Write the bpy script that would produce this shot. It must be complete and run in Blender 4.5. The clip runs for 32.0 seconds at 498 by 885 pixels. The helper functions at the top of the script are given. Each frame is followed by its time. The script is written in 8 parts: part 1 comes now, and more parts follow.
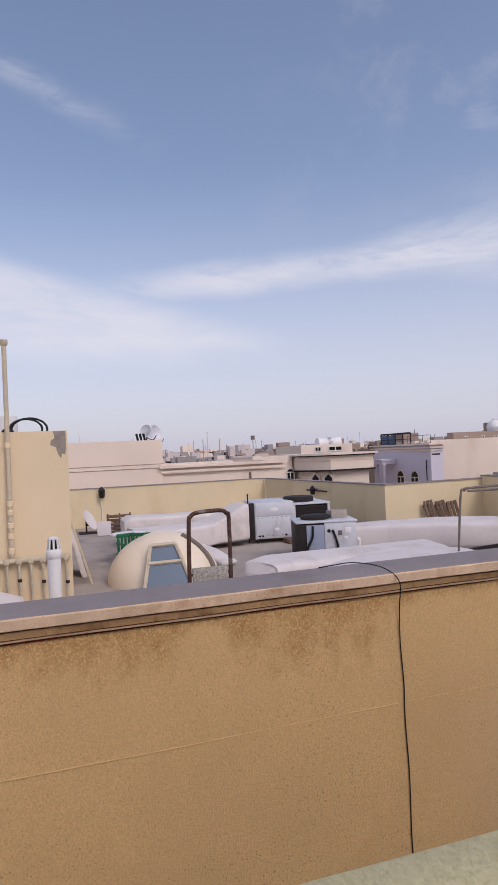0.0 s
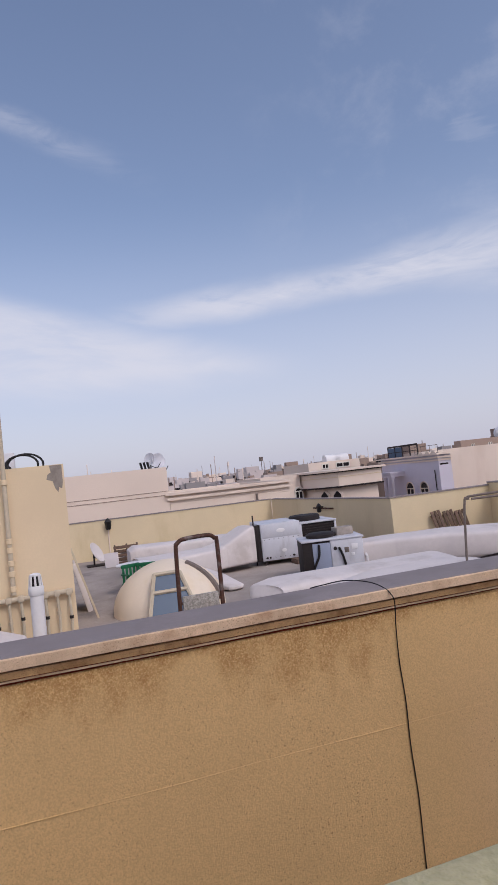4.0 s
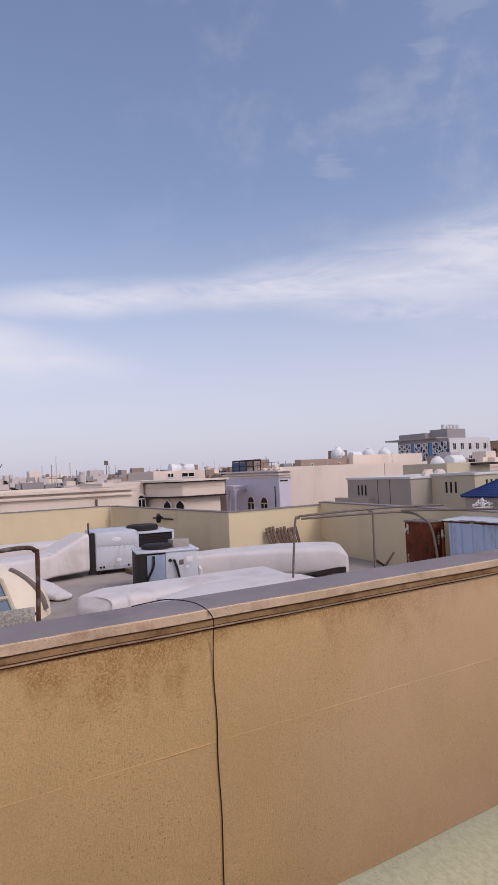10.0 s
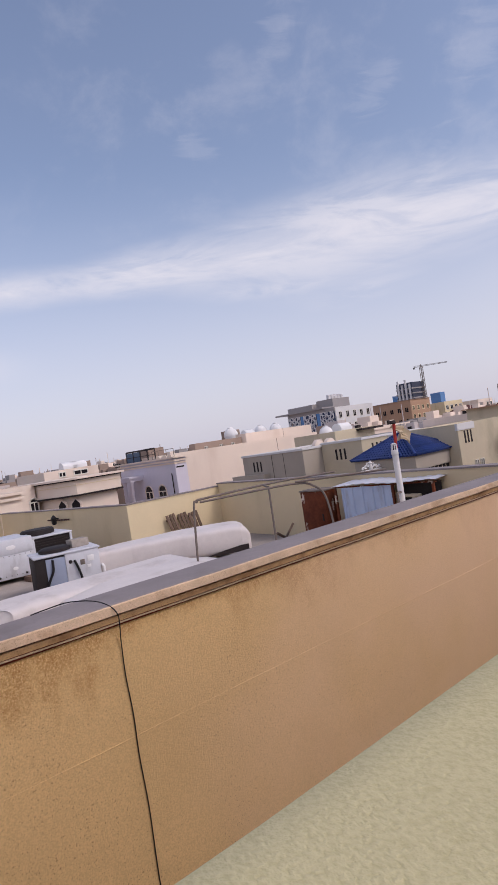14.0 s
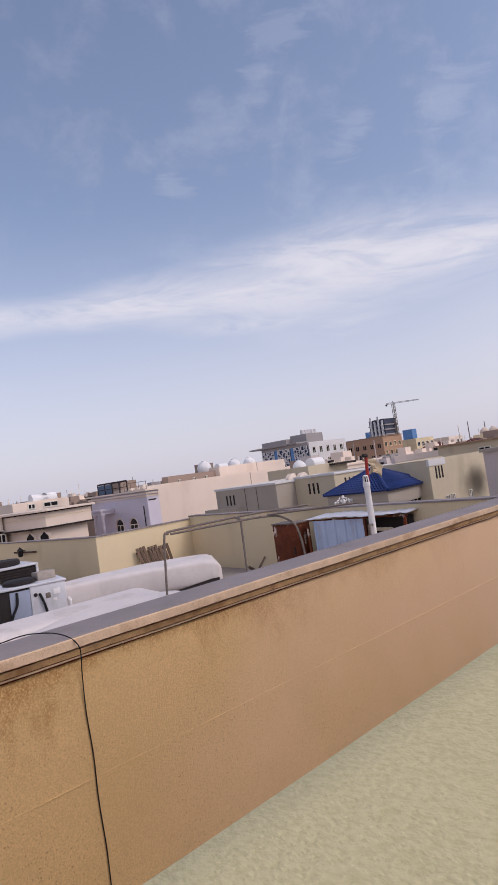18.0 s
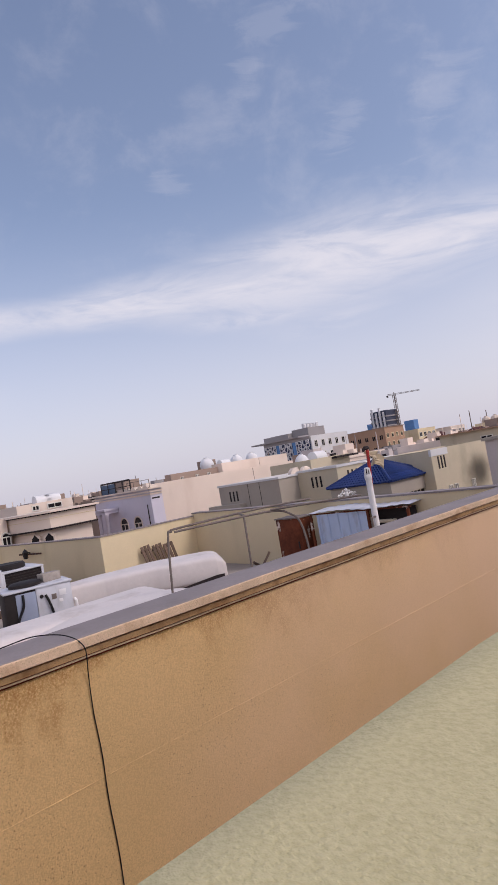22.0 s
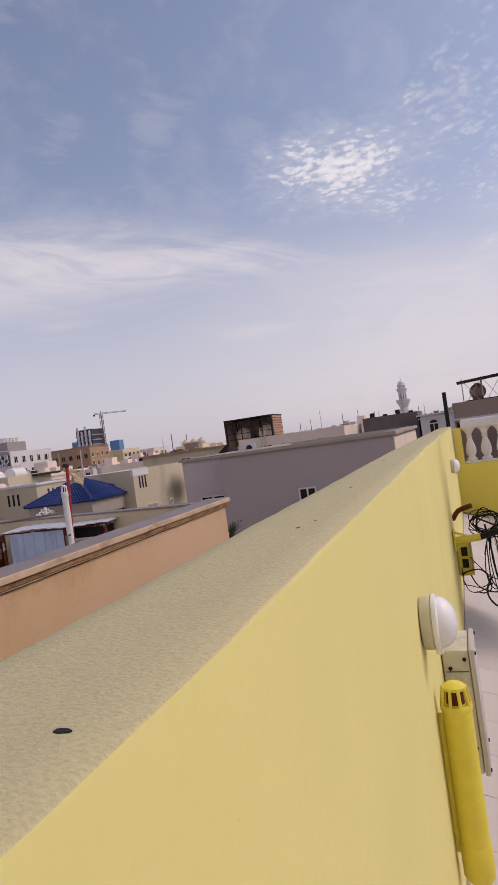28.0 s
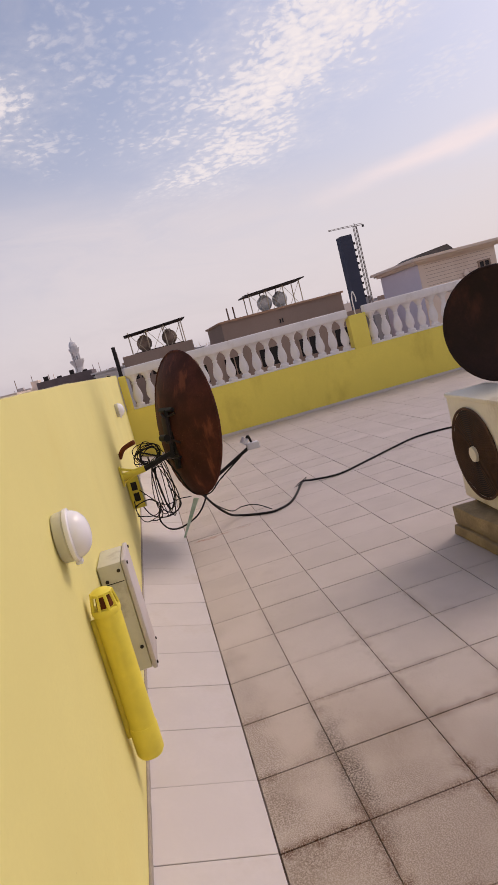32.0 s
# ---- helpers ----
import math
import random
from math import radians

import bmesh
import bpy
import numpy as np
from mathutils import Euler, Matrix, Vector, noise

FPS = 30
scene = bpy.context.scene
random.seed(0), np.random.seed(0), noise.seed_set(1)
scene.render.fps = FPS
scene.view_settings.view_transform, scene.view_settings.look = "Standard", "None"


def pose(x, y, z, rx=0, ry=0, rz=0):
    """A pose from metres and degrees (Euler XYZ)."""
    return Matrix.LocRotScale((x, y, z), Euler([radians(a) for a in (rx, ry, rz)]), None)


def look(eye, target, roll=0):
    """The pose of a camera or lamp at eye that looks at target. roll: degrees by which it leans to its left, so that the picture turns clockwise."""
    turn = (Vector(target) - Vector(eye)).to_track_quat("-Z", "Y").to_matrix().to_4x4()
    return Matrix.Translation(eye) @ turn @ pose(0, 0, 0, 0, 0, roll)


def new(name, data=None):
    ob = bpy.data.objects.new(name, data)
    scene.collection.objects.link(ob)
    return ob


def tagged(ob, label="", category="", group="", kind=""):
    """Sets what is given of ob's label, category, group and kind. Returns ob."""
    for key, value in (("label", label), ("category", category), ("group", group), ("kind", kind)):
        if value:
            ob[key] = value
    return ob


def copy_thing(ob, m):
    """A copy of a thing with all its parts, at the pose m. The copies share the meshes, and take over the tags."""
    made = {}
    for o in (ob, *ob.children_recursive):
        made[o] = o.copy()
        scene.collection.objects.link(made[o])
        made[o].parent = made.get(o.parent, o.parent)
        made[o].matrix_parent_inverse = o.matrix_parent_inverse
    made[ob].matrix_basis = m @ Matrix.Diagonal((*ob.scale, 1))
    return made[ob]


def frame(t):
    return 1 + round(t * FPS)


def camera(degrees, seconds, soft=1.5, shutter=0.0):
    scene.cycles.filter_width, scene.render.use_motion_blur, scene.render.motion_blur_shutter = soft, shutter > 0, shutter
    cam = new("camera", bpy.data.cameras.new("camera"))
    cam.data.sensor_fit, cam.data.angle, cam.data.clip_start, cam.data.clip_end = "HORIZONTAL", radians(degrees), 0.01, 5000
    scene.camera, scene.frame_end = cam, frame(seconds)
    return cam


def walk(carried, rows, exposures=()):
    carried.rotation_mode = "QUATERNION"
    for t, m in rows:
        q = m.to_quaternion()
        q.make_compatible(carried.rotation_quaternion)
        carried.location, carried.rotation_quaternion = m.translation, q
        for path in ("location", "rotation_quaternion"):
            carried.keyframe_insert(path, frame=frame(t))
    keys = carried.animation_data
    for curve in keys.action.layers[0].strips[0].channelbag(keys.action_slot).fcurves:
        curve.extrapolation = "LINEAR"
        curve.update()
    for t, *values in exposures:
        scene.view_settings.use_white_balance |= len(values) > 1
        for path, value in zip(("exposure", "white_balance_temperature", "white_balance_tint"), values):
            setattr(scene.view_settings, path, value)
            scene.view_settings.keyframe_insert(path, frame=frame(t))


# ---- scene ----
cam = camera(43.54, 32.0, soft=0.7)
PATH = [
    (0.0, pose(-0.210, -0.056, 2.084, 90.85, 2.64, -19.08)),
    (0.5, pose(-0.214, -0.072, 2.097, 92.79, 1.08, -16.33)),
    (1.0, pose(-0.143, -0.052, 2.107, 93.40, 0.65, -9.98)),
    (1.5, pose(-0.095, -0.011, 2.089, 93.30, 2.93, -10.96)),
    (2.0, pose(-0.065, 0.021, 2.081, 93.12, 2.85, -15.45)),
    (2.5, pose(-0.029, 0.040, 2.078, 92.05, 3.63, -18.79)),
    (4.5, pose(0.048, -0.045, 2.051, 93.46, 6.74, -17.87)),
    (5.0, pose(0.081, -0.037, 2.044, 93.85, 6.51, -19.25)),
    (5.5, pose(0.094, -0.047, 2.047, 93.62, 7.04, -23.16)),
    (6.0, pose(0.111, -0.049, 2.048, 93.38, 5.94, -26.14)),
    (6.5, pose(0.113, -0.054, 2.049, 93.49, 5.78, -26.57)),
    (7.0, pose(0.108, -0.068, 2.057, 93.83, 5.44, -27.10)),
    (7.5, pose(0.106, -0.074, 2.064, 94.42, 5.22, -25.94)),
    (8.0, pose(0.106, -0.071, 2.066, 94.45, 4.60, -26.35)),
    (8.5, pose(0.138, -0.052, 2.066, 94.37, 4.61, -30.04)),
    (9.0, pose(0.142, -0.076, 2.086, 93.69, 3.07, -34.42)),
    (9.5, pose(0.147, -0.083, 2.107, 92.88, 3.28, -34.99)),
    (10.0, pose(0.128, -0.081, 2.128, 92.61, 2.44, -32.23)),
    (10.5, pose(0.118, -0.081, 2.152, 89.95, 5.11, -33.12)),
    (11.0, pose(0.127, -0.108, 2.156, 90.60, 7.81, -31.98)),
    (11.5, pose(0.120, -0.121, 2.151, 91.71, 7.95, -33.41)),
    (12.0, pose(0.138, -0.112, 2.154, 90.07, 9.98, -36.61)),
    (12.5, pose(0.144, -0.101, 2.140, 89.74, 10.13, -39.03)),
    (13.0, pose(0.151, -0.102, 2.126, 90.21, 10.86, -39.65)),
    (13.5, pose(0.161, -0.101, 2.128, 90.13, 9.86, -41.02)),
    (14.0, pose(0.168, -0.103, 2.124, 90.17, 8.89, -41.87)),
    (14.5, pose(0.180, -0.107, 2.123, 91.59, 8.78, -41.06)),
    (16.5, pose(0.218, -0.075, 2.079, 93.08, 7.52, -42.75)),
    (17.0, pose(0.225, -0.075, 2.078, 93.01, 7.53, -43.29)),
    (17.5, pose(0.227, -0.083, 2.078, 92.40, 8.22, -45.03)),
    (18.0, pose(0.225, -0.069, 2.073, 92.95, 8.20, -44.31)),
    (18.5, pose(0.230, -0.073, 2.072, 92.36, 8.90, -46.99)),
    (19.0, pose(0.231, -0.080, 2.073, 91.99, 9.16, -47.40)),
    (19.5, pose(0.235, -0.072, 2.079, 91.81, 9.19, -46.35)),
    (20.0, pose(0.232, -0.070, 2.075, 91.14, 9.46, -46.72)),
    (20.5, pose(0.235, -0.082, 2.082, 90.68, 9.68, -46.29)),
    (21.0, pose(0.240, -0.087, 2.082, 91.12, 9.62, -45.55)),
    (21.5, pose(0.244, -0.092, 2.080, 91.89, 10.50, -44.66)),
    (22.0, pose(0.244, -0.081, 2.076, 92.57, 9.87, -44.04)),
    (22.5, pose(0.248, -0.083, 2.078, 92.65, 9.94, -44.00)),
    (23.0, pose(0.252, -0.080, 2.075, 92.56, 10.21, -42.84)),
    (23.5, pose(0.265, -0.072, 2.066, 91.79, 10.35, -42.45)),
    (24.0, pose(0.278, -0.061, 2.056, 91.26, 10.18, -46.58)),
    (24.5, pose(0.280, -0.061, 2.053, 90.59, 10.18, -50.13)),
    (26.5, pose(0.175, -0.138, 2.077, 92.05, 6.26, -53.93)),
    (27.0, pose(0.181, -0.174, 2.057, 90.42, 8.11, -61.05)),
    (27.5, pose(0.177, -0.209, 2.044, 89.16, 9.63, -68.57)),
    (28.0, pose(0.155, -0.234, 2.052, 90.07, 8.05, -71.00)),
    (28.5, pose(0.137, -0.264, 2.059, 90.47, 8.23, -72.32)),
    (29.0, pose(0.159, -0.303, 2.042, 89.55, 8.66, -76.29)),
    (29.5, pose(0.159, -0.325, 2.022, 89.13, 9.20, -78.16)),
    (30.0, pose(0.159, -0.325, 2.001, 88.07, 9.82, -80.59)),
    (30.5, pose(0.169, -0.332, 1.951, 85.48, 11.73, -84.08)),
    (31.0, pose(0.172, -0.343, 1.928, 84.02, 14.69, -88.54)),
    (31.5, pose(0.166, -0.399, 1.894, 81.18, 16.55, -95.74)),
    (32.0, pose(0.129, -0.446, 1.854, 80.52, 14.65, -100.48)),
]
EXPO = [(0.0, -0.1, 6300, 10), (1.0, -0.18, 6150, 8.5), (7.0, -0.15, 6150, 10.5), (13.0, -0.04, 6380, 11), (20.0, -0.04, 6420, 10.5), (24.0, -0.02, 6480, 11.5), (27.0, -0.14, 6540, 12.6), (28.0, -0.24, 6750, 14), (30.0, -0.26, 6850, 15), (32.0, -0.22, 7050, 15)]
walk(cam, PATH, EXPO)

# ---------------- world, sun ----------------
SKY_STRENGTH, SUN_POWER, SUN_SOFT = 0.15, 0.95, 19.0
HAZE, HAZE_COL, SKY_TINT, CLOUD_COL = 0.74, (5.0, 4.9, 5.4, 1), (1.03, 1.0, 1.05, 1), (5.6, 5.35, 5.75, 1)
ALTO_COL, PINK_COL = (6.7, 6.5, 6.8, 1), (6.9, 6.2, 6.5, 1)
SUN_AZ, SUN_EL = 160.0, 46.0          # azimuth from +Y towards +X, elevation, in degrees
world = bpy.data.worlds.new("world")
scene.world = world
world.use_nodes = True
WT = world.node_tree
WT.nodes.clear()


def wnode(kind):
    return WT.nodes.new(kind)


def wm(op, a, b=None, c=None, clamp=False):
    n = wnode("ShaderNodeMath")
    n.operation, n.use_clamp = op, clamp
    for i, v in enumerate((a, b, c)):
        if v is None:
            continue
        if isinstance(v, (int, float)):
            n.inputs[i].default_value = v
        else:
            WT.links.new(v, n.inputs[i])
    return n.outputs[0]


def wcombine(x, y, z):
    n = wnode("ShaderNodeCombineXYZ")
    for i, v in enumerate((x, y, z)):
        if isinstance(v, (int, float)):
            n.inputs[i].default_value = v
        else:
            WT.links.new(v, n.inputs[i])
    return n.outputs[0]


def wnoise(vec, scale, detail=6.0, rough=0.55, distort=0.0):
    n = wnode("ShaderNodeTexNoise")
    n.inputs["Scale"].default_value = scale
    n.inputs["Detail"].default_value = detail
    n.inputs["Roughness"].default_value = rough
    n.inputs["Distortion"].default_value = distort
    WT.links.new(vec, n.inputs["Vector"])
    return n.outputs["Fac"]


def wstep(v, lo, hi):
    n = wnode("ShaderNodeMapRange")
    n.interpolation_type = "SMOOTHSTEP"
    WT.links.new(v, n.inputs[0])
    n.inputs[1].default_value, n.inputs[2].default_value = lo, hi
    return n.outputs[0]


def wbump(v, centre, half):
    """1 at centre, 0 at half away, smooth."""
    return wstep(wm("ABSOLUTE", wm("SUBTRACT", v, centre)), half, 0.0)


sky = wnode("ShaderNodeTexSky")
sky.sky_type, sky.sun_disc = "NISHITA", False
sky.sun_elevation, sky.sun_rotation = radians(SUN_EL), radians(SUN_AZ)
sky.air_density, sky.dust_density, sky.ozone_density = 1.0, 2.5, 1.0
coord = wnode("ShaderNodeTexCoord")
sep = wnode("ShaderNodeSeparateXYZ")
WT.links.new(coord.outputs["Generated"], sep.inputs[0])
dx, dy, dz = sep.outputs
azim = wm("MULTIPLY", wm("ARCTAN2", dx, dy), 57.2958)
elev = wm("MULTIPLY", wm("ARCSINE", dz), 57.2958)
below = wm("MAXIMUM", wm("ADD", dz, 0.10), 0.05)
flat = wcombine(wm("DIVIDE", dx, below), wm("DIVIDE", dy, below), 0.0)      # plan of the cloud sheet
angl = wcombine(wm("MULTIPLY", azim, 0.05), wm("MULTIPLY", elev, 0.16), 0.3)

fibre = wcombine(wm("ADD", wm("MULTIPLY", azim, 0.045), wm("MULTIPLY", elev, 0.03)), wm("ADD", wm("MULTIPLY", elev, 0.17), wm("MULTIPLY", azim, 0.008)), 0.3)
wisp = wnoise(fibre, 1.9, 9.0, 0.6, 0.5)
wisp2 = wnoise(fibre, 3.1, 8.0, 0.62, 0.9)
thread = wm("SUBTRACT", 1.0, wm("MULTIPLY", wm("ABSOLUTE", wm("SUBTRACT", wnoise(fibre, 1.5, 7.0, 0.58, 1.3), 0.5)), 5.0))     # bright filaments
wob = wm("MULTIPLY", wm("SUBTRACT", wnoise(angl, 0.9, 5.0, 0.55, 0.3), 0.5), 3.2)
elw = wm("ADD", elev, wob)


def span(v, lo, hi, soft_lo, soft_hi):
    return wm("MULTIPLY", wstep(v, lo - soft_lo, lo + soft_lo), wstep(v, hi + soft_hi, hi - soft_hi))


def larger(*v):
    r = v[0]
    for q in v[1:]:
        r = wm("MAXIMUM", r, q)
    return r


# the long cirrus band, narrow in the north, broad and fibrous in the north-east
centre = wm("SUBTRACT", 16.9, wm("MULTIPLY", wm("POWER", wm("ABSOLUTE", wm("SUBTRACT", azim, 47.0)), 2.0), 0.0016))
broad = wm("ADD", 1.6, wm("MULTIPLY", wbump(azim, 55.0, 30.0), 2.9))
off = wm("DIVIDE", wm("ABSOLUTE", wm("SUBTRACT", elw, centre)), broad)
weave = wm("ADD", wm("MULTIPLY", wstep(wisp, 0.34, 0.66), 0.55), wm("MULTIPLY", wstep(thread, 0.1, 0.95), 0.45))
band = wm("MULTIPLY", wstep(off, 1.35, 0.05), wm("ADD", 0.2, wm("MULTIPLY", weave, 0.95)))
band = wm("MULTIPLY", wm("MULTIPLY", band, wstep(azim, 0.0, 20.0)), wstep(azim, 92.0, 74.0))
# the wedge of cloud in the north-west
upper = wm("SUBTRACT", 16.2, wm("MULTIPLY", azim, 0.27))
wedge = wm("MULTIPLY", wm("MULTIPLY", wstep(wm("SUBTRACT", elw, upper), 1.4, -1.8), wstep(elw, 7.4, 10.8)), wm("ADD", 0.55, wm("MULTIPLY", wstep(wisp, 0.3, 0.66), 0.5)))
wedge = wm("MULTIPLY", wedge, wstep(azim, 27.0, 15.0))
# thin strands under the band
band3 = wm("MULTIPLY", larger(wm("MULTIPLY", wbump(elw, 11.8, 1.1), wbump(azim, 54.0, 7.0)), wm("MULTIPLY", wbump(elw, 10.0, 1.0), wbump(azim, 73.0, 7.0)), wm("MULTIPLY", wbump(elw, 13.6, 1.0), wbump(azim, 46.0, 9.0))), wstep(wisp2, 0.36, 0.6))
# faint mottled cirrus high up, and single tufts in it
mottle = wnoise(wcombine(wm("MULTIPLY", azim, 0.06), wm("MULTIPLY", elev, 0.075), 2.3), 2.1, 9.0, 0.62, 0.25)
high = wm("MULTIPLY", wm("MULTIPLY", wstep(mottle, 0.46, 0.74), span(elw, 19.0, 46.0, 4.0, 8.0)), wm("MULTIPLY", wstep(azim, 16.0, 36.0), 0.15))


def tuft(az0, el0, raz, rel, lean):
    a = wm("DIVIDE", wm("SUBTRACT", wm("SUBTRACT", azim, az0), wm("MULTIPLY", wm("SUBTRACT", elev, el0), lean)), raz)
    e = wm("DIVIDE", wm("SUBTRACT", elev, el0), rel)
    r = wm("SQRT", wm("ADD", wm("MULTIPLY", a, a), wm("MULTIPLY", e, e)))
    return wstep(wm("ADD", r, wm("MULTIPLY", wm("SUBTRACT", wisp2, 0.5), 5.0)), 1.2, 0.1)


tufts = larger(tuft(41.0, 26.0, 1.8, 1.2, -0.5), tuft(50.0, 32.8, 1.6, 2.0, 0.4), tuft(53.0, 35.5, 3.0, 1.6, 1.2), tuft(58.0, 27.4, 1.7, 2.2, 0.7), tuft(74.0, 26.0, 2.2, 1.8, 0.3), tuft(62.0, 21.5, 2.0, 2.0, 0.6), tuft(66.5, 27.5, 2.6, 1.8, 0.3))
high = wm("ADD", high, wm("MULTIPLY", tufts, 0.1))
streak = wm("MULTIPLY", wm("MULTIPLY", wbump(wm("ADD", elw, wm("MULTIPLY", azim, 0.36)), 30.6, 1.9), wbump(azim, 1.0, 13.0)), wstep(wisp2, 0.28, 0.62))
# veil that thickens towards the sun side
top = wm("SUBTRACT", 16.4, wm("MULTIPLY", wm("SUBTRACT", azim, 78.0), 0.17))
veil = wm("MULTIPLY", wm("MULTIPLY", wstep(azim, 58.0, 90.0), wstep(wm("SUBTRACT", elw, top), 2.4, -3.0)), wm("ADD", 0.52, wm("MULTIPLY", weave, 0.42)))
# small altocumulus lumps: round cells broken up by finer billows
warp = wnode("ShaderNodeTexNoise")
warp.inputs["Scale"].default_value, warp.inputs["Detail"].default_value = 9.0, 5.0
WT.links.new(flat, warp.inputs["Vector"])
shift = wnode("ShaderNodeVectorMath")
shift.operation = "MULTIPLY_ADD"
shift.inputs[1].default_value = (0.1, 0.1, 0.1)
WT.links.new(warp.outputs["Color"], shift.inputs[0])
WT.links.new(flat, shift.inputs[2])
cell = wnode("ShaderNodeTexVoronoi")
cell.feature = "SMOOTH_F1"
cell.inputs["Scale"].default_value, cell.inputs["Smoothness"].default_value = 30.0, 0.4
WT.links.new(shift.outputs[0], cell.inputs["Vector"])
billow = wm("ADD", wm("MULTIPLY", wm("SUBTRACT", 0.85, cell.outputs["Distance"]), 0.5), wm("MULTIPLY", wnoise(shift.outputs[0], 26.0, 8.0, 0.68, 0.2), 0.9))
patchy = wnoise(flat, 4.0, 6.0, 0.65, 0.5)


def spot(az0, el0, raz, rel, lean=0.0):
    a = wm("DIVIDE", wm("SUBTRACT", wm("SUBTRACT", azim, az0), wm("MULTIPLY", wm("SUBTRACT", elev, el0), lean)), raz)
    e = wm("DIVIDE", wm("SUBTRACT", elev, el0), rel)
    r = wm("SQRT", wm("ADD", wm("MULTIPLY", a, a), wm("MULTIPLY", e, e)))
    return wstep(wm("ADD", r, wm("MULTIPLY", wm("SUBTRACT", patchy, 0.5), 1.7)), 1.4, 0.0)


dense = larger(wm("MULTIPLY", spot(83.0, 22.2, 8.2, 4.2), 0.86), spot(111.5, 21.5, 11.0, 8.5, 1.3), wm("MULTIPLY", spot(103.5, 15.6, 7.5, 3.2, 1.8), 0.92), wm("MULTIPLY", spot(119.0, 29.0, 8.0, 6.0, 1.0), 0.9))
thin = wm("MULTIPLY", larger(spot(94.0, 25.5, 8.0, 6.0, 0.6), spot(100.0, 19.5, 9.0, 5.5), spot(121.0, 16.2, 4.5, 2.4, 1.2), spot(88.0, 19.5, 5.0, 3.0), spot(105.0, 30.0, 14.0, 6.0)), 0.62)
cover = larger(dense, thin)
lumps = wstep(wm("ADD", billow, wm("MULTIPLY", cover, 0.66)), 0.84, 1.2)
bright = wm("ADD", 0.22, wm("MULTIPLY", dense, 0.78))
alto = wm("MULTIPLY", wm("MULTIPLY", lumps, bright), wstep(cover, 0.02, 0.2))
alto = wm("MULTIPLY", alto, wm("ADD", 0.72, wm("MULTIPLY", wstep(billow, 0.5, 0.8), 0.28)))
alto = wm("MAXIMUM", alto, wm("MULTIPLY", dense, wm("ADD", 0.2, wm("MULTIPLY", wstep(billow, 0.35, 0.8), 0.35))))
pink = wm("MULTIPLY", wbump(wm("SUBTRACT", elw, wm("MULTIPLY", wm("SUBTRACT", azim, 110.0), 0.13)), 9.3, 1.3), wm("MULTIPLY", wstep(azim, 105.0, 121.0), wm("ADD", 0.55, wm("MULTIPLY", weave, 0.5))))
thick = wm("ADD", wm("MULTIPLY", larger(band, wedge, veil), 0.72), wm("ADD", wm("MULTIPLY", wm("ADD", band3, streak), 0.26), high))
cloud = wm("MINIMUM", thick, 1.0)
above = wstep(elev, -0.5, 2.0)
cloud = wm("MULTIPLY", cloud, above)

haze = wm("ADD", wm("MULTIPLY", wstep(elev, 26.0, 0.0), 0.84), wm("MULTIPLY", wstep(elev, 75.0, 10.0), 0.16))
hz = wnode("ShaderNodeMix")
hz.data_type = "RGBA"
WT.links.new(wm("MULTIPLY", haze, HAZE), hz.inputs[0])
WT.links.new(sky.outputs[0], hz.inputs[6])
hz.inputs[7].default_value = HAZE_COL
tint = wnode("ShaderNodeMix")
tint.data_type, tint.blend_type = "RGBA", "MULTIPLY"
tint.inputs[0].default_value = 1.0
tint.inputs[7].default_value = SKY_TINT
WT.links.new(hz.outputs[2], tint.inputs[6])
mixc = wnode("ShaderNodeMix")
mixc.data_type = "RGBA"
WT.links.new(cloud, mixc.inputs[0])
WT.links.new(tint.outputs[2], mixc.inputs[6])
mixc.inputs[7].default_value = CLOUD_COL
mixa = wnode("ShaderNodeMix")
mixa.data_type = "RGBA"
WT.links.new(wm("MULTIPLY", alto, above), mixa.inputs[0])
WT.links.new(mixc.outputs[2], mixa.inputs[6])
mixa.inputs[7].default_value = ALTO_COL
bg = wnode("ShaderNodeBackground")
bg.inputs["Strength"].default_value = SKY_STRENGTH
mixp = wnode("ShaderNodeMix")
mixp.data_type = "RGBA"
WT.links.new(wm("MULTIPLY", pink, 0.85), mixp.inputs[0])
WT.links.new(mixa.outputs[2], mixp.inputs[6])
mixp.inputs[7].default_value = PINK_COL
WT.links.new(mixp.outputs[2], bg.inputs["Color"])
wout = wnode("ShaderNodeOutputWorld")
WT.links.new(bg.outputs[0], wout.inputs["Surface"])

sun = new("sun", bpy.data.lights.new("sun", "SUN"))
sun.data.energy, sun.data.angle, sun.data.color = SUN_POWER, radians(SUN_SOFT), (1.0, 0.9, 0.8)
sa, se = radians(SUN_AZ), radians(SUN_EL)
sun.matrix_world = look((math.sin(sa) * math.cos(se) * 30, math.cos(sa) * math.cos(se) * 30, math.sin(se) * 30), (0, 0, 0))


# ---------------- materials ----------------
def lin(r, g, b):
    return tuple(((c / 255 + 0.055) / 1.055) ** 2.4 if c > 10 else c / 255 / 12.92 for c in (r, g, b)) + (1.0,)


def scaled(c, k):
    return (min(1, c[0] * k), min(1, c[1] * k), min(1, c[2] * k), 1.0)


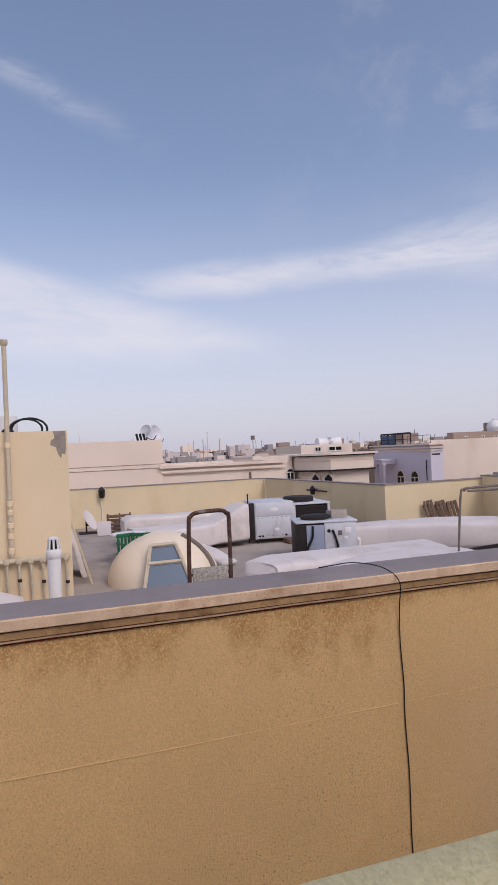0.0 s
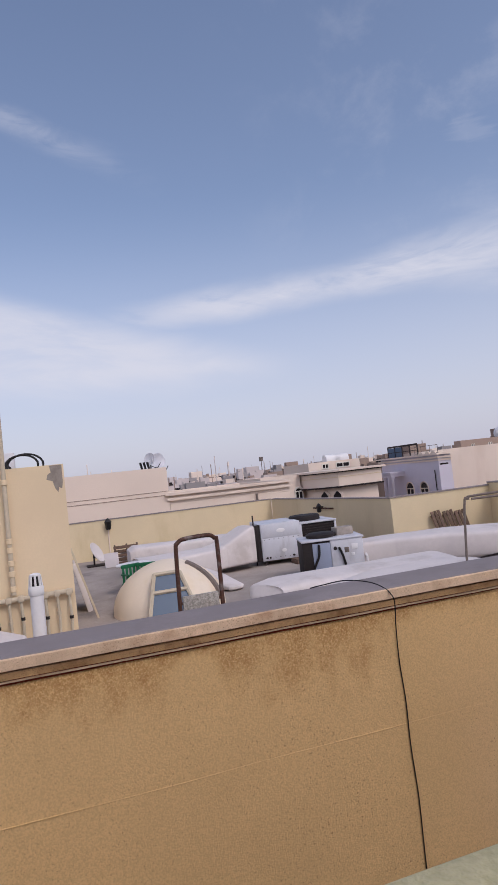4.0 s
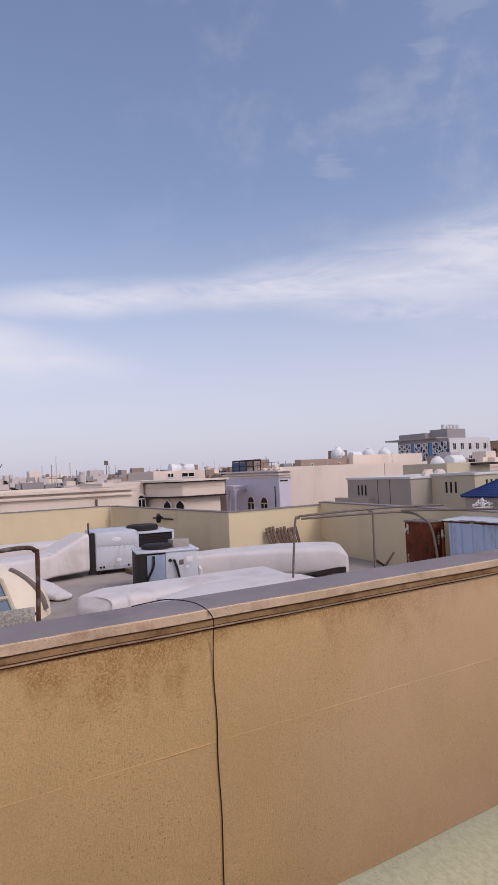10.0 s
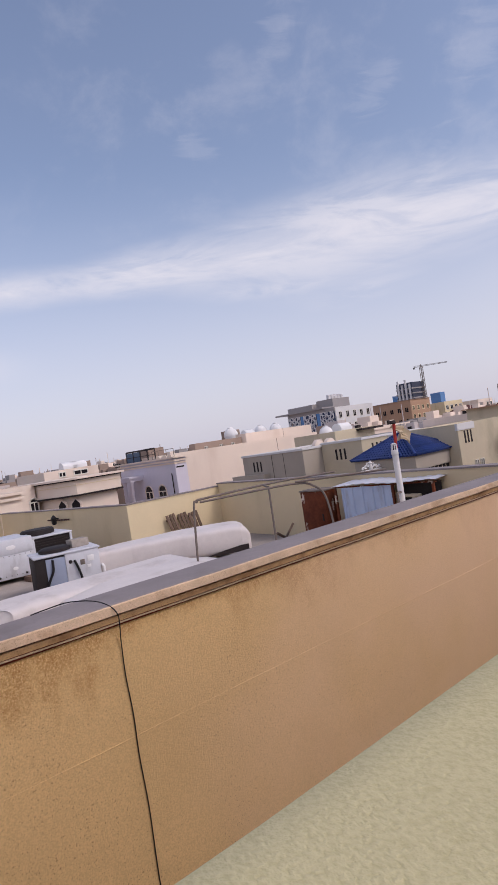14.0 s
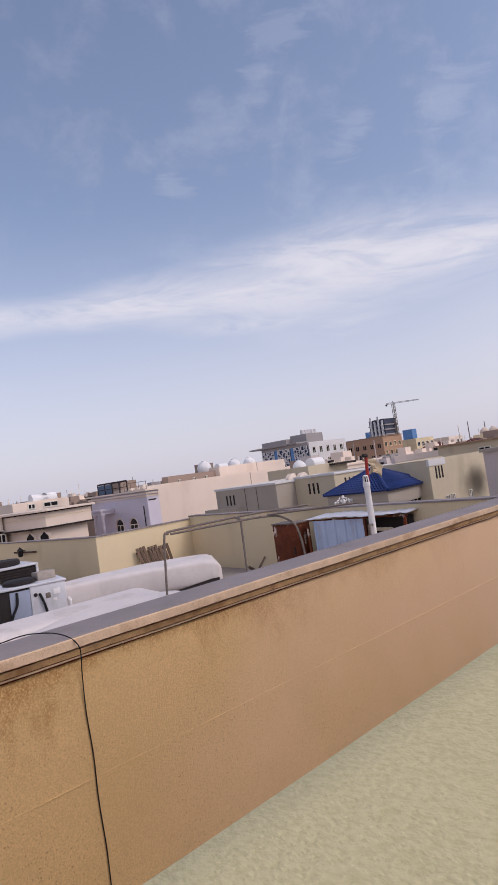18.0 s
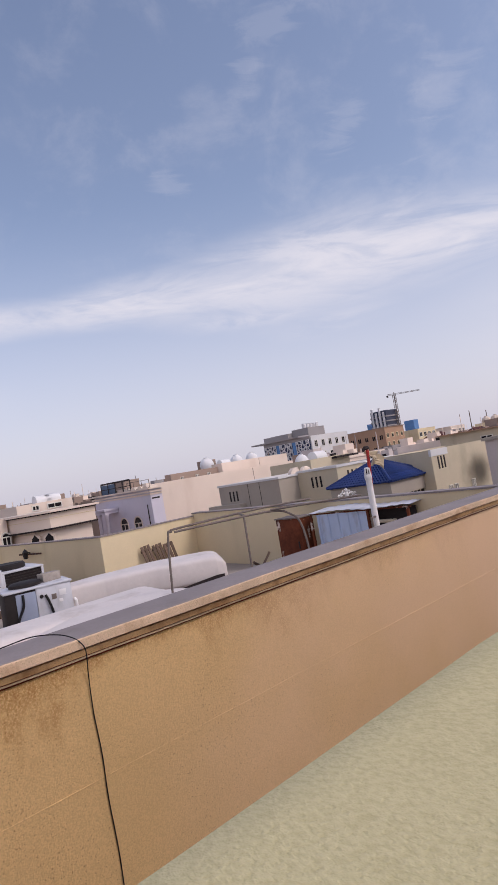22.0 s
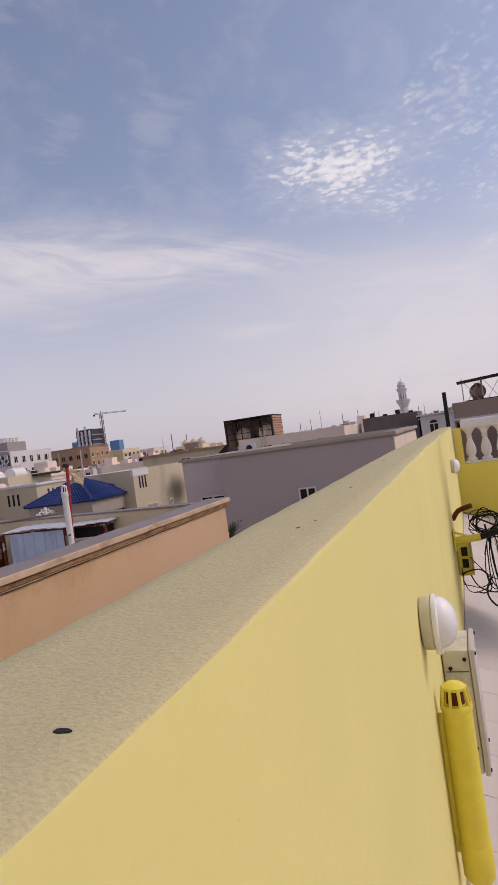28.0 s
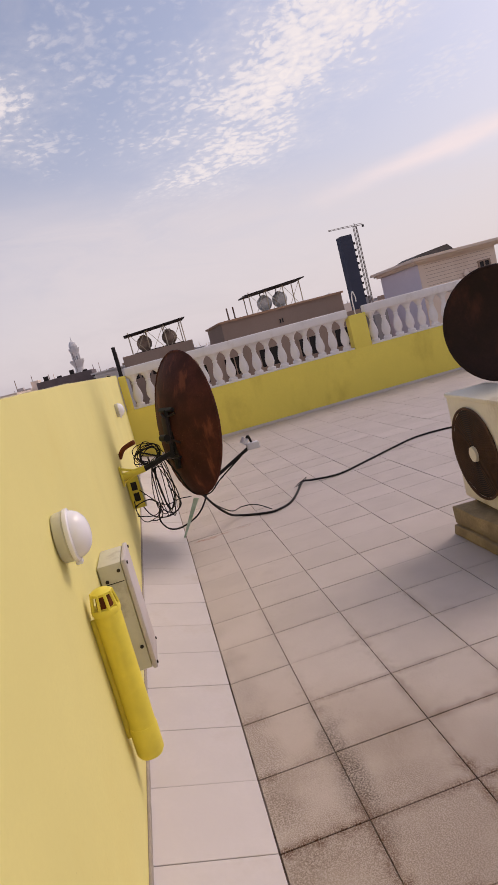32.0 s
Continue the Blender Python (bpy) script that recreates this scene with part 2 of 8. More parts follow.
def mat(name, col, rough=0.85, metal=0.0, var=0.18, scale=2.0, fine=40.0, bump=0.15, depth=0.004, stain=None,
        stain_amt=0.0, stain_scale=1.0, streak=1.0, piece=0.0, spec=0.3, stain_lo=0.52, stain_hi=0.72, speck=None, speck_amt=0.0, speck_scale=120.0, speck_lo=0.5, speck_patch=0.1, world=False, crisp=0.25, cloudy=1.0):
    """Procedural surface: two scales of tone, fine relief, and stains of their own shape (streak > 1: drawn out downwards)."""
    m = bpy.data.materials.new(name)
    m.use_nodes = True
    nt = m.node_tree
    b = nt.nodes["Principled BSDF"]
    b.inputs["Roughness"].default_value = rough
    b.inputs["Metallic"].default_value = metal
    b.inputs["Specular IOR Level"].default_value = spec
    tc = nt.nodes.new("ShaderNodeTexCoord")

    def noise_tex(sc, detail, vec):
        n = nt.nodes.new("ShaderNodeTexNoise")
        n.inputs["Scale"].default_value, n.inputs["Detail"].default_value, n.inputs["Roughness"].default_value = sc, detail, 0.6
        nt.links.new(vec, n.inputs["Vector"])
        return n.outputs["Fac"]

    def mixrgb(f, a, c, kind="MIX"):
        n = nt.nodes.new("ShaderNodeMix")
        n.data_type, n.blend_type = "RGBA", kind
        for i, v in ((0, f), (6, a), (7, c)):
            if isinstance(v, (int, float, tuple)):
                n.inputs[i].default_value = v
            else:
                nt.links.new(v, n.inputs[i])
        return n.outputs[2]

    def ramp(v, lo, hi):
        n = nt.nodes.new("ShaderNodeMapRange")
        n.interpolation_type = "SMOOTHSTEP"
        nt.links.new(v, n.inputs[0])
        n.inputs[1].default_value, n.inputs[2].default_value = lo, hi
        return n.outputs[0]

    vec = tc.outputs["Object"]
    if world:
        vec = nt.nodes.new("ShaderNodeNewGeometry").outputs["Position"]
    big = noise_tex(scale, 5, vec)
    small = noise_tex(fine, 3, vec)
    c = mixrgb(ramp(big, 0.3, 0.7), scaled(col, 1 - var * cloudy), scaled(col, 1 + var * 0.6 * cloudy))
    c = mixrgb(ramp(small, 0.5 - crisp, 0.5 + crisp), mixrgb(0.5, c, scaled(col, 1 - var * 1.2)), c)
    if stain:
        mp = nt.nodes.new("ShaderNodeMapping")
        mp.inputs["Scale"].default_value = (1, 1, 1 / streak)
        nt.links.new(vec, mp.inputs["Vector"])
        s = ramp(noise_tex(stain_scale, 7, mp.outputs[0]), stain_lo, stain_hi)
        sm = nt.nodes.new("ShaderNodeMath")
        sm.operation = "MULTIPLY"
        sm.inputs[1].default_value = stain_amt
        nt.links.new(s, sm.inputs[0])
        c = mixrgb(sm.outputs[0], c, stain)
    if speck:
        g = ramp(noise_tex(speck_scale, 2, vec), speck_lo, speck_lo + 0.12)
        patch = ramp(noise_tex(speck_scale * 0.016, 4, vec), speck_patch, speck_patch * 0.4 + 0.56)
        gm = nt.nodes.new("ShaderNodeMath")
        gm.operation = "MULTIPLY"
        nt.links.new(g, gm.inputs[0])
        nt.links.new(patch, gm.inputs[1])
        gs = nt.nodes.new("ShaderNodeMath")
        gs.operation = "MULTIPLY"
        gs.inputs[1].default_value = speck_amt
        nt.links.new(gm.outputs[0], gs.inputs[0])
        c = mixrgb(gs.outputs[0], c, speck)
    if piece:
        oi = nt.nodes.new("ShaderNodeObjectInfo")
        c = mixrgb(ramp(oi.outputs["Random"], 0.0, 1.0), mixrgb(1.0, c, (1 - piece, 1 - piece, 1 - piece * 1.1, 1), "MULTIPLY"), c)
    nt.links.new(c, b.inputs["Base Color"])
    if bump:
        bp = nt.nodes.new("ShaderNodeBump")
        bp.inputs["Strength"].default_value = bump
        bp.inputs["Distance"].default_value = depth
        nt.links.new(small, bp.inputs["Height"])
        nt.links.new(bp.outputs[0], b.inputs["Normal"])
    return m


M_TAN = mat("tan_stucco", lin(219, 182, 129), 0.92, var=0.24, cloudy=0.3, scale=0.9, fine=85, bump=0.5, depth=0.006, stain=lin(172, 130, 84), crisp=0.12,
            stain_amt=0.3, stain_scale=0.9, streak=1.3, stain_lo=0.5, stain_hi=0.85, speck=lin(112, 76, 44), speck_amt=0.75, speck_scale=62, speck_lo=0.6, speck_patch=0.3)
M_COPING = mat("sand_moulding", lin(222, 192, 162), 0.92, var=0.2, scale=2.5, fine=95, bump=0.6, depth=0.005, stain=lin(150, 104, 70), crisp=0.12,
               stain_amt=0.5, stain_scale=3.4, stain_lo=0.52, stain_hi=0.72, speck=lin(104, 70, 48), speck_amt=0.5, speck_scale=130, speck_lo=0.57)
M_COVE = mat("brown_stained_cove", lin(216, 174, 126), 0.95, var=0.18, scale=2.0, fine=80, bump=0.5, depth=0.005, stain=lin(118, 72, 42), crisp=0.14,
             stain_amt=0.6, stain_scale=3.2, stain_lo=0.46, stain_hi=0.66, speck=lin(84, 50, 32), speck_amt=0.5, speck_scale=120, speck_lo=0.55)
M_GROOVE_SHADOW = mat("red_brown_groove_and_shadow", lin(122, 56, 36), 0.95, var=0.3, scale=3, fine=60, bump=0.3)


def run_off(m, z_top, reach, col, amt):
    """Rust-brown water runs with ragged ends that start at the edge above: patches along the wall, drawn out downwards."""
    nt = m.node_tree
    b = nt.nodes["Principled BSDF"]
    old = b.inputs["Base Color"].links[0].from_socket
    tc = nt.nodes.new("ShaderNodeTexCoord")
    sp = nt.nodes.new("ShaderNodeSeparateXYZ")
    nt.links.new(tc.outputs["Object"], sp.inputs[0])

    def tex(scale, sz, detail):
        mp = nt.nodes.new("ShaderNodeMapping")
        mp.inputs["Scale"].default_value = (1, 1, sz)
        nt.links.new(tc.outputs["Object"], mp.inputs["Vector"])
        n = nt.nodes.new("ShaderNodeTexNoise")
        n.inputs["Scale"].default_value, n.inputs["Detail"].default_value, n.inputs["Roughness"].default_value = scale, detail, 0.65
        nt.links.new(mp.outputs[0], n.inputs["Vector"])
        return n.outputs["Fac"]

    def mth(op, a, c):
        n = nt.nodes.new("ShaderNodeMath")
        n.operation = op
        for i, v in enumerate((a, c)):
            if isinstance(v, (int, float)):
                n.inputs[i].default_value = v
            else:
                nt.links.new(v, n.inputs[i])
        return n.outputs[0]

    def ramp(v, lo, hi):
        n = nt.nodes.new("ShaderNodeMapRange")
        n.interpolation_type = "SMOOTHSTEP"
        nt.links.new(v, n.inputs[0])
        n.inputs[1].default_value, n.inputs[2].default_value = lo, hi
        return n.outputs[0]

    length = mth("ADD", mth("MULTIPLY", ramp(tex(0.8, 0.05, 3), 0.36, 0.66), reach), 0.07)              # how far each run reaches
    depth = mth("DIVIDE", mth("SUBTRACT", z_top, sp.outputs[2]), mth("ADD", length, 0.02))
    ragged = mth("ADD", depth, mth("MULTIPLY", mth("SUBTRACT", tex(8.0, 0.5, 9), 0.5), 2.6))
    f = mth("MULTIPLY", mth("MULTIPLY", ramp(ragged, 1.2, -0.3), ramp(tex(95.0, 0.9, 3), 0.32, 0.6)), amt)
    mx = nt.nodes.new("ShaderNodeMix")
    mx.data_type = "RGBA"
    nt.links.new(f, mx.inputs[0])
    nt.links.new(old, mx.inputs[6])
    mx.inputs[7].default_value = col
    nt.links.new(mx.outputs[2], b.inputs["Base Color"])


run_off(M_TAN, 0.975, 0.5, lin(154, 106, 52), 0.8)
M_SHELL = mat("cream_fibreglass_shell", lin(234, 218, 198), 0.7, var=0.05, scale=1.2, fine=20, bump=0.08, stain=lin(214, 192, 148), stain_amt=0.4, stain_scale=1.5, streak=2)
M_COPTOP = mat("grey_cement_coating", lin(146, 136, 136), 0.8, var=0.14, scale=1.2, fine=30, bump=0.2, stain=lin(115, 106, 104), stain_amt=0.5, stain_scale=1.4)
M_CREAM = mat("cream_render", lin(222, 204, 170), 0.9, var=0.07, scale=0.4, fine=25, bump=0.15, stain=lin(190, 170, 128), stain_amt=0.45, stain_scale=0.6, streak=3.0)
M_CREAM2 = mat("pale_pink_render", lin(230, 213, 200), 0.9, var=0.05, scale=0.3, fine=20, bump=0.1, stain=lin(205, 182, 165), stain_amt=0.35, stain_scale=0.4, streak=4.0)
M_TOWER = mat("beige_tower_render", lin(224, 203, 170), 0.9, var=0.06, scale=0.6, fine=30, bump=0.15, stain=lin(178, 160, 140), stain_amt=0.4, stain_scale=0.9, streak=3.5, stain_lo=0.55, stain_hi=0.8)
M_PATCH = mat("bare_cement_patch", lin(150, 140, 132), 0.95, var=0.2, scale=8)
M_ROOF = mat("roof_screed", lin(172, 160, 152), 0.95, var=0.2, scale=0.8, fine=18, bump=0.3, stain=lin(105, 95, 92), stain_amt=0.5, stain_scale=0.7)
M_FOAM = mat("white_foam_insulation", lin(219, 210, 208), 0.95, var=0.06, scale=1.5, fine=12, bump=0.2, depth=0.012, stain=lin(180, 168, 160), stain_amt=0.5, stain_scale=1.2)
M_UNIT = mat("light_grey_unit_metal", lin(206, 206, 214), 0.5, 0.1, var=0.06, scale=3, fine=30, bump=0.05, stain=lin(140, 132, 130), stain_amt=0.35, stain_scale=3, streak=3)
M_UNITB = mat("blue_grey_unit_metal", lin(150, 158, 180), 0.5, 0.1, var=0.06, scale=3, fine=30, bump=0.05)
M_DARK = mat("dark_grille", lin(44, 38, 38), 0.7, var=0.2, scale=10)
M_BLACK = mat("black_rubber", lin(24, 22, 24), 0.6, var=0.2, scale=20, bump=0.1)
M_PVC = mat("white_pvc_pipe", lin(232, 228, 228), 0.45, var=0.05, scale=5, bump=0.03, stain=lin(180, 168, 158), stain_amt=0.4, stain_scale=5, streak=3)
M_PIPEB = mat("painted_beige_pipe", lin(198, 184, 162), 0.6, var=0.1, scale=8, bump=0.05)
M_RUSTPIPE = mat("rusty_brown_steel", lin(94, 66, 56), 0.8, 0.2, var=0.35, scale=14, fine=80, bump=0.4, stain=lin(150, 140, 138), stain_amt=0.7, stain_scale=9)
M_GALV = mat("dull_galvanised_pipe", lin(128, 116, 110), 0.7, 0.25, var=0.2, scale=8)
M_RUST = mat("rusted_sheet", lin(112, 58, 36), 0.85, 0.1, var=0.4, scale=3, fine=40, bump=0.4, stain=lin(222, 205, 190), stain_amt=0.9, stain_scale=2.6, stain_lo=0.58, stain_hi=0.64)
M_DISH = mat("rust_brown_dish", lin(78, 38, 29), 0.8, 0.1, var=0.4, scale=5, fine=50, bump=0.35, stain=lin(132, 74, 52), stain_amt=0.6, stain_scale=7, streak=3.5, stain_lo=0.54, stain_hi=0.68, speck=lin(176, 130, 108), speck_amt=0.35, speck_scale=60, speck_lo=0.62, speck_patch=0.4)
M_DISHB = mat("black_brown_dish", lin(44, 26, 22), 0.7, 0.1, var=0.35, scale=5, fine=50, bump=0.3, stain=lin(86, 48, 36), stain_amt=0.5, stain_scale=6, streak=2)
M_BLUE = mat("blue_corrugated_sheet", lin(186, 200, 226), 0.5, 0.1, var=0.08, scale=2, stain=lin(120, 96, 88), stain_amt=0.4, stain_scale=3, streak=3)
M_GREEN = mat("green_plastic", lin(34, 104, 70), 0.45, var=0.15, scale=5, bump=0.03)
M_PALEG = mat("pale_green_plastic", lin(184, 206, 194), 0.5, var=0.15, scale=6, bump=0.05, stain=lin(104, 150, 128), stain_amt=0.6, stain_scale=5)
M_WOOD = mat("weathered_wood", lin(120, 98, 86), 0.9, var=0.3, scale=6, fine=50, bump=0.4, piece=0.3)
M_STONE = mat("speckled_stone_slab", lin(176, 170, 164), 0.9, var=0.45, scale=45, fine=90, bump=0.3)
M_GLASSB = mat("bluish_window_glass", lin(66, 88, 116), 0.3, var=0.08, scale=1, bump=0, spec=0.2)
M_GLASSD = mat("dark_window_glass", lin(36, 33, 36), 0.18, var=0.1, scale=1, bump=0, spec=0.3)
M_GLASSG = mat("dark_green_glass", lin(22, 62, 46), 0.1, var=0.1, scale=1, bump=0, spec=0.6)
M_WFRAME = mat("white_frame", lin(222, 216, 208), 0.6, var=0.05, scale=6, bump=0.03)
M_TANK = mat("beige_fibreglass_tank", lin(218, 200, 184), 0.6, var=0.06, scale=2, fine=20, bump=0.08, stain=lin(172, 152, 138), stain_amt=0.45, stain_scale=2.5, streak=3)
M_WTANK = mat("white_tank", lin(232, 230, 232), 0.5, var=0.05, scale=1, bump=0.03)
M_BLOCK = mat("concrete_block", lin(168, 158, 150), 0.95, var=0.2, scale=6, fine=40, bump=0.4)
M_GRILLE = mat("rusty_brown_fan_wire", lin(92, 66, 48), 0.7, 0.1, var=0.25, scale=9)
M_LAMP = mat("black_lantern", lin(30, 28, 30), 0.5)
M_LILAC = mat("lilac_grey_render", lin(214, 208, 222), 0.9, var=0.05, scale=0.4, fine=12, bump=0.1, stain=lin(150, 146, 168), stain_amt=0.3, stain_scale=0.4, streak=3)
M_GREYH = mat("grey_house_render", lin(172, 162, 152), 0.9, var=0.06, scale=0.4, fine=12, bump=0.1, stain=lin(126, 118, 112), stain_amt=0.35, stain_scale=0.5, streak=3)
M_OLIVE = mat("olive_beige_render", lin(202, 189, 166), 0.9, var=0.07, scale=0.3, fine=10, bump=0.1, stain=lin(150, 142, 122), stain_amt=0.35, stain_scale=0.5, streak=2)
M_GREYV = mat("warm_grey_render", lin(182, 170, 169), 0.9, var=0.06, scale=0.3, fine=10, bump=0.1, stain=lin(176, 168, 170), stain_amt=0.4, stain_scale=1.6, streak=6)
M_GREYS = mat("pale_warm_grey_render", lin(202, 191, 189), 0.9, var=0.06, scale=0.3, fine=10, bump=0.1, stain=lin(170, 160, 158), stain_amt=0.35, stain_scale=1.2, streak=4)
M_ROOFT = mat("blue_roof_tile", lin(42, 62, 122), 0.55, var=0.2, scale=1.5, fine=12, bump=0.1, piece=0.2)
M_BRICKB = mat("brown_apartment_render", lin(180, 146, 122), 0.9, var=0.1, scale=0.15, fine=4, bump=0.05)
M_BRICKG = mat("grey_blockwork", lin(112, 102, 104), 0.95, var=0.2, scale=0.8, fine=10, bump=0.3)
M_WHITEB = mat("white_building_render", lin(216, 214, 216), 0.9, var=0.06, scale=0.1, fine=3, bump=0.05)
M_GREYB = mat("grey_building_render", lin(156, 150, 150), 0.9, var=0.06, scale=0.1, fine=3, bump=0.05)
M_NAVY = mat("navy_glazing", lin(44, 54, 84), 0.3, var=0.15, scale=0.4, bump=0)
M_BLUEB = mat("blue_glass_front", lin(92, 134, 186), 0.25, var=0.1, scale=0.3, bump=0)
M_TOWERD = mat("dark_tower_concrete", lin(70, 74, 92), 0.8, var=0.15, scale=0.05, fine=2)
M_STEEL = mat("dark_steel", lin(58, 50, 50), 0.7, 0.3, var=0.2, scale=3)
M_REDROOF = mat("dark_red_tiles", lin(88, 48, 46), 0.85, var=0.15, scale=0.5)
M_BROWNH = mat("brown_house_render", lin(158, 138, 126), 0.9, var=0.08, scale=0.3, fine=8, bump=0.1)
M_GROUND = mat("sandy_ground", lin(150, 132, 112), 0.95, var=0.2, scale=0.05, fine=1.5, bump=0.2)
M_LEAF = mat("dusty_green_leaf", lin(62, 70, 48), 0.8, var=0.35, scale=2)
M_TRUNK = mat("palm_trunk", lin(96, 78, 62), 0.95, var=0.3, scale=6)
M_RED = mat("red_paint", lin(170, 54, 48), 0.6, var=0.15, scale=6)
M_CLOTH = mat("dusty_beige_cloth", lin(196, 178, 152), 0.95, var=0.15, scale=5, fine=30, bump=0.3)
# own roof
M_TILE = mat("off_white_roof_tile", lin(199, 187, 182), 0.75, var=0.07, scale=2.2, fine=70, bump=0.2, depth=0.003, stain=lin(120, 102, 88),
             stain_amt=0.3, stain_scale=1.1, piece=0.06, stain_lo=0.57, stain_hi=0.76, speck=lin(70, 58, 50), speck_amt=0.4, speck_scale=170, speck_lo=0.56, speck_patch=0.35, world=True)
M_STRIP = mat("pale_edge_tile", lin(205, 197, 199), 0.7, var=0.05, scale=2, fine=40, bump=0.08, piece=0.06, stain=lin(178, 164, 152), stain_amt=0.4, stain_scale=2, world=True)
M_JOINT = mat("dark_joint_mortar", lin(104, 84, 70), 0.95, var=0.35, scale=7, stain=lin(172, 156, 146), stain_amt=0.85, stain_scale=2.2, stain_lo=0.44, stain_hi=0.6)
M_END = mat("deep_yellow_paint", lin(234, 216, 104), 0.8, var=0.05, scale=0.8, fine=25, bump=0.12, stain=lin(184, 160, 66), stain_amt=0.4, stain_scale=1.2, streak=2)
M_YPVC = mat("yellow_painted_pipe", lin(236, 219, 88), 0.5, var=0.08, scale=6, fine=30, bump=0.08)
M_BALU = mat("white_painted_concrete", lin(226, 221, 222), 0.75, var=0.05, scale=3, fine=30, bump=0.15, stain=lin(190, 178, 172), stain_amt=0.4, stain_scale=4, streak=2)
M_BOX = mat("grey_white_plastic_box", lin(206, 203, 186), 0.5, var=0.06, scale=5, fine=30, bump=0.04, stain=lin(150, 138, 120), stain_amt=0.5, stain_scale=9)
M_OPAL = mat("white_opal_diffuser", lin(238, 236, 244), 0.25, var=0.02, scale=4, bump=0, spec=0.5)
M_ACW = mat("aged_white_ac_casing", lin(236, 226, 204), 0.5, var=0.06, scale=3, bump=0.04, stain=lin(170, 148, 112), stain_amt=0.5, stain_scale=4, streak=2)
M_CONCB = mat("stained_concrete_base", lin(162, 142, 112), 0.95, var=0.3, scale=6, fine=50, bump=0.5)


def wall_paint():
    """Yellow paint on the face of the own parapet, sand-coloured coat on its top; the brushed edge between them wavers."""
    m = mat("yellow_wall_sand_top", lin(228, 218, 146), 0.8, var=0.04, scale=0.9, fine=55, bump=0.14, depth=0.004, stain=lin(222, 205, 124), stain_amt=0.3, stain_scale=1.1, speck=lin(140, 122, 70), speck_amt=0.5, speck_scale=70, speck_lo=0.68, speck_patch=0.4)
    nt = m.node_tree
    b = nt.nodes["Principled BSDF"]
    yellow = b.inputs["Base Color"].links[0].from_socket
    tc = nt.nodes.new("ShaderNodeTexCoord")
    sp = nt.nodes.new("ShaderNodeSeparateXYZ")
    nt.links.new(tc.outputs["Object"], sp.inputs[0])
    n1 = nt.nodes.new("ShaderNodeTexNoise")
    n1.inputs["Scale"].default_value, n1.inputs["Detail"].default_value = 3.5, 6
    n2 = nt.nodes.new("ShaderNodeTexNoise")
    n2.inputs["Scale"].default_value, n2.inputs["Detail"].default_value = 230, 2
    n2.inputs["Roughness"].default_value = 0.6
    nt.links.new(tc.outputs["Object"], n1.inputs["Vector"])
    dab = nt.nodes.new("ShaderNodeMapping")                       # trowel dabs, drawn out aslant
    dab.inputs["Rotation"].default_value, dab.inputs["Scale"].default_value = (0, 0, radians(35)), (1, 0.7, 1)
    nt.links.new(tc.outputs["Object"], dab.inputs["Vector"])
    nt.links.new(dab.outputs[0], n2.inputs["Vector"])
    pit = nt.nodes.new("ShaderNodeTexNoise")
    pit.inputs["Scale"].default_value, pit.inputs["Detail"].default_value = 170, 2
    nt.links.new(tc.outputs["Object"], pit.inputs["Vector"])
    hole = nt.nodes.new("ShaderNodeMapRange")
    hole.inputs[1].default_value, hole.inputs[2].default_value = 0.62, 0.72
    nt.links.new(pit.outputs["Fac"], hole.inputs[0])

    def mth(op, a, c):
        n = nt.nodes.new("ShaderNodeMath")
        n.operation = op
        for i, v in enumerate((a, c)):
            if isinstance(v, (int, float)):
                n.inputs[i].default_value = v
            else:
                nt.links.new(v, n.inputs[i])
        return n.outputs[0]

    slope = nt.nodes.new("ShaderNodeSeparateXYZ")
    nt.links.new(nt.nodes.new("ShaderNodeNewGeometry").outputs["Normal"], slope.inputs[0])
    edge = mth("ADD", slope.outputs[2], mth("MULTIPLY", mth("SUBTRACT", n1.outputs["Fac"], 0.5), 0.5))
    mr = nt.nodes.new("ShaderNodeMapRange")
    mr.inputs[1].default_value, mr.inputs[2].default_value = 0.36, 0.46
    nt.links.new(edge, mr.inputs[0])
    lip = nt.nodes.new("ShaderNodeMapRange")                      # the paint laps over the edge
    lip.inputs[1].default_value, lip.inputs[2].default_value = -0.002, 0.003
    nt.links.new(mth("ADD", sp.outputs[1], mth("MULTIPLY", mth("SUBTRACT", n1.outputs["Fac"], 0.5), 0.012)), lip.inputs[0])
    cover = mth("MULTIPLY", mr.outputs[0], lip.outputs[0])
    sand = nt.nodes.new("ShaderNodeMix")
    sand.data_type = "RGBA"
    sand.inputs[6].default_value, sand.inputs[7].default_value = lin(191, 179, 136), lin(203, 191, 149)
    mr2 = nt.nodes.new("ShaderNodeMapRange")
    mr2.inputs[1].default_value, mr2.inputs[2].default_value = 0.34, 0.6
    nt.links.new(n2.outputs["Fac"], mr2.inputs[0])
    nt.links.new(mr2.outputs[0], sand.inputs[0])
    mx = nt.nodes.new("ShaderNodeMix")
    mx.data_type = "RGBA"
    nt.links.new(cover, mx.inputs[0])
    nt.links.new(yellow, mx.inputs[6])
    nt.links.new(sand.outputs[2], mx.inputs[7])
    nt.links.new(mx.outputs[2], b.inputs["Base Color"])
    bp = b.inputs["Normal"].links[0].from_node
    rough = mth("SUBTRACT", n2.outputs["Fac"], mth("MULTIPLY", hole.outputs[0], 0.07))
    hmix = mth("ADD", mth("MULTIPLY", rough, cover), mth("MULTIPLY", n1.outputs["Fac"], 0.12))
    nt.links.new(hmix, bp.inputs["Height"])
    bp.inputs["Strength"].default_value, bp.inputs["Distance"].default_value = 0.5, 0.004
    return m


M_OWN = wall_paint()


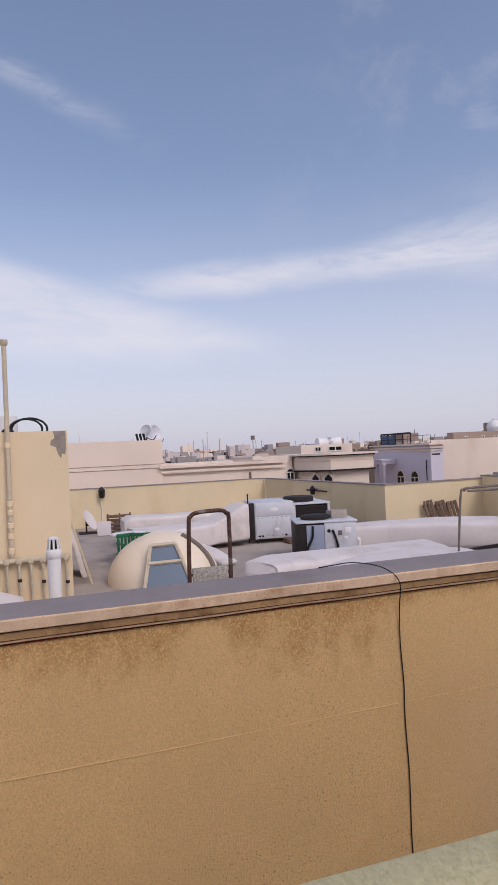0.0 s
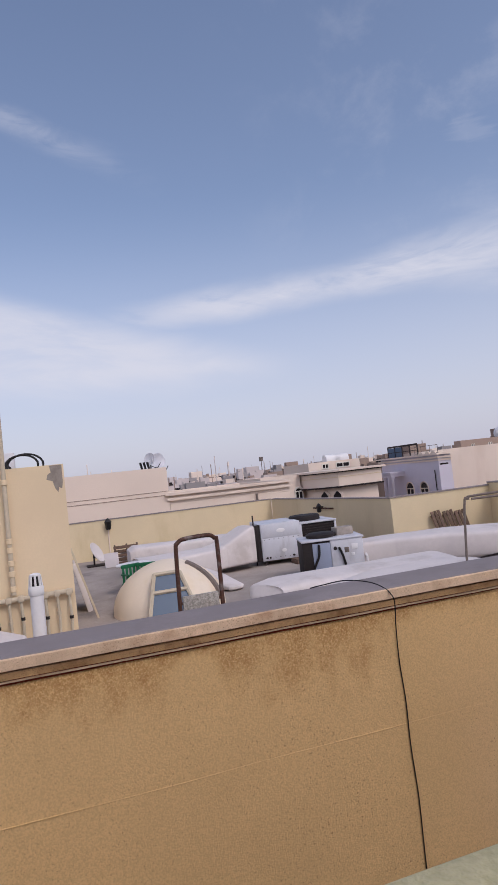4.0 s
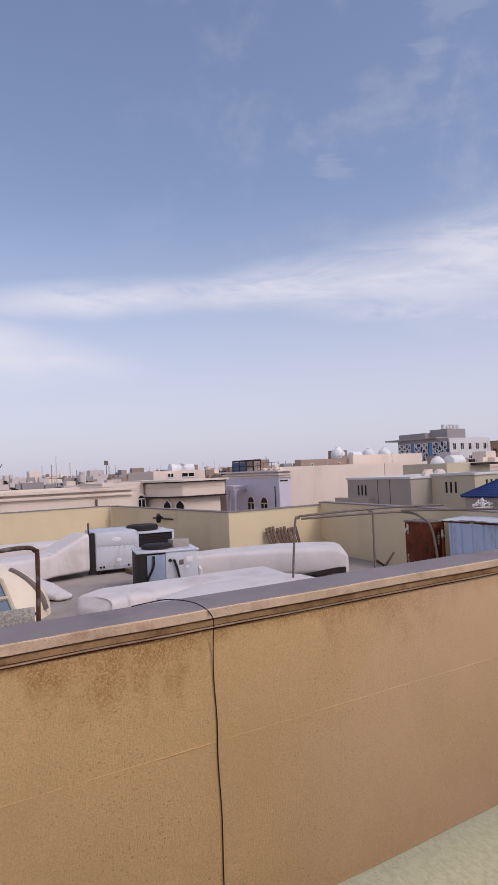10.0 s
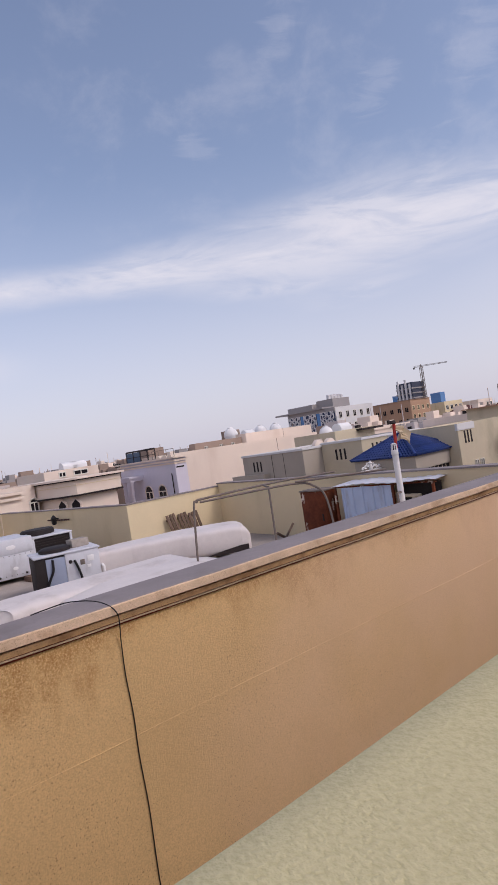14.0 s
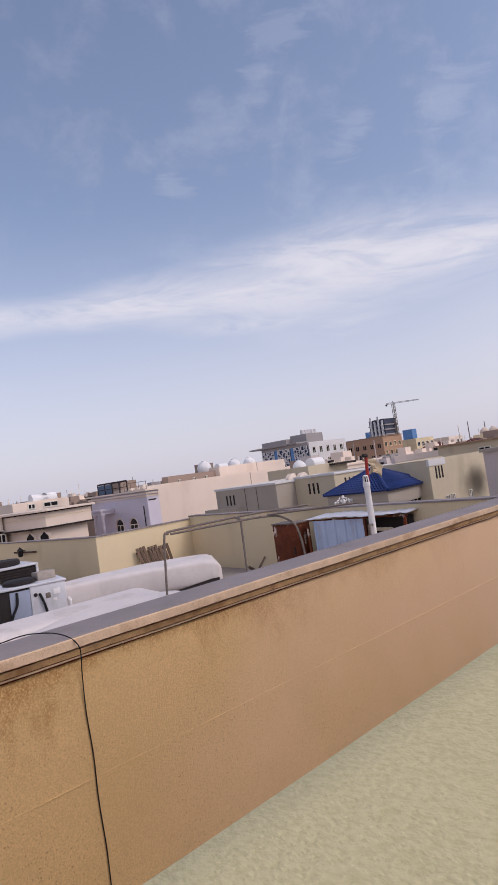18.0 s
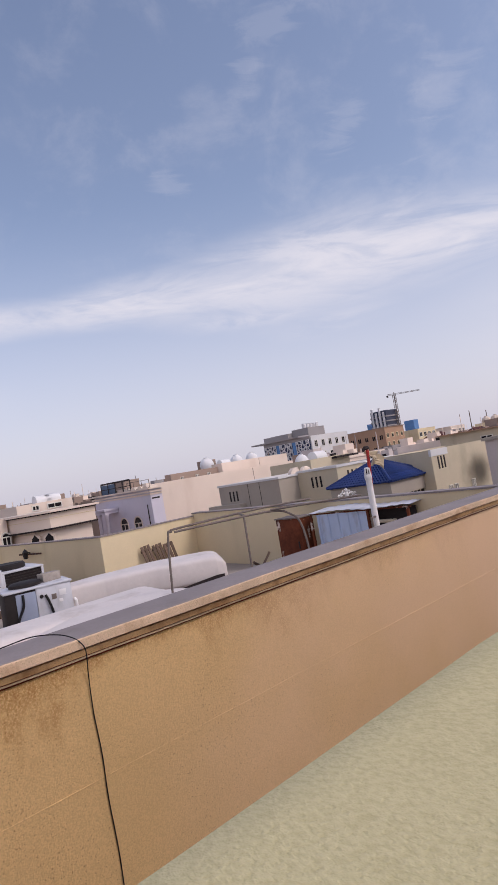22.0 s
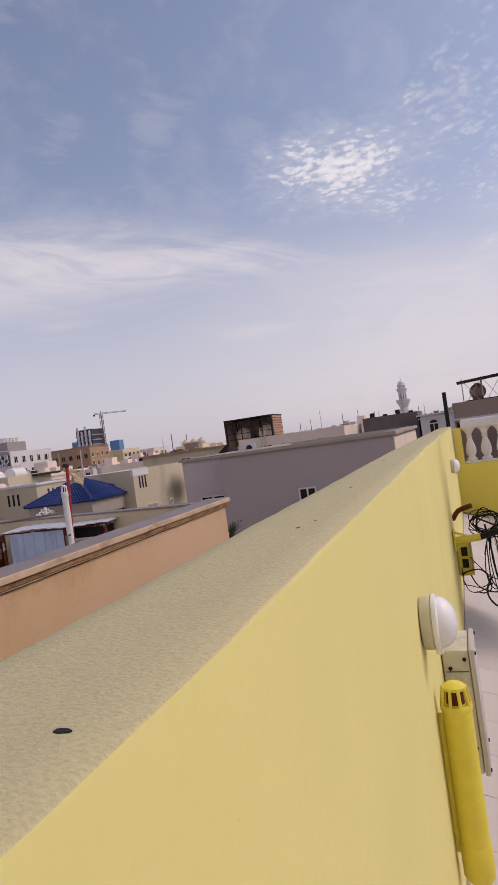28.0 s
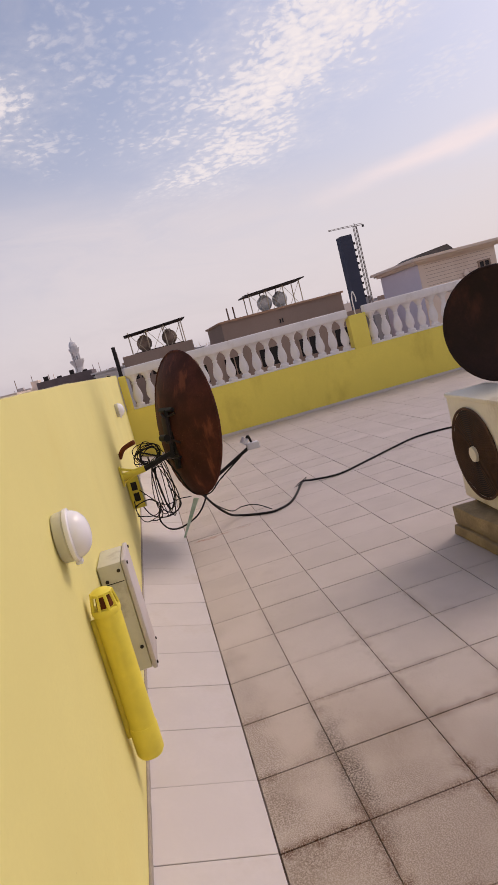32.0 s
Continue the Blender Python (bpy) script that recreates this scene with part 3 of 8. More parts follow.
def smudge(m, centre, size, col, amt, rough=1.6, grain=0.0, world=False):
    """One soft-edged mark of dirt or soot of uneven outline on a surface; grain breaks it into fine specks."""
    nt = m.node_tree
    b = nt.nodes["Principled BSDF"]
    old = b.inputs["Base Color"].links[0].from_socket
    vec = nt.nodes.new("ShaderNodeNewGeometry").outputs["Position"] if world else nt.nodes.new("ShaderNodeTexCoord").outputs["Object"]
    sub = nt.nodes.new("ShaderNodeVectorMath")
    sub.operation = "SUBTRACT"
    sub.inputs[1].default_value = centre
    nt.links.new(vec, sub.inputs[0])
    div = nt.nodes.new("ShaderNodeVectorMath")
    div.operation = "DIVIDE"
    div.inputs[1].default_value = size
    nt.links.new(sub.outputs[0], div.inputs[0])
    ln = nt.nodes.new("ShaderNodeVectorMath")
    ln.operation = "LENGTH"
    nt.links.new(div.outputs[0], ln.inputs[0])

    def tex(scale, detail):
        n = nt.nodes.new("ShaderNodeTexNoise")
        n.inputs["Scale"].default_value, n.inputs["Detail"].default_value = scale, detail
        nt.links.new(vec, n.inputs["Vector"])
        return n.outputs["Fac"]

    def mth(op, a, c):
        n = nt.nodes.new("ShaderNodeMath")
        n.operation = op
        for i, v in enumerate((a, c)):
            if isinstance(v, (int, float)):
                n.inputs[i].default_value = v
            else:
                nt.links.new(v, n.inputs[i])
        return n.outputs[0]

    def ramp(v, lo, hi):
        n = nt.nodes.new("ShaderNodeMapRange")
        n.interpolation_type = "SMOOTHSTEP"
        nt.links.new(v, n.inputs[0])
        n.inputs[1].default_value, n.inputs[2].default_value = lo, hi
        return n.outputs[0]

    r = mth("ADD", ln.outputs["Value"], mth("MULTIPLY", mth("SUBTRACT", tex(rough, 7), 0.5), 2.0))
    f = ramp(r, 1.2, 0.1)
    if grain:
        f = mth("MULTIPLY", f, ramp(tex(grain, 3), 0.36, 0.62))
    mx = nt.nodes.new("ShaderNodeMix")
    mx.data_type = "RGBA"
    nt.links.new(mth("MULTIPLY", f, amt), mx.inputs[0])
    nt.links.new(old, mx.inputs[6])
    mx.inputs[7].default_value = col
    nt.links.new(mx.outputs[2], b.inputs["Base Color"])


M_SOOT = mat("sooted_olive_render", lin(202, 189, 166), 0.9, var=0.07, scale=0.3, fine=10, bump=0.1, stain=lin(150, 142, 122), stain_amt=0.35, stain_scale=0.5, streak=2)
smudge(M_SOOT, (4.7, 0.0, 0.0), (1.9, 2.0, 1.3), lin(48, 42, 38), 0.85, 0.22)
# black grit that has gathered on the tiles, and a cleaner, pinker stretch of the tan wall
smudge(M_TILE, (1.9, -1.2, 0.0), (1.5, 1.6, 1.0), lin(160, 143, 130), 0.5, 1.2, 0.0, True)
smudge(M_TILE, (2.1, -0.95, 0.0), (0.75, 0.85, 1.0), lin(98, 74, 58), 0.5, 4.0, 190, True)
smudge(M_TILE, (2.7, -0.5, 0.0), (1.4, 0.14, 1.0), lin(92, 70, 54), 0.5, 5.0, 130, True)
smudge(M_TILE, (2.5, -0.83, 0.0), (0.5, 0.09, 1.0), lin(64, 50, 42), 0.75, 6.0, 120, True)

# rust washed over the tiles under the dish
for y, w, d, k in ((-0.62, 0.05, 0.14, 0.8), (-0.82, 0.035, 0.12, 0.55), (-1.05, 0.025, 0.14, 0.4)):
    smudge(M_TILE, (6.33 - 0.1 * (y + 0.62), y, 0.0), (w, d, 1.0), lin(150, 88, 56), k, 9.0, 40, True)


def joint_dirt(m, x0, y0, w, d, col, amt):
    """Brown grit that has gathered along the tile joints, thicker in some places than in others."""
    nt = m.node_tree
    b = nt.nodes["Principled BSDF"]
    old = b.inputs["Base Color"].links[0].from_socket
    pos = nt.nodes.new("ShaderNodeNewGeometry").outputs["Position"]
    sp = nt.nodes.new("ShaderNodeSeparateXYZ")
    nt.links.new(pos, sp.inputs[0])

    def mth(op, a, c=0.0):
        n = nt.nodes.new("ShaderNodeMath")
        n.operation = op
        for i, v in enumerate((a, c)):
            if isinstance(v, (int, float)):
                n.inputs[i].default_value = v
            else:
                nt.links.new(v, n.inputs[i])
        return n.outputs[0]

    def tex(scale, detail):
        n = nt.nodes.new("ShaderNodeTexNoise")
        n.inputs["Scale"].default_value, n.inputs["Detail"].default_value, n.inputs["Roughness"].default_value = scale, detail, 0.65
        nt.links.new(pos, n.inputs["Vector"])
        return n.outputs["Fac"]

    def ramp(v, lo, hi):
        n = nt.nodes.new("ShaderNodeMapRange")
        n.interpolation_type = "SMOOTHSTEP"
        nt.links.new(v, n.inputs[0])
        n.inputs[1].default_value, n.inputs[2].default_value = lo, hi
        return n.outputs[0]

    u = mth("ABSOLUTE", mth("SUBTRACT", mth("FRACT", mth("DIVIDE", mth("SUBTRACT", sp.outputs[0], x0 - 40 * w), w)), 0.5))
    v = mth("ABSOLUTE", mth("SUBTRACT", mth("FRACT", mth("DIVIDE", mth("SUBTRACT", sp.outputs[1], y0 - 40 * d), d)), 0.5))
    edge = mth("ADD", mth("MAXIMUM", u, v), mth("MULTIPLY", mth("SUBTRACT", tex(16.0, 6), 0.5), 0.3))
    f = mth("MULTIPLY", mth("MULTIPLY", ramp(edge, 0.38, 0.52), mth("MULTIPLY", ramp(tex(1.3, 4), 0.36, 0.6), ramp(mth("ADD", sp.outputs[0], mth("MULTIPLY", tex(0.9, 3), 3.0)), 6.2, 3.6))), mth("MULTIPLY", ramp(tex(150.0, 3), 0.35, 0.6), amt))
    mx = nt.nodes.new("ShaderNodeMix")
    mx.data_type = "RGBA"
    nt.links.new(f, mx.inputs[0])
    nt.links.new(old, mx.inputs[6])
    mx.inputs[7].default_value = col
    nt.links.new(mx.outputs[2], b.inputs["Base Color"])


joint_dirt(M_TILE, 2.19, -0.363, 0.4225, 0.4525, lin(92, 60, 42), 0.95)
smudge(M_TAN, (9.0, 4.1, 0.3), (5.5, 3.0, 6.0), lin(227, 192, 161), 0.8, 0.3)


# ---------------- mesh helpers ----------------
def mesh_of(name, bm, material, smooth=True):
    me = bpy.data.meshes.new(name)
    bm.normal_update()
    if smooth:
        for f in bm.faces:
            f.smooth = True
        for e in bm.edges:
            if len(e.link_faces) == 2 and e.calc_face_angle(0.0) > radians(38):
                e.smooth = False
    bm.to_mesh(me)
    bm.free()
    me.materials.append(material)
    return me


def part(name, bm, material, parent, label=""):
    """One mesh object under a thing, in the thing's own coordinates."""
    ob = new(name, mesh_of(name, bm, material))
    ob.parent = parent
    if label:
        tagged(ob, label)
    return ob


def piece(name, me, parent, m):
    ob = new(name, me)
    ob.parent = parent
    ob.matrix_basis = m
    return ob


def thing(name, x, y, z, label, category, group="", rz=0.0, kind=""):
    ob = new(name)
    ob.empty_display_size = 0.2
    ob.matrix_basis = pose(x, y, z, 0, 0, rz)
    return tagged(ob, label, category, group, kind)


def whole(name, bm, material, label, category, group="", kind="", at=(0, 0, 0)):
    ob = new(name, mesh_of(name, bm, material))
    ob.location = at
    return tagged(ob, label, category, group, kind)


def B():
    return bmesh.new()


def box(bm, x0, y0, z0, x1, y1, z1, bevel=0.0, seg=2):
    vs = [bm.verts.new(p) for p in ((x0, y0, z0), (x1, y0, z0), (x1, y1, z0), (x0, y1, z0), (x0, y0, z1), (x1, y0, z1), (x1, y1, z1), (x0, y1, z1))]
    fs = [bm.faces.new([vs[i] for i in q]) for q in ((0, 3, 2, 1), (4, 5, 6, 7), (0, 1, 5, 4), (1, 2, 6, 5), (2, 3, 7, 6), (3, 0, 4, 7))]
    if bevel:
        es = list({e for f in fs for e in f.edges})
        bmesh.ops.bevel(bm, geom=es, offset=bevel, segments=seg, profile=0.5, affect="EDGES")
    return bm


def cyl(bm, p0, p1, r0, r1=None, n=12, caps=True):
    r1 = r0 if r1 is None else r1
    a, b = Vector(p0), Vector(p1)
    q = (b - a).to_track_quat("Z", "Y")
    rings = []
    for c, r in ((a, r0), (b, r1)):
        rings.append([bm.verts.new(c + q @ Vector((r * math.cos(2 * math.pi * i / n), r * math.sin(2 * math.pi * i / n), 0))) for i in range(n)])
    for i in range(n):
        bm.faces.new((rings[0][i], rings[0][(i + 1) % n], rings[1][(i + 1) % n], rings[1][i]))
    if caps:
        bm.faces.new(rings[0][::-1])
        bm.faces.new(rings[1])
    return bm


def tube(bm, pts, r, n=8, closed=False):
    """A round bar or cable along points."""
    P = [Vector(p) for p in pts]
    rings, up = [], Vector((0.31, 0.17, 0.93))
    for i, p in enumerate(P):
        d = (P[min(i + 1, len(P) - 1)] - P[max(i - 1, 0)]).normalized()
        s = d.cross(up)
        s = s.normalized() if s.length > 0.05 else d.cross(Vector((1, 0, 0))).normalized()
        u = s.cross(d).normalized()
        up = u
        rings.append([bm.verts.new(p + (s * math.cos(2 * math.pi * k / n) + u * math.sin(2 * math.pi * k / n)) * r) for k in range(n)])
    for a, b in zip(rings, rings[1:]):
        for k in range(n):
            bm.faces.new((a[k], a[(k + 1) % n], b[(k + 1) % n], b[k]))
    bm.faces.new(rings[0][::-1])
    bm.faces.new(rings[-1])
    return bm


def spline(pts, per=8):
    """Points of a smooth curve through pts."""
    P = [Vector(p) for p in pts]
    out = []
    for i in range(len(P) - 1):
        p0, p1, p2, p3 = P[max(i - 1, 0)], P[i], P[i + 1], P[min(i + 2, len(P) - 1)]
        for k in range(per):
            t = k / per
            out.append(0.5 * ((2 * p1) + (p2 - p0) * t + (2 * p0 - 5 * p1 + 4 * p2 - p3) * t * t + (3 * p1 - p0 - 3 * p2 + p3) * t ** 3))
    out.append(P[-1])
    return out


def lathe(bm, prof, n=16, at=(0, 0, 0), sx=1.0, sy=1.0):
    """Turn a profile of (radius, height) round the z axis."""
    rings = []
    for r, z in prof:
        rings.append([bm.verts.new((at[0] + sx * r * math.cos(2 * math.pi * i / n), at[1] + sy * r * math.sin(2 * math.pi * i / n), at[2] + z)) for i in range(n)])
    for a, b in zip(rings, rings[1:]):
        for i in range(n):
            bm.faces.new((a[i], a[(i + 1) % n], b[(i + 1) % n], b[i]))
    bm.faces.new(rings[0][::-1])
    bm.faces.new(rings[-1])
    return bm


def extrude_profile(bm, prof, x0, x1, steps=1, wob=0.0):
    """A profile of (y, z), closed, drawn along x."""
    rows = []
    for k in range(steps + 1):
        x = x0 + (x1 - x0) * k / steps
        rows.append([bm.verts.new((x, y + wob * noise.noise((x * 2.1, y * 3, 3.3)), z + wob * noise.noise((x * 1.7, y * 5 + 9, z * 2)))) for y, z in prof])
    n = len(prof)
    for a, b in zip(rows, rows[1:]):
        for i in range(n):
            bm.faces.new((a[i], a[(i + 1) % n], b[(i + 1) % n], b[i]))
    bm.faces.new(rows[0][::-1])
    bm.faces.new(rows[-1])
    bmesh.ops.recalc_face_normals(bm, faces=bm.faces)
    return bm


def slab(bm, p, q, thick, z0, z1):
    """An upright wall from plan point p to q, thick to its left."""
    a, b = Vector((*p, 0)), Vector((*q, 0))
    d = (b - a).normalized()
    n = Vector((-d.y, d.x, 0)) * thick
    vs = [bm.verts.new((v.x, v.y, z)) for z in (z0, z1) for v in (a, b, b + n, a + n)]
    for f in ((0, 3, 2, 1), (4, 5, 6, 7), (0, 1, 5, 4), (1, 2, 6, 5), (2, 3, 7, 6), (3, 0, 4, 7)):
        bm.faces.new([vs[i] for i in f])
    bmesh.ops.recalc_face_normals(bm, faces=bm.faces)
    return bm


def soft(bm, cuts=2, amount=0.0, seed=0.0, scale=1.5):
    """Lump a mesh a little, as sprayed foam."""
    for v in bm.verts:
        p = v.co * scale + Vector((seed, seed * 2, 0))
        v.co += Vector((noise.noise(p), noise.noise(p + Vector((7, 3, 1))), noise.noise(p + Vector((1, 8, 5))))) * amount
    return bm


# ---------------- ground ----------------
GZ = -8.6
bm = B()
R = 2600.0
ring = [bm.verts.new((R * math.cos(i * math.pi / 24), R * math.sin(i * math.pi / 24), GZ)) for i in range(48)]
bm.faces.new(ring)
whole("ground", bm, M_GROUND, "sandy district ground between the houses", "ground", kind="structure")

# ---------------- own roof: floor, parapets ----------------
XE, XB = 13.1, -3.2       # plan x of the end wall and of the closing wall behind the camera
YR = -11.5                # far side of the roof
H = 1.872
bm = B()
box(bm, XB - 0.3, YR - 0.3, -0.35, XE + 0.25, 0.0, -0.012)
floor = whole("floor", bm, M_JOINT, "roof terrace floor of square off-white tiles with dark dirty joints", "floor", kind="structure")



def top_z(x, y):
    """Height of the uneven parapet top."""
    return H + noise.noise((x * 1.3, y * 2, 3.1)) * 0.006 + noise.noise((x * 9.0, y * 6, 7.7)) * 0.0022 - 0.006 * max(0.0, x - 4.0)


bm = B()
prof = [(0.0, -0.3), (0.0, 1.862), (0.0012, 1.869), (0.005, H), (0.06, H + 0.002), (0.12, H), (0.19, H + 0.001), (0.228, H - 0.001), (0.236, H - 0.007), (0.24, 1.85), (0.24, GZ)]
rows, steps = [], 260
for k in range(steps + 1):
    x = XB + (XE + 0.25 - XB) * k / steps
    drop = 0.006 * max(0.0, x - 4.0)
    row = []
    for i, (y, z) in enumerate(prof):
        w = (0.006 if y < 0.2 else 0.0025) if z > 1.8 else 0.0
        e = noise.noise((x * 1.3, y * 2, 3.1)) * w + (noise.noise((x * 9.0, y * 6, 7.7)) * 0.0022 if w else 0)
        row.append(bm.verts.new((x, y + (e * 0.9 if i in (1, 2, 3, 8, 9) else 0), z + e - (drop if w else 0))))
    rows.append(row)
for a, b in zip(rows, rows[1:]):
    for i in range(len(prof) - 1):
        bm.faces.new((a[i], b[i], b[i + 1], a[i + 1]))
    bm.faces.new((a[-1], b[-1], b[0], a[0]))
bm.faces.new(rows[0])
bm.faces.new(rows[-1][::-1])
bmesh.ops.recalc_face_normals(bm, faces=bm.faces)
north = whole("wall_north", bm, M_OWN, "yellow painted roof parapet with a rough sand-coloured top", "wall", kind="structure")

# unseen outer face, darkened to throw less light onto the tan wall
north.data.materials.append(M_BRICKG)
for f in north.data.polygons:
    if f.normal.y > 0.9:
        f.material_index = 1

bm = B()
box(bm, XE, YR, -0.3, XE + 0.24, 0.0, 1.05)
whole("wall_east", bm, M_END, "low deep-yellow wall that carries the balustrade", "wall", kind="structure")
bm = B()
box(bm, XB - 0.3, YR, -0.3, XB, 0.0, 3.0)
whole("wall_west", bm, M_OWN, "plain yellow stair house wall closing the terrace", "wall", kind="structure")
bm = B()
box(bm, XB, YR - 0.3, -0.3, XE + 0.24, YR, 1.2)
whole("wall_south", bm, M_OWN, "plain yellow parapet closing the terrace", "wall", kind="structure")
bm = B()
box(bm, XE - 0.06, YR, -0.012, XE, -0.45, 0.05, 0.01)
whole("baseboard", bm, M_STRIP, "pale cement skirting at the foot of the yellow wall", "baseboard", kind="structure")

# balustrade on the end wall
POSTS = ((-0.02, -0.17), (-5.05, -5.44), (-10.6, -10.96))
balu = thing("balustrade", XE + 0.12, 0, 1.05, "white turned-concrete balustrade on the yellow wall", "balustrade")


def baluster_mesh():
    bm = B()
    pr = [(0.098, 0.0), (0.098, 0.06), (0.07, 0.075), (0.062, 0.10), (0.078, 0.125), (0.1, 0.19), (0.098, 0.25), (0.078, 0.34), (0.05, 0.43), (0.044, 0.47),
          (0.058, 0.485), (0.058, 0.50), (0.046, 0.515), (0.058, 0.555), (0.082, 0.60), (0.115, 0.635), (0.141, 0.655), (0.142, 0.69)]
    lathe(bm, pr, 12, sx=0.72, sy=1.0)
    return mesh_of("baluster", bm, M_BALU)


BME = baluster_mesh()
for (a0, a1), (b0, b1) in zip(POSTS, POSTS[1:]):
    bm = B()
    box(bm, -0.12, b0 + 0.003, 0.69, 0.12, a1 - 0.003, 0.87, 0.03)
    part("handrail", bm, M_BALU, balu)
    bm = B()
    box(bm, -0.1, b0 + 0.003, 0.0, 0.1, a1 - 0.003, 0.035, 0.006)
    part("plinth", bm, M_BALU, balu)
    n = int(round((a1 - b0) / 0.287))
    for i in range(n):
        piece("baluster", BME, balu, pose(0, b0 + (a1 - b0) * (i + 0.5) / n, 0.03))
for i, (a, b) in enumerate(POSTS):
    bm = B()
    box(bm, -0.124, b, -0.002, 0.124, a, 0.72, 0.012)
    part("post", bm, M_END, balu, "yellow painted post")
bm = B()
tube(bm, spline([(0.05, -5.28, 0.7), (0.05, -5.28, 1.05), (0.05, -5.32, 1.2), (0.05, -5.36, 1.1), (0.05, -5.36, 0.98)]), 0.012)
part("conduit", bm, M_PVC, balu, "bent white conduit on the post")

OWN = set(scene.objects)

# ---------------- neighbour's block across the gap ----------------
YN, RZ = 4.025, -0.4
XL, XR = -9.0, 10.85
bm = B()
box(bm, XL, 4.10, GZ, XR - 0.12, 4.44, 1.02)
front = whole("wall_neighbour", bm, M_TAN, "tan stuccoed side wall of the house across the gap, stained under its coping", "wall", kind="structure")
bm = B()
extrude_profile(bm, [(4.098, 0.984), (4.074, 0.986), (4.07, 0.998), (4.092, 0.999), (4.092, 1.006), (4.068, 1.007), (4.050, 1.055), (4.082, 1.056), (4.082, 1.065),
                     (4.029, 1.067), (YN, 1.071), (YN, 1.133), (4.031, 1.140), (4.5, 1.140), (4.5, 1.0), (4.115, 1.0)], XL, XR, 110, 0.005)
coping = whole("coping", bm, M_COPING, "sand-coloured moulded coping with two dark grooves", "coping", kind="structure")
# two stained grooves; the lowest strip paints the shadow beneath the ledge
for y, z0, z1 in ((4.093, 0.971, 0.9835), (4.079, 0.9985, 1.0065), (4.066, 1.0555, 1.0655)):
    bm = B()
    box(bm, XL, y, z0, XR - 0.02 if z0 > 0.98 else XR - 0.11, y + 0.02, z1)
    part("groove", bm, M_GROOVE_SHADOW, coping, "red-brown line, a stained groove or the ledge's painted shadow")
bm = B()
extrude_profile(bm, [(4.0645, 1.0075), (4.0465, 1.0545), (4.07, 1.0545), (4.08, 1.0075)], XL, XR - 0.01, 60, 0.002)
part("cove_band", bm, M_COVE, coping, "brown stained cove between the grooves")
bm = B()
extrude_profile(bm, [(4.036, 1.136), (4.04, 1.146), (4.48, 1.150), (4.496, 1.136)], XL, XR - 0.01, 70, 0.002)
whole("coping_top", bm, M_COPTOP, "dusty grey cement coat on the coping", "coping", kind="structure")
bm = B()
extrude_profile(bm, [(4.0965, 0.1365), (4.0965, 0.1405), (4.104, 0.143), (4.104, 0.134)], XL, XR - 0.12, 160, 0.006)
whole("trim", bm, M_TAN, "thin raised stucco joint line along the wall", "trim", kind="structure")

# its roof and its other parapets
bm = B()
vs = [bm.verts.new(p) for p in ((XL, 4.3, RZ), (10.9, 4.3, RZ), (12.4, 15.2, RZ), (9.0, 15.2, RZ), (8.5, 23.6, RZ), (XL, 23.6, RZ))]
bm.faces.new(vs)
ex = bmesh.ops.extrude_face_region(bm, geom=list(bm.faces))
for v in ex["geom"]:
    if isinstance(v, bmesh.types.BMVert):
        v.co.z -= 0.4
bmesh.ops.recalc_face_normals(bm, faces=bm.faces)
whole("roof_floor", bm, M_ROOF, "dusty grey screed roof of the neighbouring house", "roof", kind="structure")


def parapet(name, p, q, thick, z1, material, label, cap=0.035):
    bm = B()
    slab(bm, p, q, thick, RZ - 0.3, z1)
    whole(name, bm, material, label, "wall", kind="structure")
    d = (Vector(q) - Vector(p)).normalized()
    n = Vector((-d.y, d.x))
    bm = B()
    slab(bm, Vector(p) - n * 0.02, Vector(q) - n * 0.02, thick + 0.04, z1 + 0.003, z1 + cap)
    whole(name.replace("wall", "trim"), bm, M_COPTOP, "thin cement cap along the parapet", "trim", kind="structure")


parapet("wall_side", (12.05, 15.1), (10.55, 4.52), 0.24, 1.08, M_CREAM, "beige roof parapet in shade")
parapet("wall_inner", (8.8, 15.05), (12.1, 15.05), 0.2, 1.0, M_CREAM, "sunlit cream roof parapet")
parapet("wall_return", (8.3, 23.3), (8.8, 15.06), 0.2, 0.995, M_CREAM, "grey-beige roof parapet in shade")
parapet("wall_back", (XL, 23.35), (8.3, 23.35), 0.2, 1.0, M_CREAM, "cream back parapet of the neighbour's roof")
NEAR = set(scene.objects) - OWN


# ---------------- things on the own roof ----------------
def bulkhead_lamp():
    t = thing("wall_lamp", 2.42, -0.004, 1.335, "white round bulkhead lamp on the yellow wall", "lamp", "bulkhead lamps")
    turn = Matrix.Rotation(radians(90), 4, "X") @ Matrix.Diagonal((0.92, 1.0, 1, 1))
    bm = B()
    lathe(bm, [(0.088, 0), (0.093, 0.008), (0.095, 0.034), (0.09, 0.04)], 28)
    bm.transform(turn)
    part("base", bm, M_BOX, t, "cream plastic base ring")
    bm = B()
    lathe(bm, [(0.098, 0.041), (0.101, 0.046), (0.1, 0.056), (0.094, 0.06)], 28)
    bm.transform(turn)
    part("bezel", bm, M_OPAL, t)
    bm = B()
    lathe(bm, [(0.09, 0.058), (0.086, 0.075), (0.074, 0.094), (0.052, 0.110), (0.028, 0.117), (0.006, 0.119)], 28)
    bm.transform(turn)
    part("diffuser", bm, M_OPAL, t, "milky white glass")
    bm = B()
    box(bm, -0.016, -0.062, -0.112, 0.016, -0.036, -0.094, 0.005)
    part("clip", bm, M_OPAL, t)
    return t


LAMP = bulkhead_lamp()
copy_thing(LAMP, pose(9.0, -0.004, 1.36))


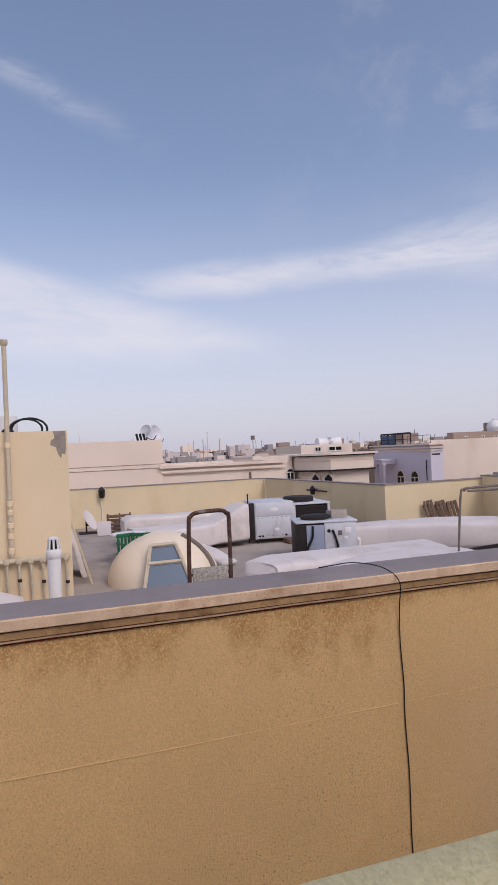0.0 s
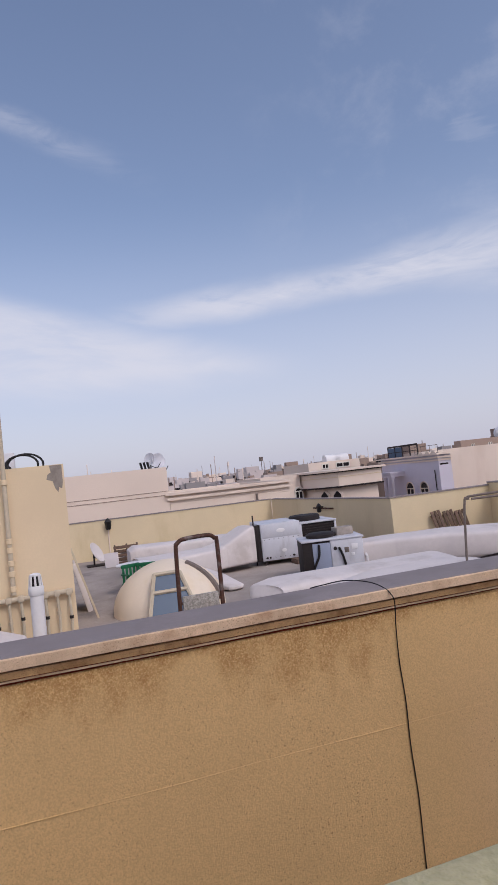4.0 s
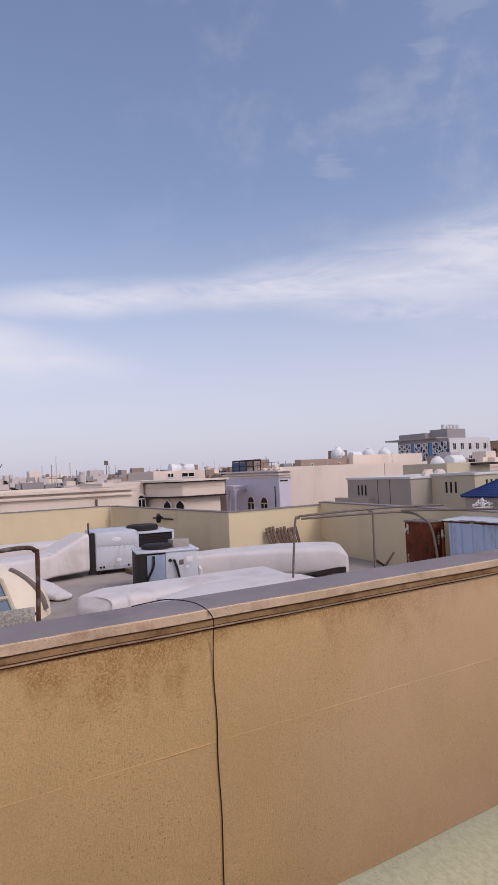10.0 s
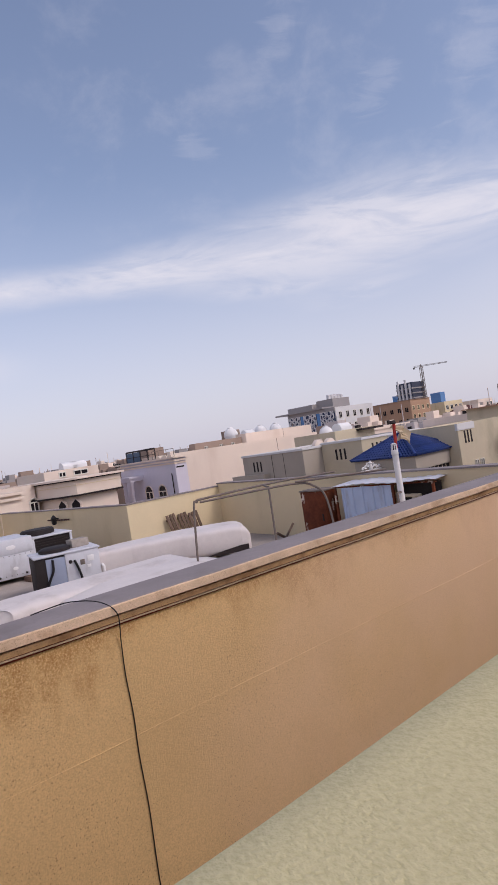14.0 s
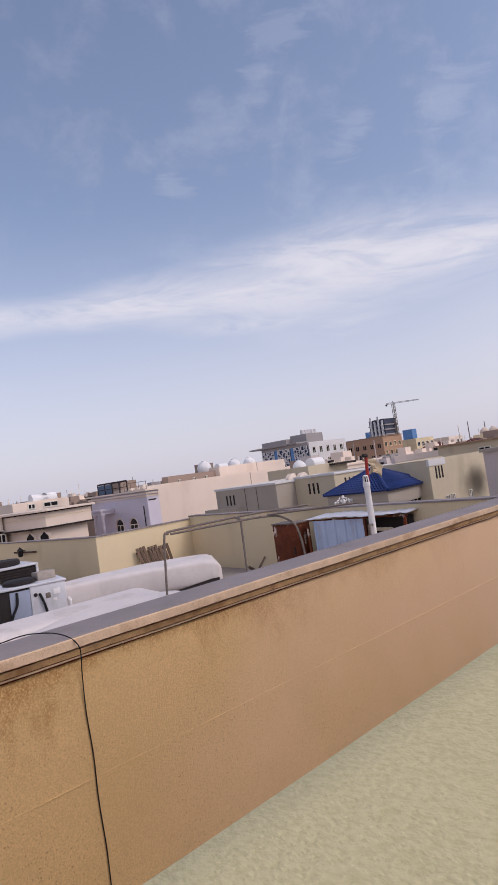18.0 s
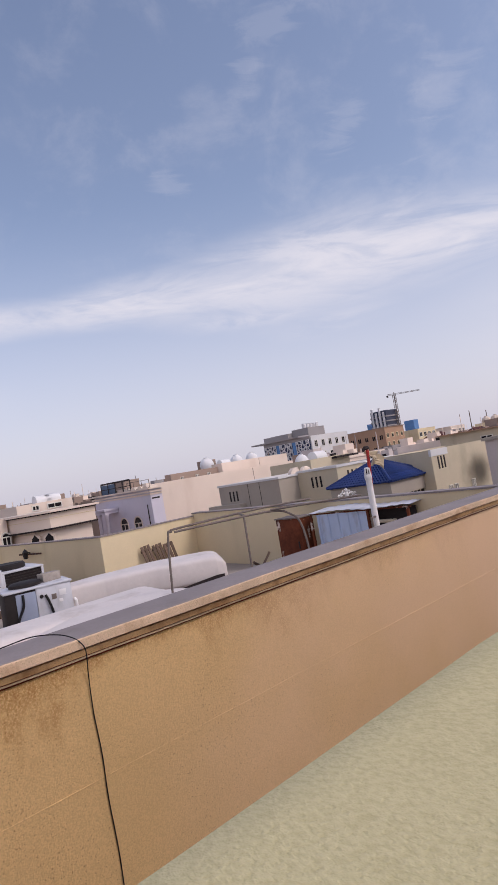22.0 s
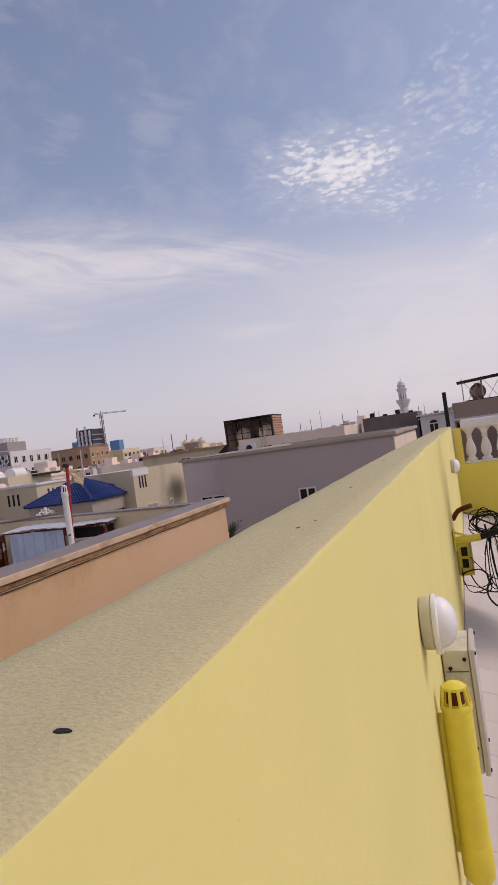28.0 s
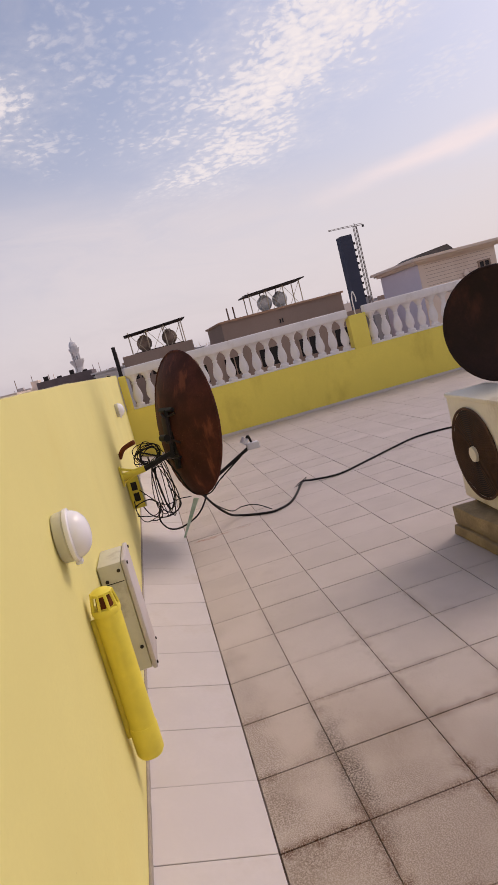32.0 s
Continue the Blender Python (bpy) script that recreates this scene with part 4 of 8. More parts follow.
def vent_pipe():
    t = thing("vent_pipe", 2.54, -0.072, 0.335, "yellow painted plastic vent pipe with a slotted cap on the wall", "pipe")
    bm = B()
    cyl(bm, (0, 0, 0.14), (0, 0, 0.645), 0.054, n=28)
    part("pipe", bm, M_YPVC, t)
    bm = B()
    lathe(bm, [(0.03, 0.0), (0.048, 0.006), (0.0565, 0.022), (0.0575, 0.13), (0.055, 0.142)], 28)
    part("collar", bm, M_YPVC, t)
    bm = B()
    lathe(bm, [(0.055, 0.635), (0.058, 0.642), (0.058, 0.655), (0.055, 0.662)], 28)
    part("cap_ring", bm, M_YPVC, t)
    bm = B()
    lathe(bm, [(0.042, 0.714), (0.043, 0.724), (0.03, 0.733), (0.004, 0.738)], 24)
    part("cap_top", bm, M_YPVC, t)
    bm = B()
    cyl(bm, (0, 0, 0.658), (0, 0, 0.718), 0.034, 0.026, n=16)
    part("core", bm, M_RUST, t, "dirty inside of the cap")
    for i in range(9):
        a = 2 * math.pi * i / 9
        bm = B()
        c, s = math.cos(a), math.sin(a)
        cyl(bm, (0.0535 * c, 0.0535 * s, 0.655), (0.041 * c, 0.041 * s, 0.722), 0.0065, n=6)
        part("cap_bar", bm, M_YPVC, t)
    bm = B()
    box(bm, -0.008, 0.052, 0.1, 0.008, 0.071, 0.62, 0.003)
    part("wall_rail", bm, M_YPVC, t)
    return t


vent_pipe()


def junction_box():
    t = thing("electric_box", 3.2, -0.004, 0.44, "pale grey-green enclosure with a dirty white lid", "electrical box")
    bm = B()
    box(bm, -0.14, -0.115, 0.0, 0.14, 0.0, 0.56, 0.008)
    body = part("body", bm, M_BOX, t)
    bm = B()
    box(bm, -0.141, -0.108, 0.462, -0.1395, -0.01, 0.466)
    part("seam", bm, M_DARK, body)
    bm = B()
    box(bm, -0.150, -0.142, -0.006, 0.150, -0.117, 0.568, 0.009)
    lid = part("lid", bm, M_STRIP, t, "dirty white lid")
    for x, z in ((-0.135, 0.02), (0.135, 0.02), (-0.135, 0.545), (0.135, 0.545)):
        bm = B()
        cyl(bm, (x, -0.148, z), (x, -0.141, z), 0.008, n=8)
        part("screw", bm, M_DARK, lid)
    for y, z in ((-0.095, 0.52), (-0.03, 0.48), (-0.095, 0.12)):
        bm = B()
        cyl(bm, (-0.146, y, z), (-0.139, y, z), 0.009, n=8)
        part("knock_out", bm, M_DARK, body)
    return t


junction_box()


def satellite_dish(name, x, y, z, rx, rz, rad, dm, label, group="roof dishes"):
    """Offset dish; its bowl opens along local +Z before turning, seen from its back."""
    t = thing(name, x, y, z, label, "satellite dish", group)
    turn = Euler((radians(rx), 0, radians(rz))).to_matrix().to_4x4()
    bm = B()
    n, rings = 40, 9
    front, back = [], []
    for k in range(rings + 1):
        r = rad * k / rings
        d = 0.26 * (r / rad) ** 2 * rad
        if k == 0:
            front.append([bm.verts.new((0, 0, 0.008))])
            back.append([bm.verts.new((0, 0, 0))])
        else:
            front.append([bm.verts.new((r * math.cos(2 * math.pi * i / n) * 0.92, r * math.sin(2 * math.pi * i / n), d + 0.008)) for i in range(n)])
            back.append([bm.verts.new((r * math.cos(2 * math.pi * i / n) * 0.92, r * math.sin(2 * math.pi * i / n), d)) for i in range(n)])
    for L, flip in ((front, False), (back, True)):
        for k in range(rings):
            for i in range(n):
                j = (i + 1) % n
                f = (L[0][0], L[1][i], L[1][j]) if k == 0 else (L[k][i], L[k + 1][i], L[k + 1][j], L[k][j])
                bm.faces.new(f[::-1] if flip else f)
    for i in range(n):
        j = (i + 1) % n
        bm.faces.new((front[-1][i], back[-1][i], back[-1][j], front[-1][j]))
    bm.transform(turn)
    part("reflector", bm, dm, t)
    bm = B()
    pts = [(rad * 0.925 * math.cos(2 * math.pi * i / n), rad * 1.005 * math.sin(2 * math.pi * i / n), 0.26 * rad) for i in range(n + 1)]
    tube(bm, pts, 0.012, 6)
    bm.transform(turn)
    part("rim", bm, dm, t)
    bm = B()
    box(bm, -0.05, -0.16, -0.05, 0.05, 0.1, -0.002, 0.01)
    bm.transform(turn)
    mp = part("mount_plate", bm, M_STEEL, t)
    for u, v in ((-0.16, 0.13), (0.16, 0.13), (-0.16, -0.16), (0.16, -0.16)):
        bm = B()
        tube(bm, [(0, v * 0.7, -0.03), (u, v, 0.012)], 0.012, 6)
        bm.transform(turn)
        part("stay", bm, M_STEEL, mp)
    bm = B()
    cyl(bm, (-0.06, -0.1, -0.07), (0.06, -0.1, -0.07), 0.035, n=12)
    bm.transform(turn)
    part("clamp", bm, M_BLACK, mp)
    return t, turn


def rz_steel(t, pts, r, name, material=None, label=""):
    bm = B()
    tube(bm, pts, r, 8)
    return part(name, bm, material or M_STEEL, t, label)


# the rust-brown dish held off the wall
DX, DY, DZ = 6.30, -0.59, 1.22
dish, dturn = satellite_dish("satellite_dish", DX, DY, DZ, 96, 23, 0.725, M_DISH, "rust-brown satellite dish on a wall arm, seen from behind")
for p, q in (((-0.17, 0.17, -0.012), (0.12, 0.17, -0.012)), ((-0.03, 0.17, -0.02), (-0.03, -0.3, -0.03)), ((-0.15, -0.3, -0.012), (0.14, -0.3, -0.012))):
    bm = B()
    tube(bm, [Vector(p), Vector(q)], 0.024, 4)
    bm.transform(dturn)
    part("back_bar", bm, M_BLACK, dish, "black bar of the back bracket")
rz_steel(dish, [(0.02, -DY - 0.24, -0.34), (-0.02, 0.0, -0.24)], 0.028, "wall_arm", M_BLACK, "black steel arm to the wall")
rz_steel(dish, [(0.04, -DY - 0.01, -0.36), (0.02, -DY - 0.25, -0.335)], 0.034, "arm_sleeve", M_YPVC, "yellow painted arm end")
for dz in (-0.42, -0.28):
    rz_steel(dish, [(0.04, -DY - 0.02, dz), (0.025, -DY - 0.2, -0.345)], 0.012, "bracket_leg", M_YPVC)
bm = B()
box(bm, -0.03, -DY - 0.022, -0.45, 0.09, -DY - 0.004, -0.25, 0.008)
part("wall_plate", bm, M_YPVC, dish, "yellow painted wall plate")
rz_steel(dish, [(-0.02, -0.02, -0.05), (-0.03, 0.02, -0.42)], 0.03, "mast", M_BLACK)
rz_steel(dish, spline([(0.0, -0.22, -0.66), (-0.02, -0.42, -0.56), (-0.03, -0.7, -0.42)]), 0.017, "feed_arm", M_BLACK, "black feed arm wound with cable")
bm = B()
box(bm, -0.07, -0.82, -0.44, 0.01, -0.69, -0.37, 0.012)
lnb = part("feed_head", bm, M_UNIT, dish, "grey plastic feed head")
bm = B()
cyl(bm, (-0.03, -0.66, -0.36), (-0.03, -0.70, -0.31), 0.034, n=14)
part("feed_horn", bm, M_UNIT, lnb)
bm = B()
tube(bm, spline([(-0.03, -0.75, -0.37), (-0.03, -0.73, -0.3), (-0.02, -0.7, -0.34)], 4), 0.012, 6)
part("feed_clamp", bm, M_BLACK, lnb)
# small box and cable entry below the arm
t = thing("cable_box", 6.85, -0.004, 0.42, "small yellow-painted open wall box with a tangle of cables", "electrical box")
bm = B()
box(bm, -0.09, -0.13, 0.0, 0.09, 0.0, 0.36, 0.008)
part("body", bm, M_YPVC, t)
bm = B()
box(bm, -0.094, -0.145, 0.0, 0.094, -0.131, 0.365, 0.005)
part("lid", bm, M_BOX, t)
for z in (0.08, 0.2):
    bm = B()
    box(bm, -0.098, -0.1, z, -0.0895, -0.04, z + 0.09, 0.003)
    part("terminal", bm, M_DARK, t)
bm = B()
tube(bm, spline([(6.95, -0.004, 0.97), (6.9, -0.07, 1.06), (6.84, -0.2, 1.11)]), 0.026, 10)
whole("cable_sleeve", bm, M_RUST, "rust-red cable sleeve coming out of the wall", "pipe")


# coils of thin black coaxial cable hanging at the dish
random.seed(4)
for k in range(15):
    bm = B()
    kind = ("ring", "drop", "low")[(0, 1, 0, 2, 1)[k % 5]]
    if kind == "ring":            # a bundle wound in a ring above the arm
        cx, cy, cz, ry, rz, turns = 6.66, -0.30, 0.97, random.uniform(0.09, 0.15), random.uniform(0.07, 0.12), random.choice((1.2, 1.6, 2.1))
    elif kind == "drop":          # long loops that hang from the arm
        cx, cy, cz, ry, rz, turns = 6.6, -0.36, 0.60, random.uniform(0.04, 0.11), random.uniform(0.24, 0.3), random.choice((0.75, 1.1))
    else:                         # loops from the wall box
        cx, cy, cz, ry, rz, turns = 6.66, -0.15, 0.42, random.uniform(0.1, 0.15), random.uniform(0.1, 0.15), random.choice((0.8, 1.2))
    cx, cy, cz = cx + random.uniform(-0.08, 0.1), cy + random.uniform(-0.03, 0.03), cz + random.uniform(-0.035, 0.035)
    ph, tx, pts = random.uniform(0, 6), random.uniform(-0.4, 0.4), []
    for i in range(int(26 * turns)):
        a = ph + 2 * math.pi * i / 26
        w = 1 + 0.14 * math.sin(1.7 * a + k) + 0.1 * math.sin(3.3 * a + 2 * k)
        pts.append((cx + tx * rz * math.sin(a) + 0.012 * i / 26, min(cy + ry * w * math.cos(a), -0.03), max(cz + rz * w * math.sin(a), 0.16)))
    tube(bm, pts, 0.0062 if k % 4 == 1 else 0.0048, 6)
    whole("cable_coil", bm, M_BLACK, "loose thin black coaxial cable coil hanging at the wall", "cable", "loose cables")
for pts, r in (([(6.85, -0.06, 0.55), (6.75, -0.16, 0.32), (6.65, -0.34, 0.27), (6.6, -0.5, 0.38), (6.6, -0.42, 0.6)], 0.007),
               ([(6.62, -0.29, 0.42), (6.62, -0.24, 0.28), (6.6, -0.3, 0.16), (6.6, -0.42, 0.125), (6.57, -0.6, 0.19), (6.5, -0.72, 0.32), (6.42, -0.78, 0.48), (6.38, -0.72, 0.6)], 0.009),
               ([(6.7, -0.2, 1.02), (6.55, -0.38, 0.95), (6.45, -0.52, 0.9), (6.4, -0.62, 0.72), (6.38, -0.7, 0.5), (6.5, -0.86, 0.24)], 0.009),
               ([(6.45, -0.45, 0.95), (6.42, -0.55, 0.72), (6.4, -0.64, 0.5), (6.35, -0.8, 0.45), (6.28, -0.95, 0.58), (6.27, -1.2, 0.74)], 0.008),
               ([(6.6, -0.3, 0.95), (6.6, -0.33, 0.7), (6.62, -0.35, 0.45), (6.6, -0.38, 0.35)], 0.009),
               ([(6.7, -0.12, 0.62), (6.6, -0.32, 0.42), (6.55, -0.5, 0.44), (6.5, -0.62, 0.44)], 0.005)):
    bm = B()
    tube(bm, spline(pts), r, 6)
    whole("cable", bm, M_BLACK, "black cable run from the wall box to the dish", "cable", "loose cables")
# the long cable across the floor
bm = B()
tube(bm, spline([(6.4, -0.68, 0.62), (6.45, -0.78, 0.36), (6.6, -0.95, 0.12), (6.75, -1.1, 0.02), (6.6, -1.3, 0.014), (6.55, -1.45, 0.014), (6.7, -1.66, 0.014), (7.1, -1.86, 0.02), (7.3, -1.97, 0.05), (7.3, -2.1, 0.03), (7.27, -2.43, 0.014),
                 (7.5, -2.88, 0.014), (7.8, -3.4, 0.014), (7.98, -3.81, 0.014), (7.92, -4.3, 0.014), (7.6, -4.9, 0.014)], 10), 0.013, 8)
whole("floor_cable", bm, M_BLACK, "thick black cable trailing across the roof tiles", "cable", "loose cables")
bm = B()
tube(bm, spline([(6.45, -0.8, 0.32), (6.75, -1.0, 0.1), (6.95, -1.15, 0.06), (6.9, -1.3, 0.05), (6.6, -1.42, 0.03)], 8), 0.006, 6)
whole("thin_cable", bm, M_BLACK, "thin black cable drooping above the tiles", "cable", "loose cables")
bm = B()
for k in range(5):
    tube(bm, spline([(7.3, -1.96, 0.05), (7.25, -1.9 - 0.03 * k, 0.05 + 0.012 * k), (7.2, -1.84 - 0.02 * k, 0.03)], 3), 0.003, 5)
whole("frayed_wires", bm, M_BLACK, "frayed thin wires at a joint of the floor cable", "cable", "loose cables")
# thin green stay and its foot
bm = B()
low, up = [], []
for p, q in (((6.60, -0.428, 0.012), (6.5, -0.64, 0.42)), ((6.60, -0.446, 0.006), (6.5, -0.69, 0.40))):
    for d in (0.0, 0.006):
        low.append(bm.verts.new((p[0] + d, p[1], p[2])))
        up.append(bm.verts.new((q[0] + d, q[1], q[2])))
for A, C in (((0, 1), (1, 0)), ((2, 3), (3, 2)), ((0, 2), (2, 0)), ((1, 3), (3, 1))):
    bm.faces.new((low[A[0]], low[A[1]], up[C[0]], up[C[1]]))
bm.faces.new((low[0], low[1], low[3], low[2]))
bm.faces.new((up[0], up[1], up[3], up[2]))
bmesh.ops.recalc_face_normals(bm, faces=bm.faces)
whole("stay_strip", bm, M_PALEG, "pale green plastic strip propped on the tiles under the dish", "strip")

# outdoor unit of a split air conditioner, on concrete beams
AX, AY = 3.585, -2.545


def outdoor_unit():
    t = thing("ac_outdoor_unit", AX, AY - 0.34, 0.26, "aged white outdoor air-conditioner unit on concrete beams", "air conditioner", rz=-4.0)
    bm = B()
    box(bm, 0, 0, 0, 0.92, 0.34, 0.80, 0.018, 3)
    part("casing", bm, M_ACW, t)
    bm = B()
    box(bm, -0.008, -0.008, 0.79, 0.928, 0.348, 0.822, 0.012)
    part("top_cover", bm, M_ACW, t)
    fx, fz = 0.575, 0.40
    bm = B()
    cyl(bm, (fx, 0.335, fz), (fx, 0.342, fz), 0.325, n=48)
    part("fan_well", bm, M_DARK, t, "dark fan opening")
    g = part("grille", tube(B(), [(fx + 0.335 * math.cos(a * math.pi / 24), 0.352, fz + 0.335 * math.sin(a * math.pi / 24)) for a in range(49)], 0.009, 6), M_GRILLE, t, "round rusty wire guard")
    for k in range(1, 19):
        r = 0.06 + 0.0145 * k
        part("wire_ring", tube(B(), [(fx + r * math.cos(a * math.pi / 20), 0.358, fz + r * math.sin(a * math.pi / 20)) for a in range(41)], 0.0032, 5), M_GRILLE, g)
    for k in range(8):
        a = k * math.pi / 4 + 0.3
        part("spoke", tube(B(), [(fx + 0.05 * math.cos(a), 0.354, fz + 0.05 * math.sin(a)), (fx + 0.33 * math.cos(a), 0.352, fz + 0.33 * math.sin(a))], 0.0028, 5), M_GRILLE, g)
    bm = B()
    cyl(bm, (fx, 0.352, fz), (fx, 0.372, fz), 0.06, 0.054, n=24)
    part("hub", bm, M_ACW, g, "cream badge disc")
    for k in range(5):
        a = k * 2 * math.pi / 5
        bm = B()
        vs = [bm.verts.new((fx + r * math.cos(a + o), 0.347, fz + r * math.sin(a + o))) for r, o in ((0.05, 0), (0.26, -0.3), (0.27, 0.35), (0.05, 0.5))]
        bm.faces.new(vs)
        ex = bmesh.ops.extrude_face_region(bm, geom=list(bm.faces))
        for v in ex["geom"]:
            if isinstance(v, bmesh.types.BMVert):
                v.co.y += 0.004
        part("blade", bm, M_STEEL, t)
    for x in (0.1, 0.82):
        for y in (0.03, 0.25):
            bm = B()
            box(bm, x - 0.04, y, -0.03, x + 0.04, y + 0.05, 0.0, 0.004)
            part("foot", bm, M_BLACK, t)
    return t


outdoor_unit()
for i, (y0, y1, z0, z1) in enumerate(((-2.66, -2.44, 0.0, 0.085), (-2.68, -2.46, 0.09, 0.23), (-2.95, -2.78, 0.0, 0.23))):
    bm = B()
    box(bm, AX - 0.15, y0, z0, AX + 0.90, y1, z1, 0.012)
    bmesh.ops.subdivide_edges(bm, edges=[e for e in bm.edges if e.calc_length() > 0.5], cuts=9)
    soft(bm, amount=0.012, seed=i, scale=7)
    whole("concrete_beam", bm, M_CONCB, "stained concrete beam under the air conditioner", "concrete block", "beams under the air conditioner")
dish2, _ = satellite_dish("satellite_dish", 4.5, -3.15, 1.49, 88, 228, 0.42, M_DISHB, "black-brown satellite dish standing behind the air conditioner")
rz_steel(dish2, [(0.07, -0.06, -1.47), (0.07, -0.06, 0.0)], 0.03, "mast")
bm = B()
box(bm, -0.08, -0.21, -1.488, 0.22, 0.09, -1.465, 0.008)
part("base_plate", bm, M_STEEL, dish2)
# small dark hole and chips on the parapet top
bm = B()
n = 14
ringv = [bm.verts.new((0.0036 * math.cos(2 * math.pi * i / n) * (1 + 0.5 * noise.noise((i * 1.3, 2, 2))), 0.0075 * math.sin(2 * math.pi * i / n) * (1 + 0.5 * noise.noise((i * 1.1, 7, 2))), 0)) for i in range(n)]
bm.faces.new(ringv)
ex = bmesh.ops.extrude_face_region(bm, geom=list(bm.faces))
for v in ex["geom"]:
    if isinstance(v, bmesh.types.BMVert):
        v.co.z -= 0.008
bmesh.ops.recalc_face_normals(bm, faces=bm.faces)
whole("wall_hole", bm, M_BLACK, "small dark drilled hole in the parapet top", "hole", at=(0.51, 0.052, top_z(0.51, 0.052) + 0.0025))
random.seed(9)
for x, y in ((1.35, 0.1), (1.42, 0.08), (2.1, 0.12), (2.9, 0.07), (3.3, 0.16), (5.0, 0.1)):
    bm = B()
    lathe(bm, [(0.003, 0), (0.007, 0.002), (0.003, 0.004)], 7, sx=random.uniform(0.7, 1.6))
    whole("loose_chip", bm, M_RUST if x < 2 else M_DARK, "small dark chip lying on the parapet top", "debris", "loose chips", at=(x, y, top_z(x, y) - 0.002))
OWN |= set(scene.objects) - NEAR


# ---------------- things on the neighbour's roof ----------------
def stair_house():
    t = thing("stair_house", 0.29, 11.4, RZ, "beige rendered stair house with pipes and a water tank on top", "building")
    bm = B()
    box(bm, -8.0, 0, 0, 0, 4.2, 2.86)
    part("wall", bm, M_TOWER, t)
    for q in ((-8.0, 0, 0, 0.15), (-8.0, 4.05, 0, 4.2), (-0.15, 0.15, 0, 4.05)):
        bm = B()
        box(bm, q[0], q[1], 2.86, q[2], q[3], 3.03)
        part("parapet", bm, M_TOWER, t)
    bm = B()
    random.seed(7)
    pts = [(-0.03, 3.02), (-0.03, 2.72), (-0.05, 2.6), (-0.1, 2.63), (-0.12, 2.54), (-0.17, 2.62), (-0.2, 2.74), (-0.3, 2.78), (-0.28, 2.86), (-0.22, 2.9), (-0.24, 3.02)]
    vs = [bm.verts.new((x, -0.004, z)) for x, z in pts]
    bm.faces.new(vs)
    ex = bmesh.ops.extrude_face_region(bm, geom=list(bm.faces))
    for v in ex["geom"]:
        if isinstance(v, bmesh.types.BMVert):
            v.co.y += 0.003
    part("cement_patch", bm, M_PATCH, t, "grey cement repair patch")
    # sliding window
    x0, x1, z0, z1 = -3.55, -2.26, 0.56, 1.73
    bm = B()
    for a in ((x0 - 0.12, x1 + 0.12, z0 - 0.14, z0 - 0.072), (x0 - 0.12, x1 + 0.12, z1 + 0.062, z1 + 0.12), (x1 + 0.062, x1 + 0.12, z0 - 0.07, z1 + 0.06)):
        box(bm, a[0], -0.03, a[2], a[1], 0.0, a[3], 0.005)
    part("window_surround", bm, M_TOWER, t)
    bm = B()
    for a in ((x0, x1, z0 - 0.07, z0), (x0, x1, z1, z1 + 0.06), (x0 - 0.06, x0, z0 - 0.07, z1 + 0.06), (x1, x1 + 0.06, z0 - 0.07, z1 + 0.06), ((x0 + x1) / 2 - 0.03, (x0 + x1) / 2 + 0.03, z0, z1)):
        box(bm, a[0], -0.045, a[2], a[1], 0.0, a[3], 0.005)
    w = part("window", bm, M_WFRAME, t, "white aluminium sliding window")
    for a, b in ((x0, (x0 + x1) / 2 - 0.03), ((x0 + x1) / 2 + 0.03, x1)):
        bm = B()
        box(bm, a + 0.003, -0.016, z0 + 0.003, b - 0.003, -0.004, z1 - 0.003)
        part("pane", bm, M_GLASSG, w, "dark green glass")
    # upright pipes
    bm = B()
    cyl(bm, (-2.12, -0.05, 0.6), (-2.12, -0.05, 2.98), 0.028)
    p = part("drain_pipe", bm, M_PIPEB, t)
    for z in (1.2, 1.85, 2.6):
        bm = B()
        cyl(bm, (-2.12, -0.05, z), (-2.12, -0.05, z + 0.03), 0.04)
        part("clamp", bm, M_DARK, p)
    bm = B()
    cyl(bm, (-0.99, -0.08, 0.9), (-0.99, -0.08, 4.55), 0.04, n=16)
    p = part("vent_pipe", bm, M_PIPEB, t, "tall beige-grey vent stack")
    bm = B()
    lathe(bm, [(0.04, 4.5), (0.064, 4.53), (0.066, 4.6), (0.05, 4.62)], 16, at=(-0.99, -0.08, 0))
    part("cap", bm, M_PIPEB, p)
    for z in (0.95, 1.2, 1.38, 1.6, 1.75, 2.75):
        bm = B()
        lathe(bm, [(0.04, 0), (0.056, 0.01), (0.056, 0.09), (0.04, 0.1)], 14, at=(-0.99, -0.08, z))
        part("coupling", bm, M_TOWER, p)
    # header with branches
    bm = B()
    tube(bm, spline([(-2.05, -0.09, 0.42), (-2.05, -0.09, 0.72), (-1.98, -0.09, 0.8), (-1.8, -0.09, 0.81)]), 0.04, 10)
    cyl(bm, (-1.8, -0.09, 0.81), (-0.04, -0.09, 0.83), 0.042)
    hd = part("pipe_header", bm, M_PIPEB, t, "beige horizontal waste pipe header")
    for i in range(10):
        x = -1.86 + 0.195 * i
        bm = B()
        tube(bm, spline([(x, -0.09, 0.8), (x, -0.1, 0.7), (x + 0.012, -0.08, 0.4), (x, -0.07, 0.0)], 4), 0.024, 8)
        br = part("branch", bm, M_PIPEB, hd)
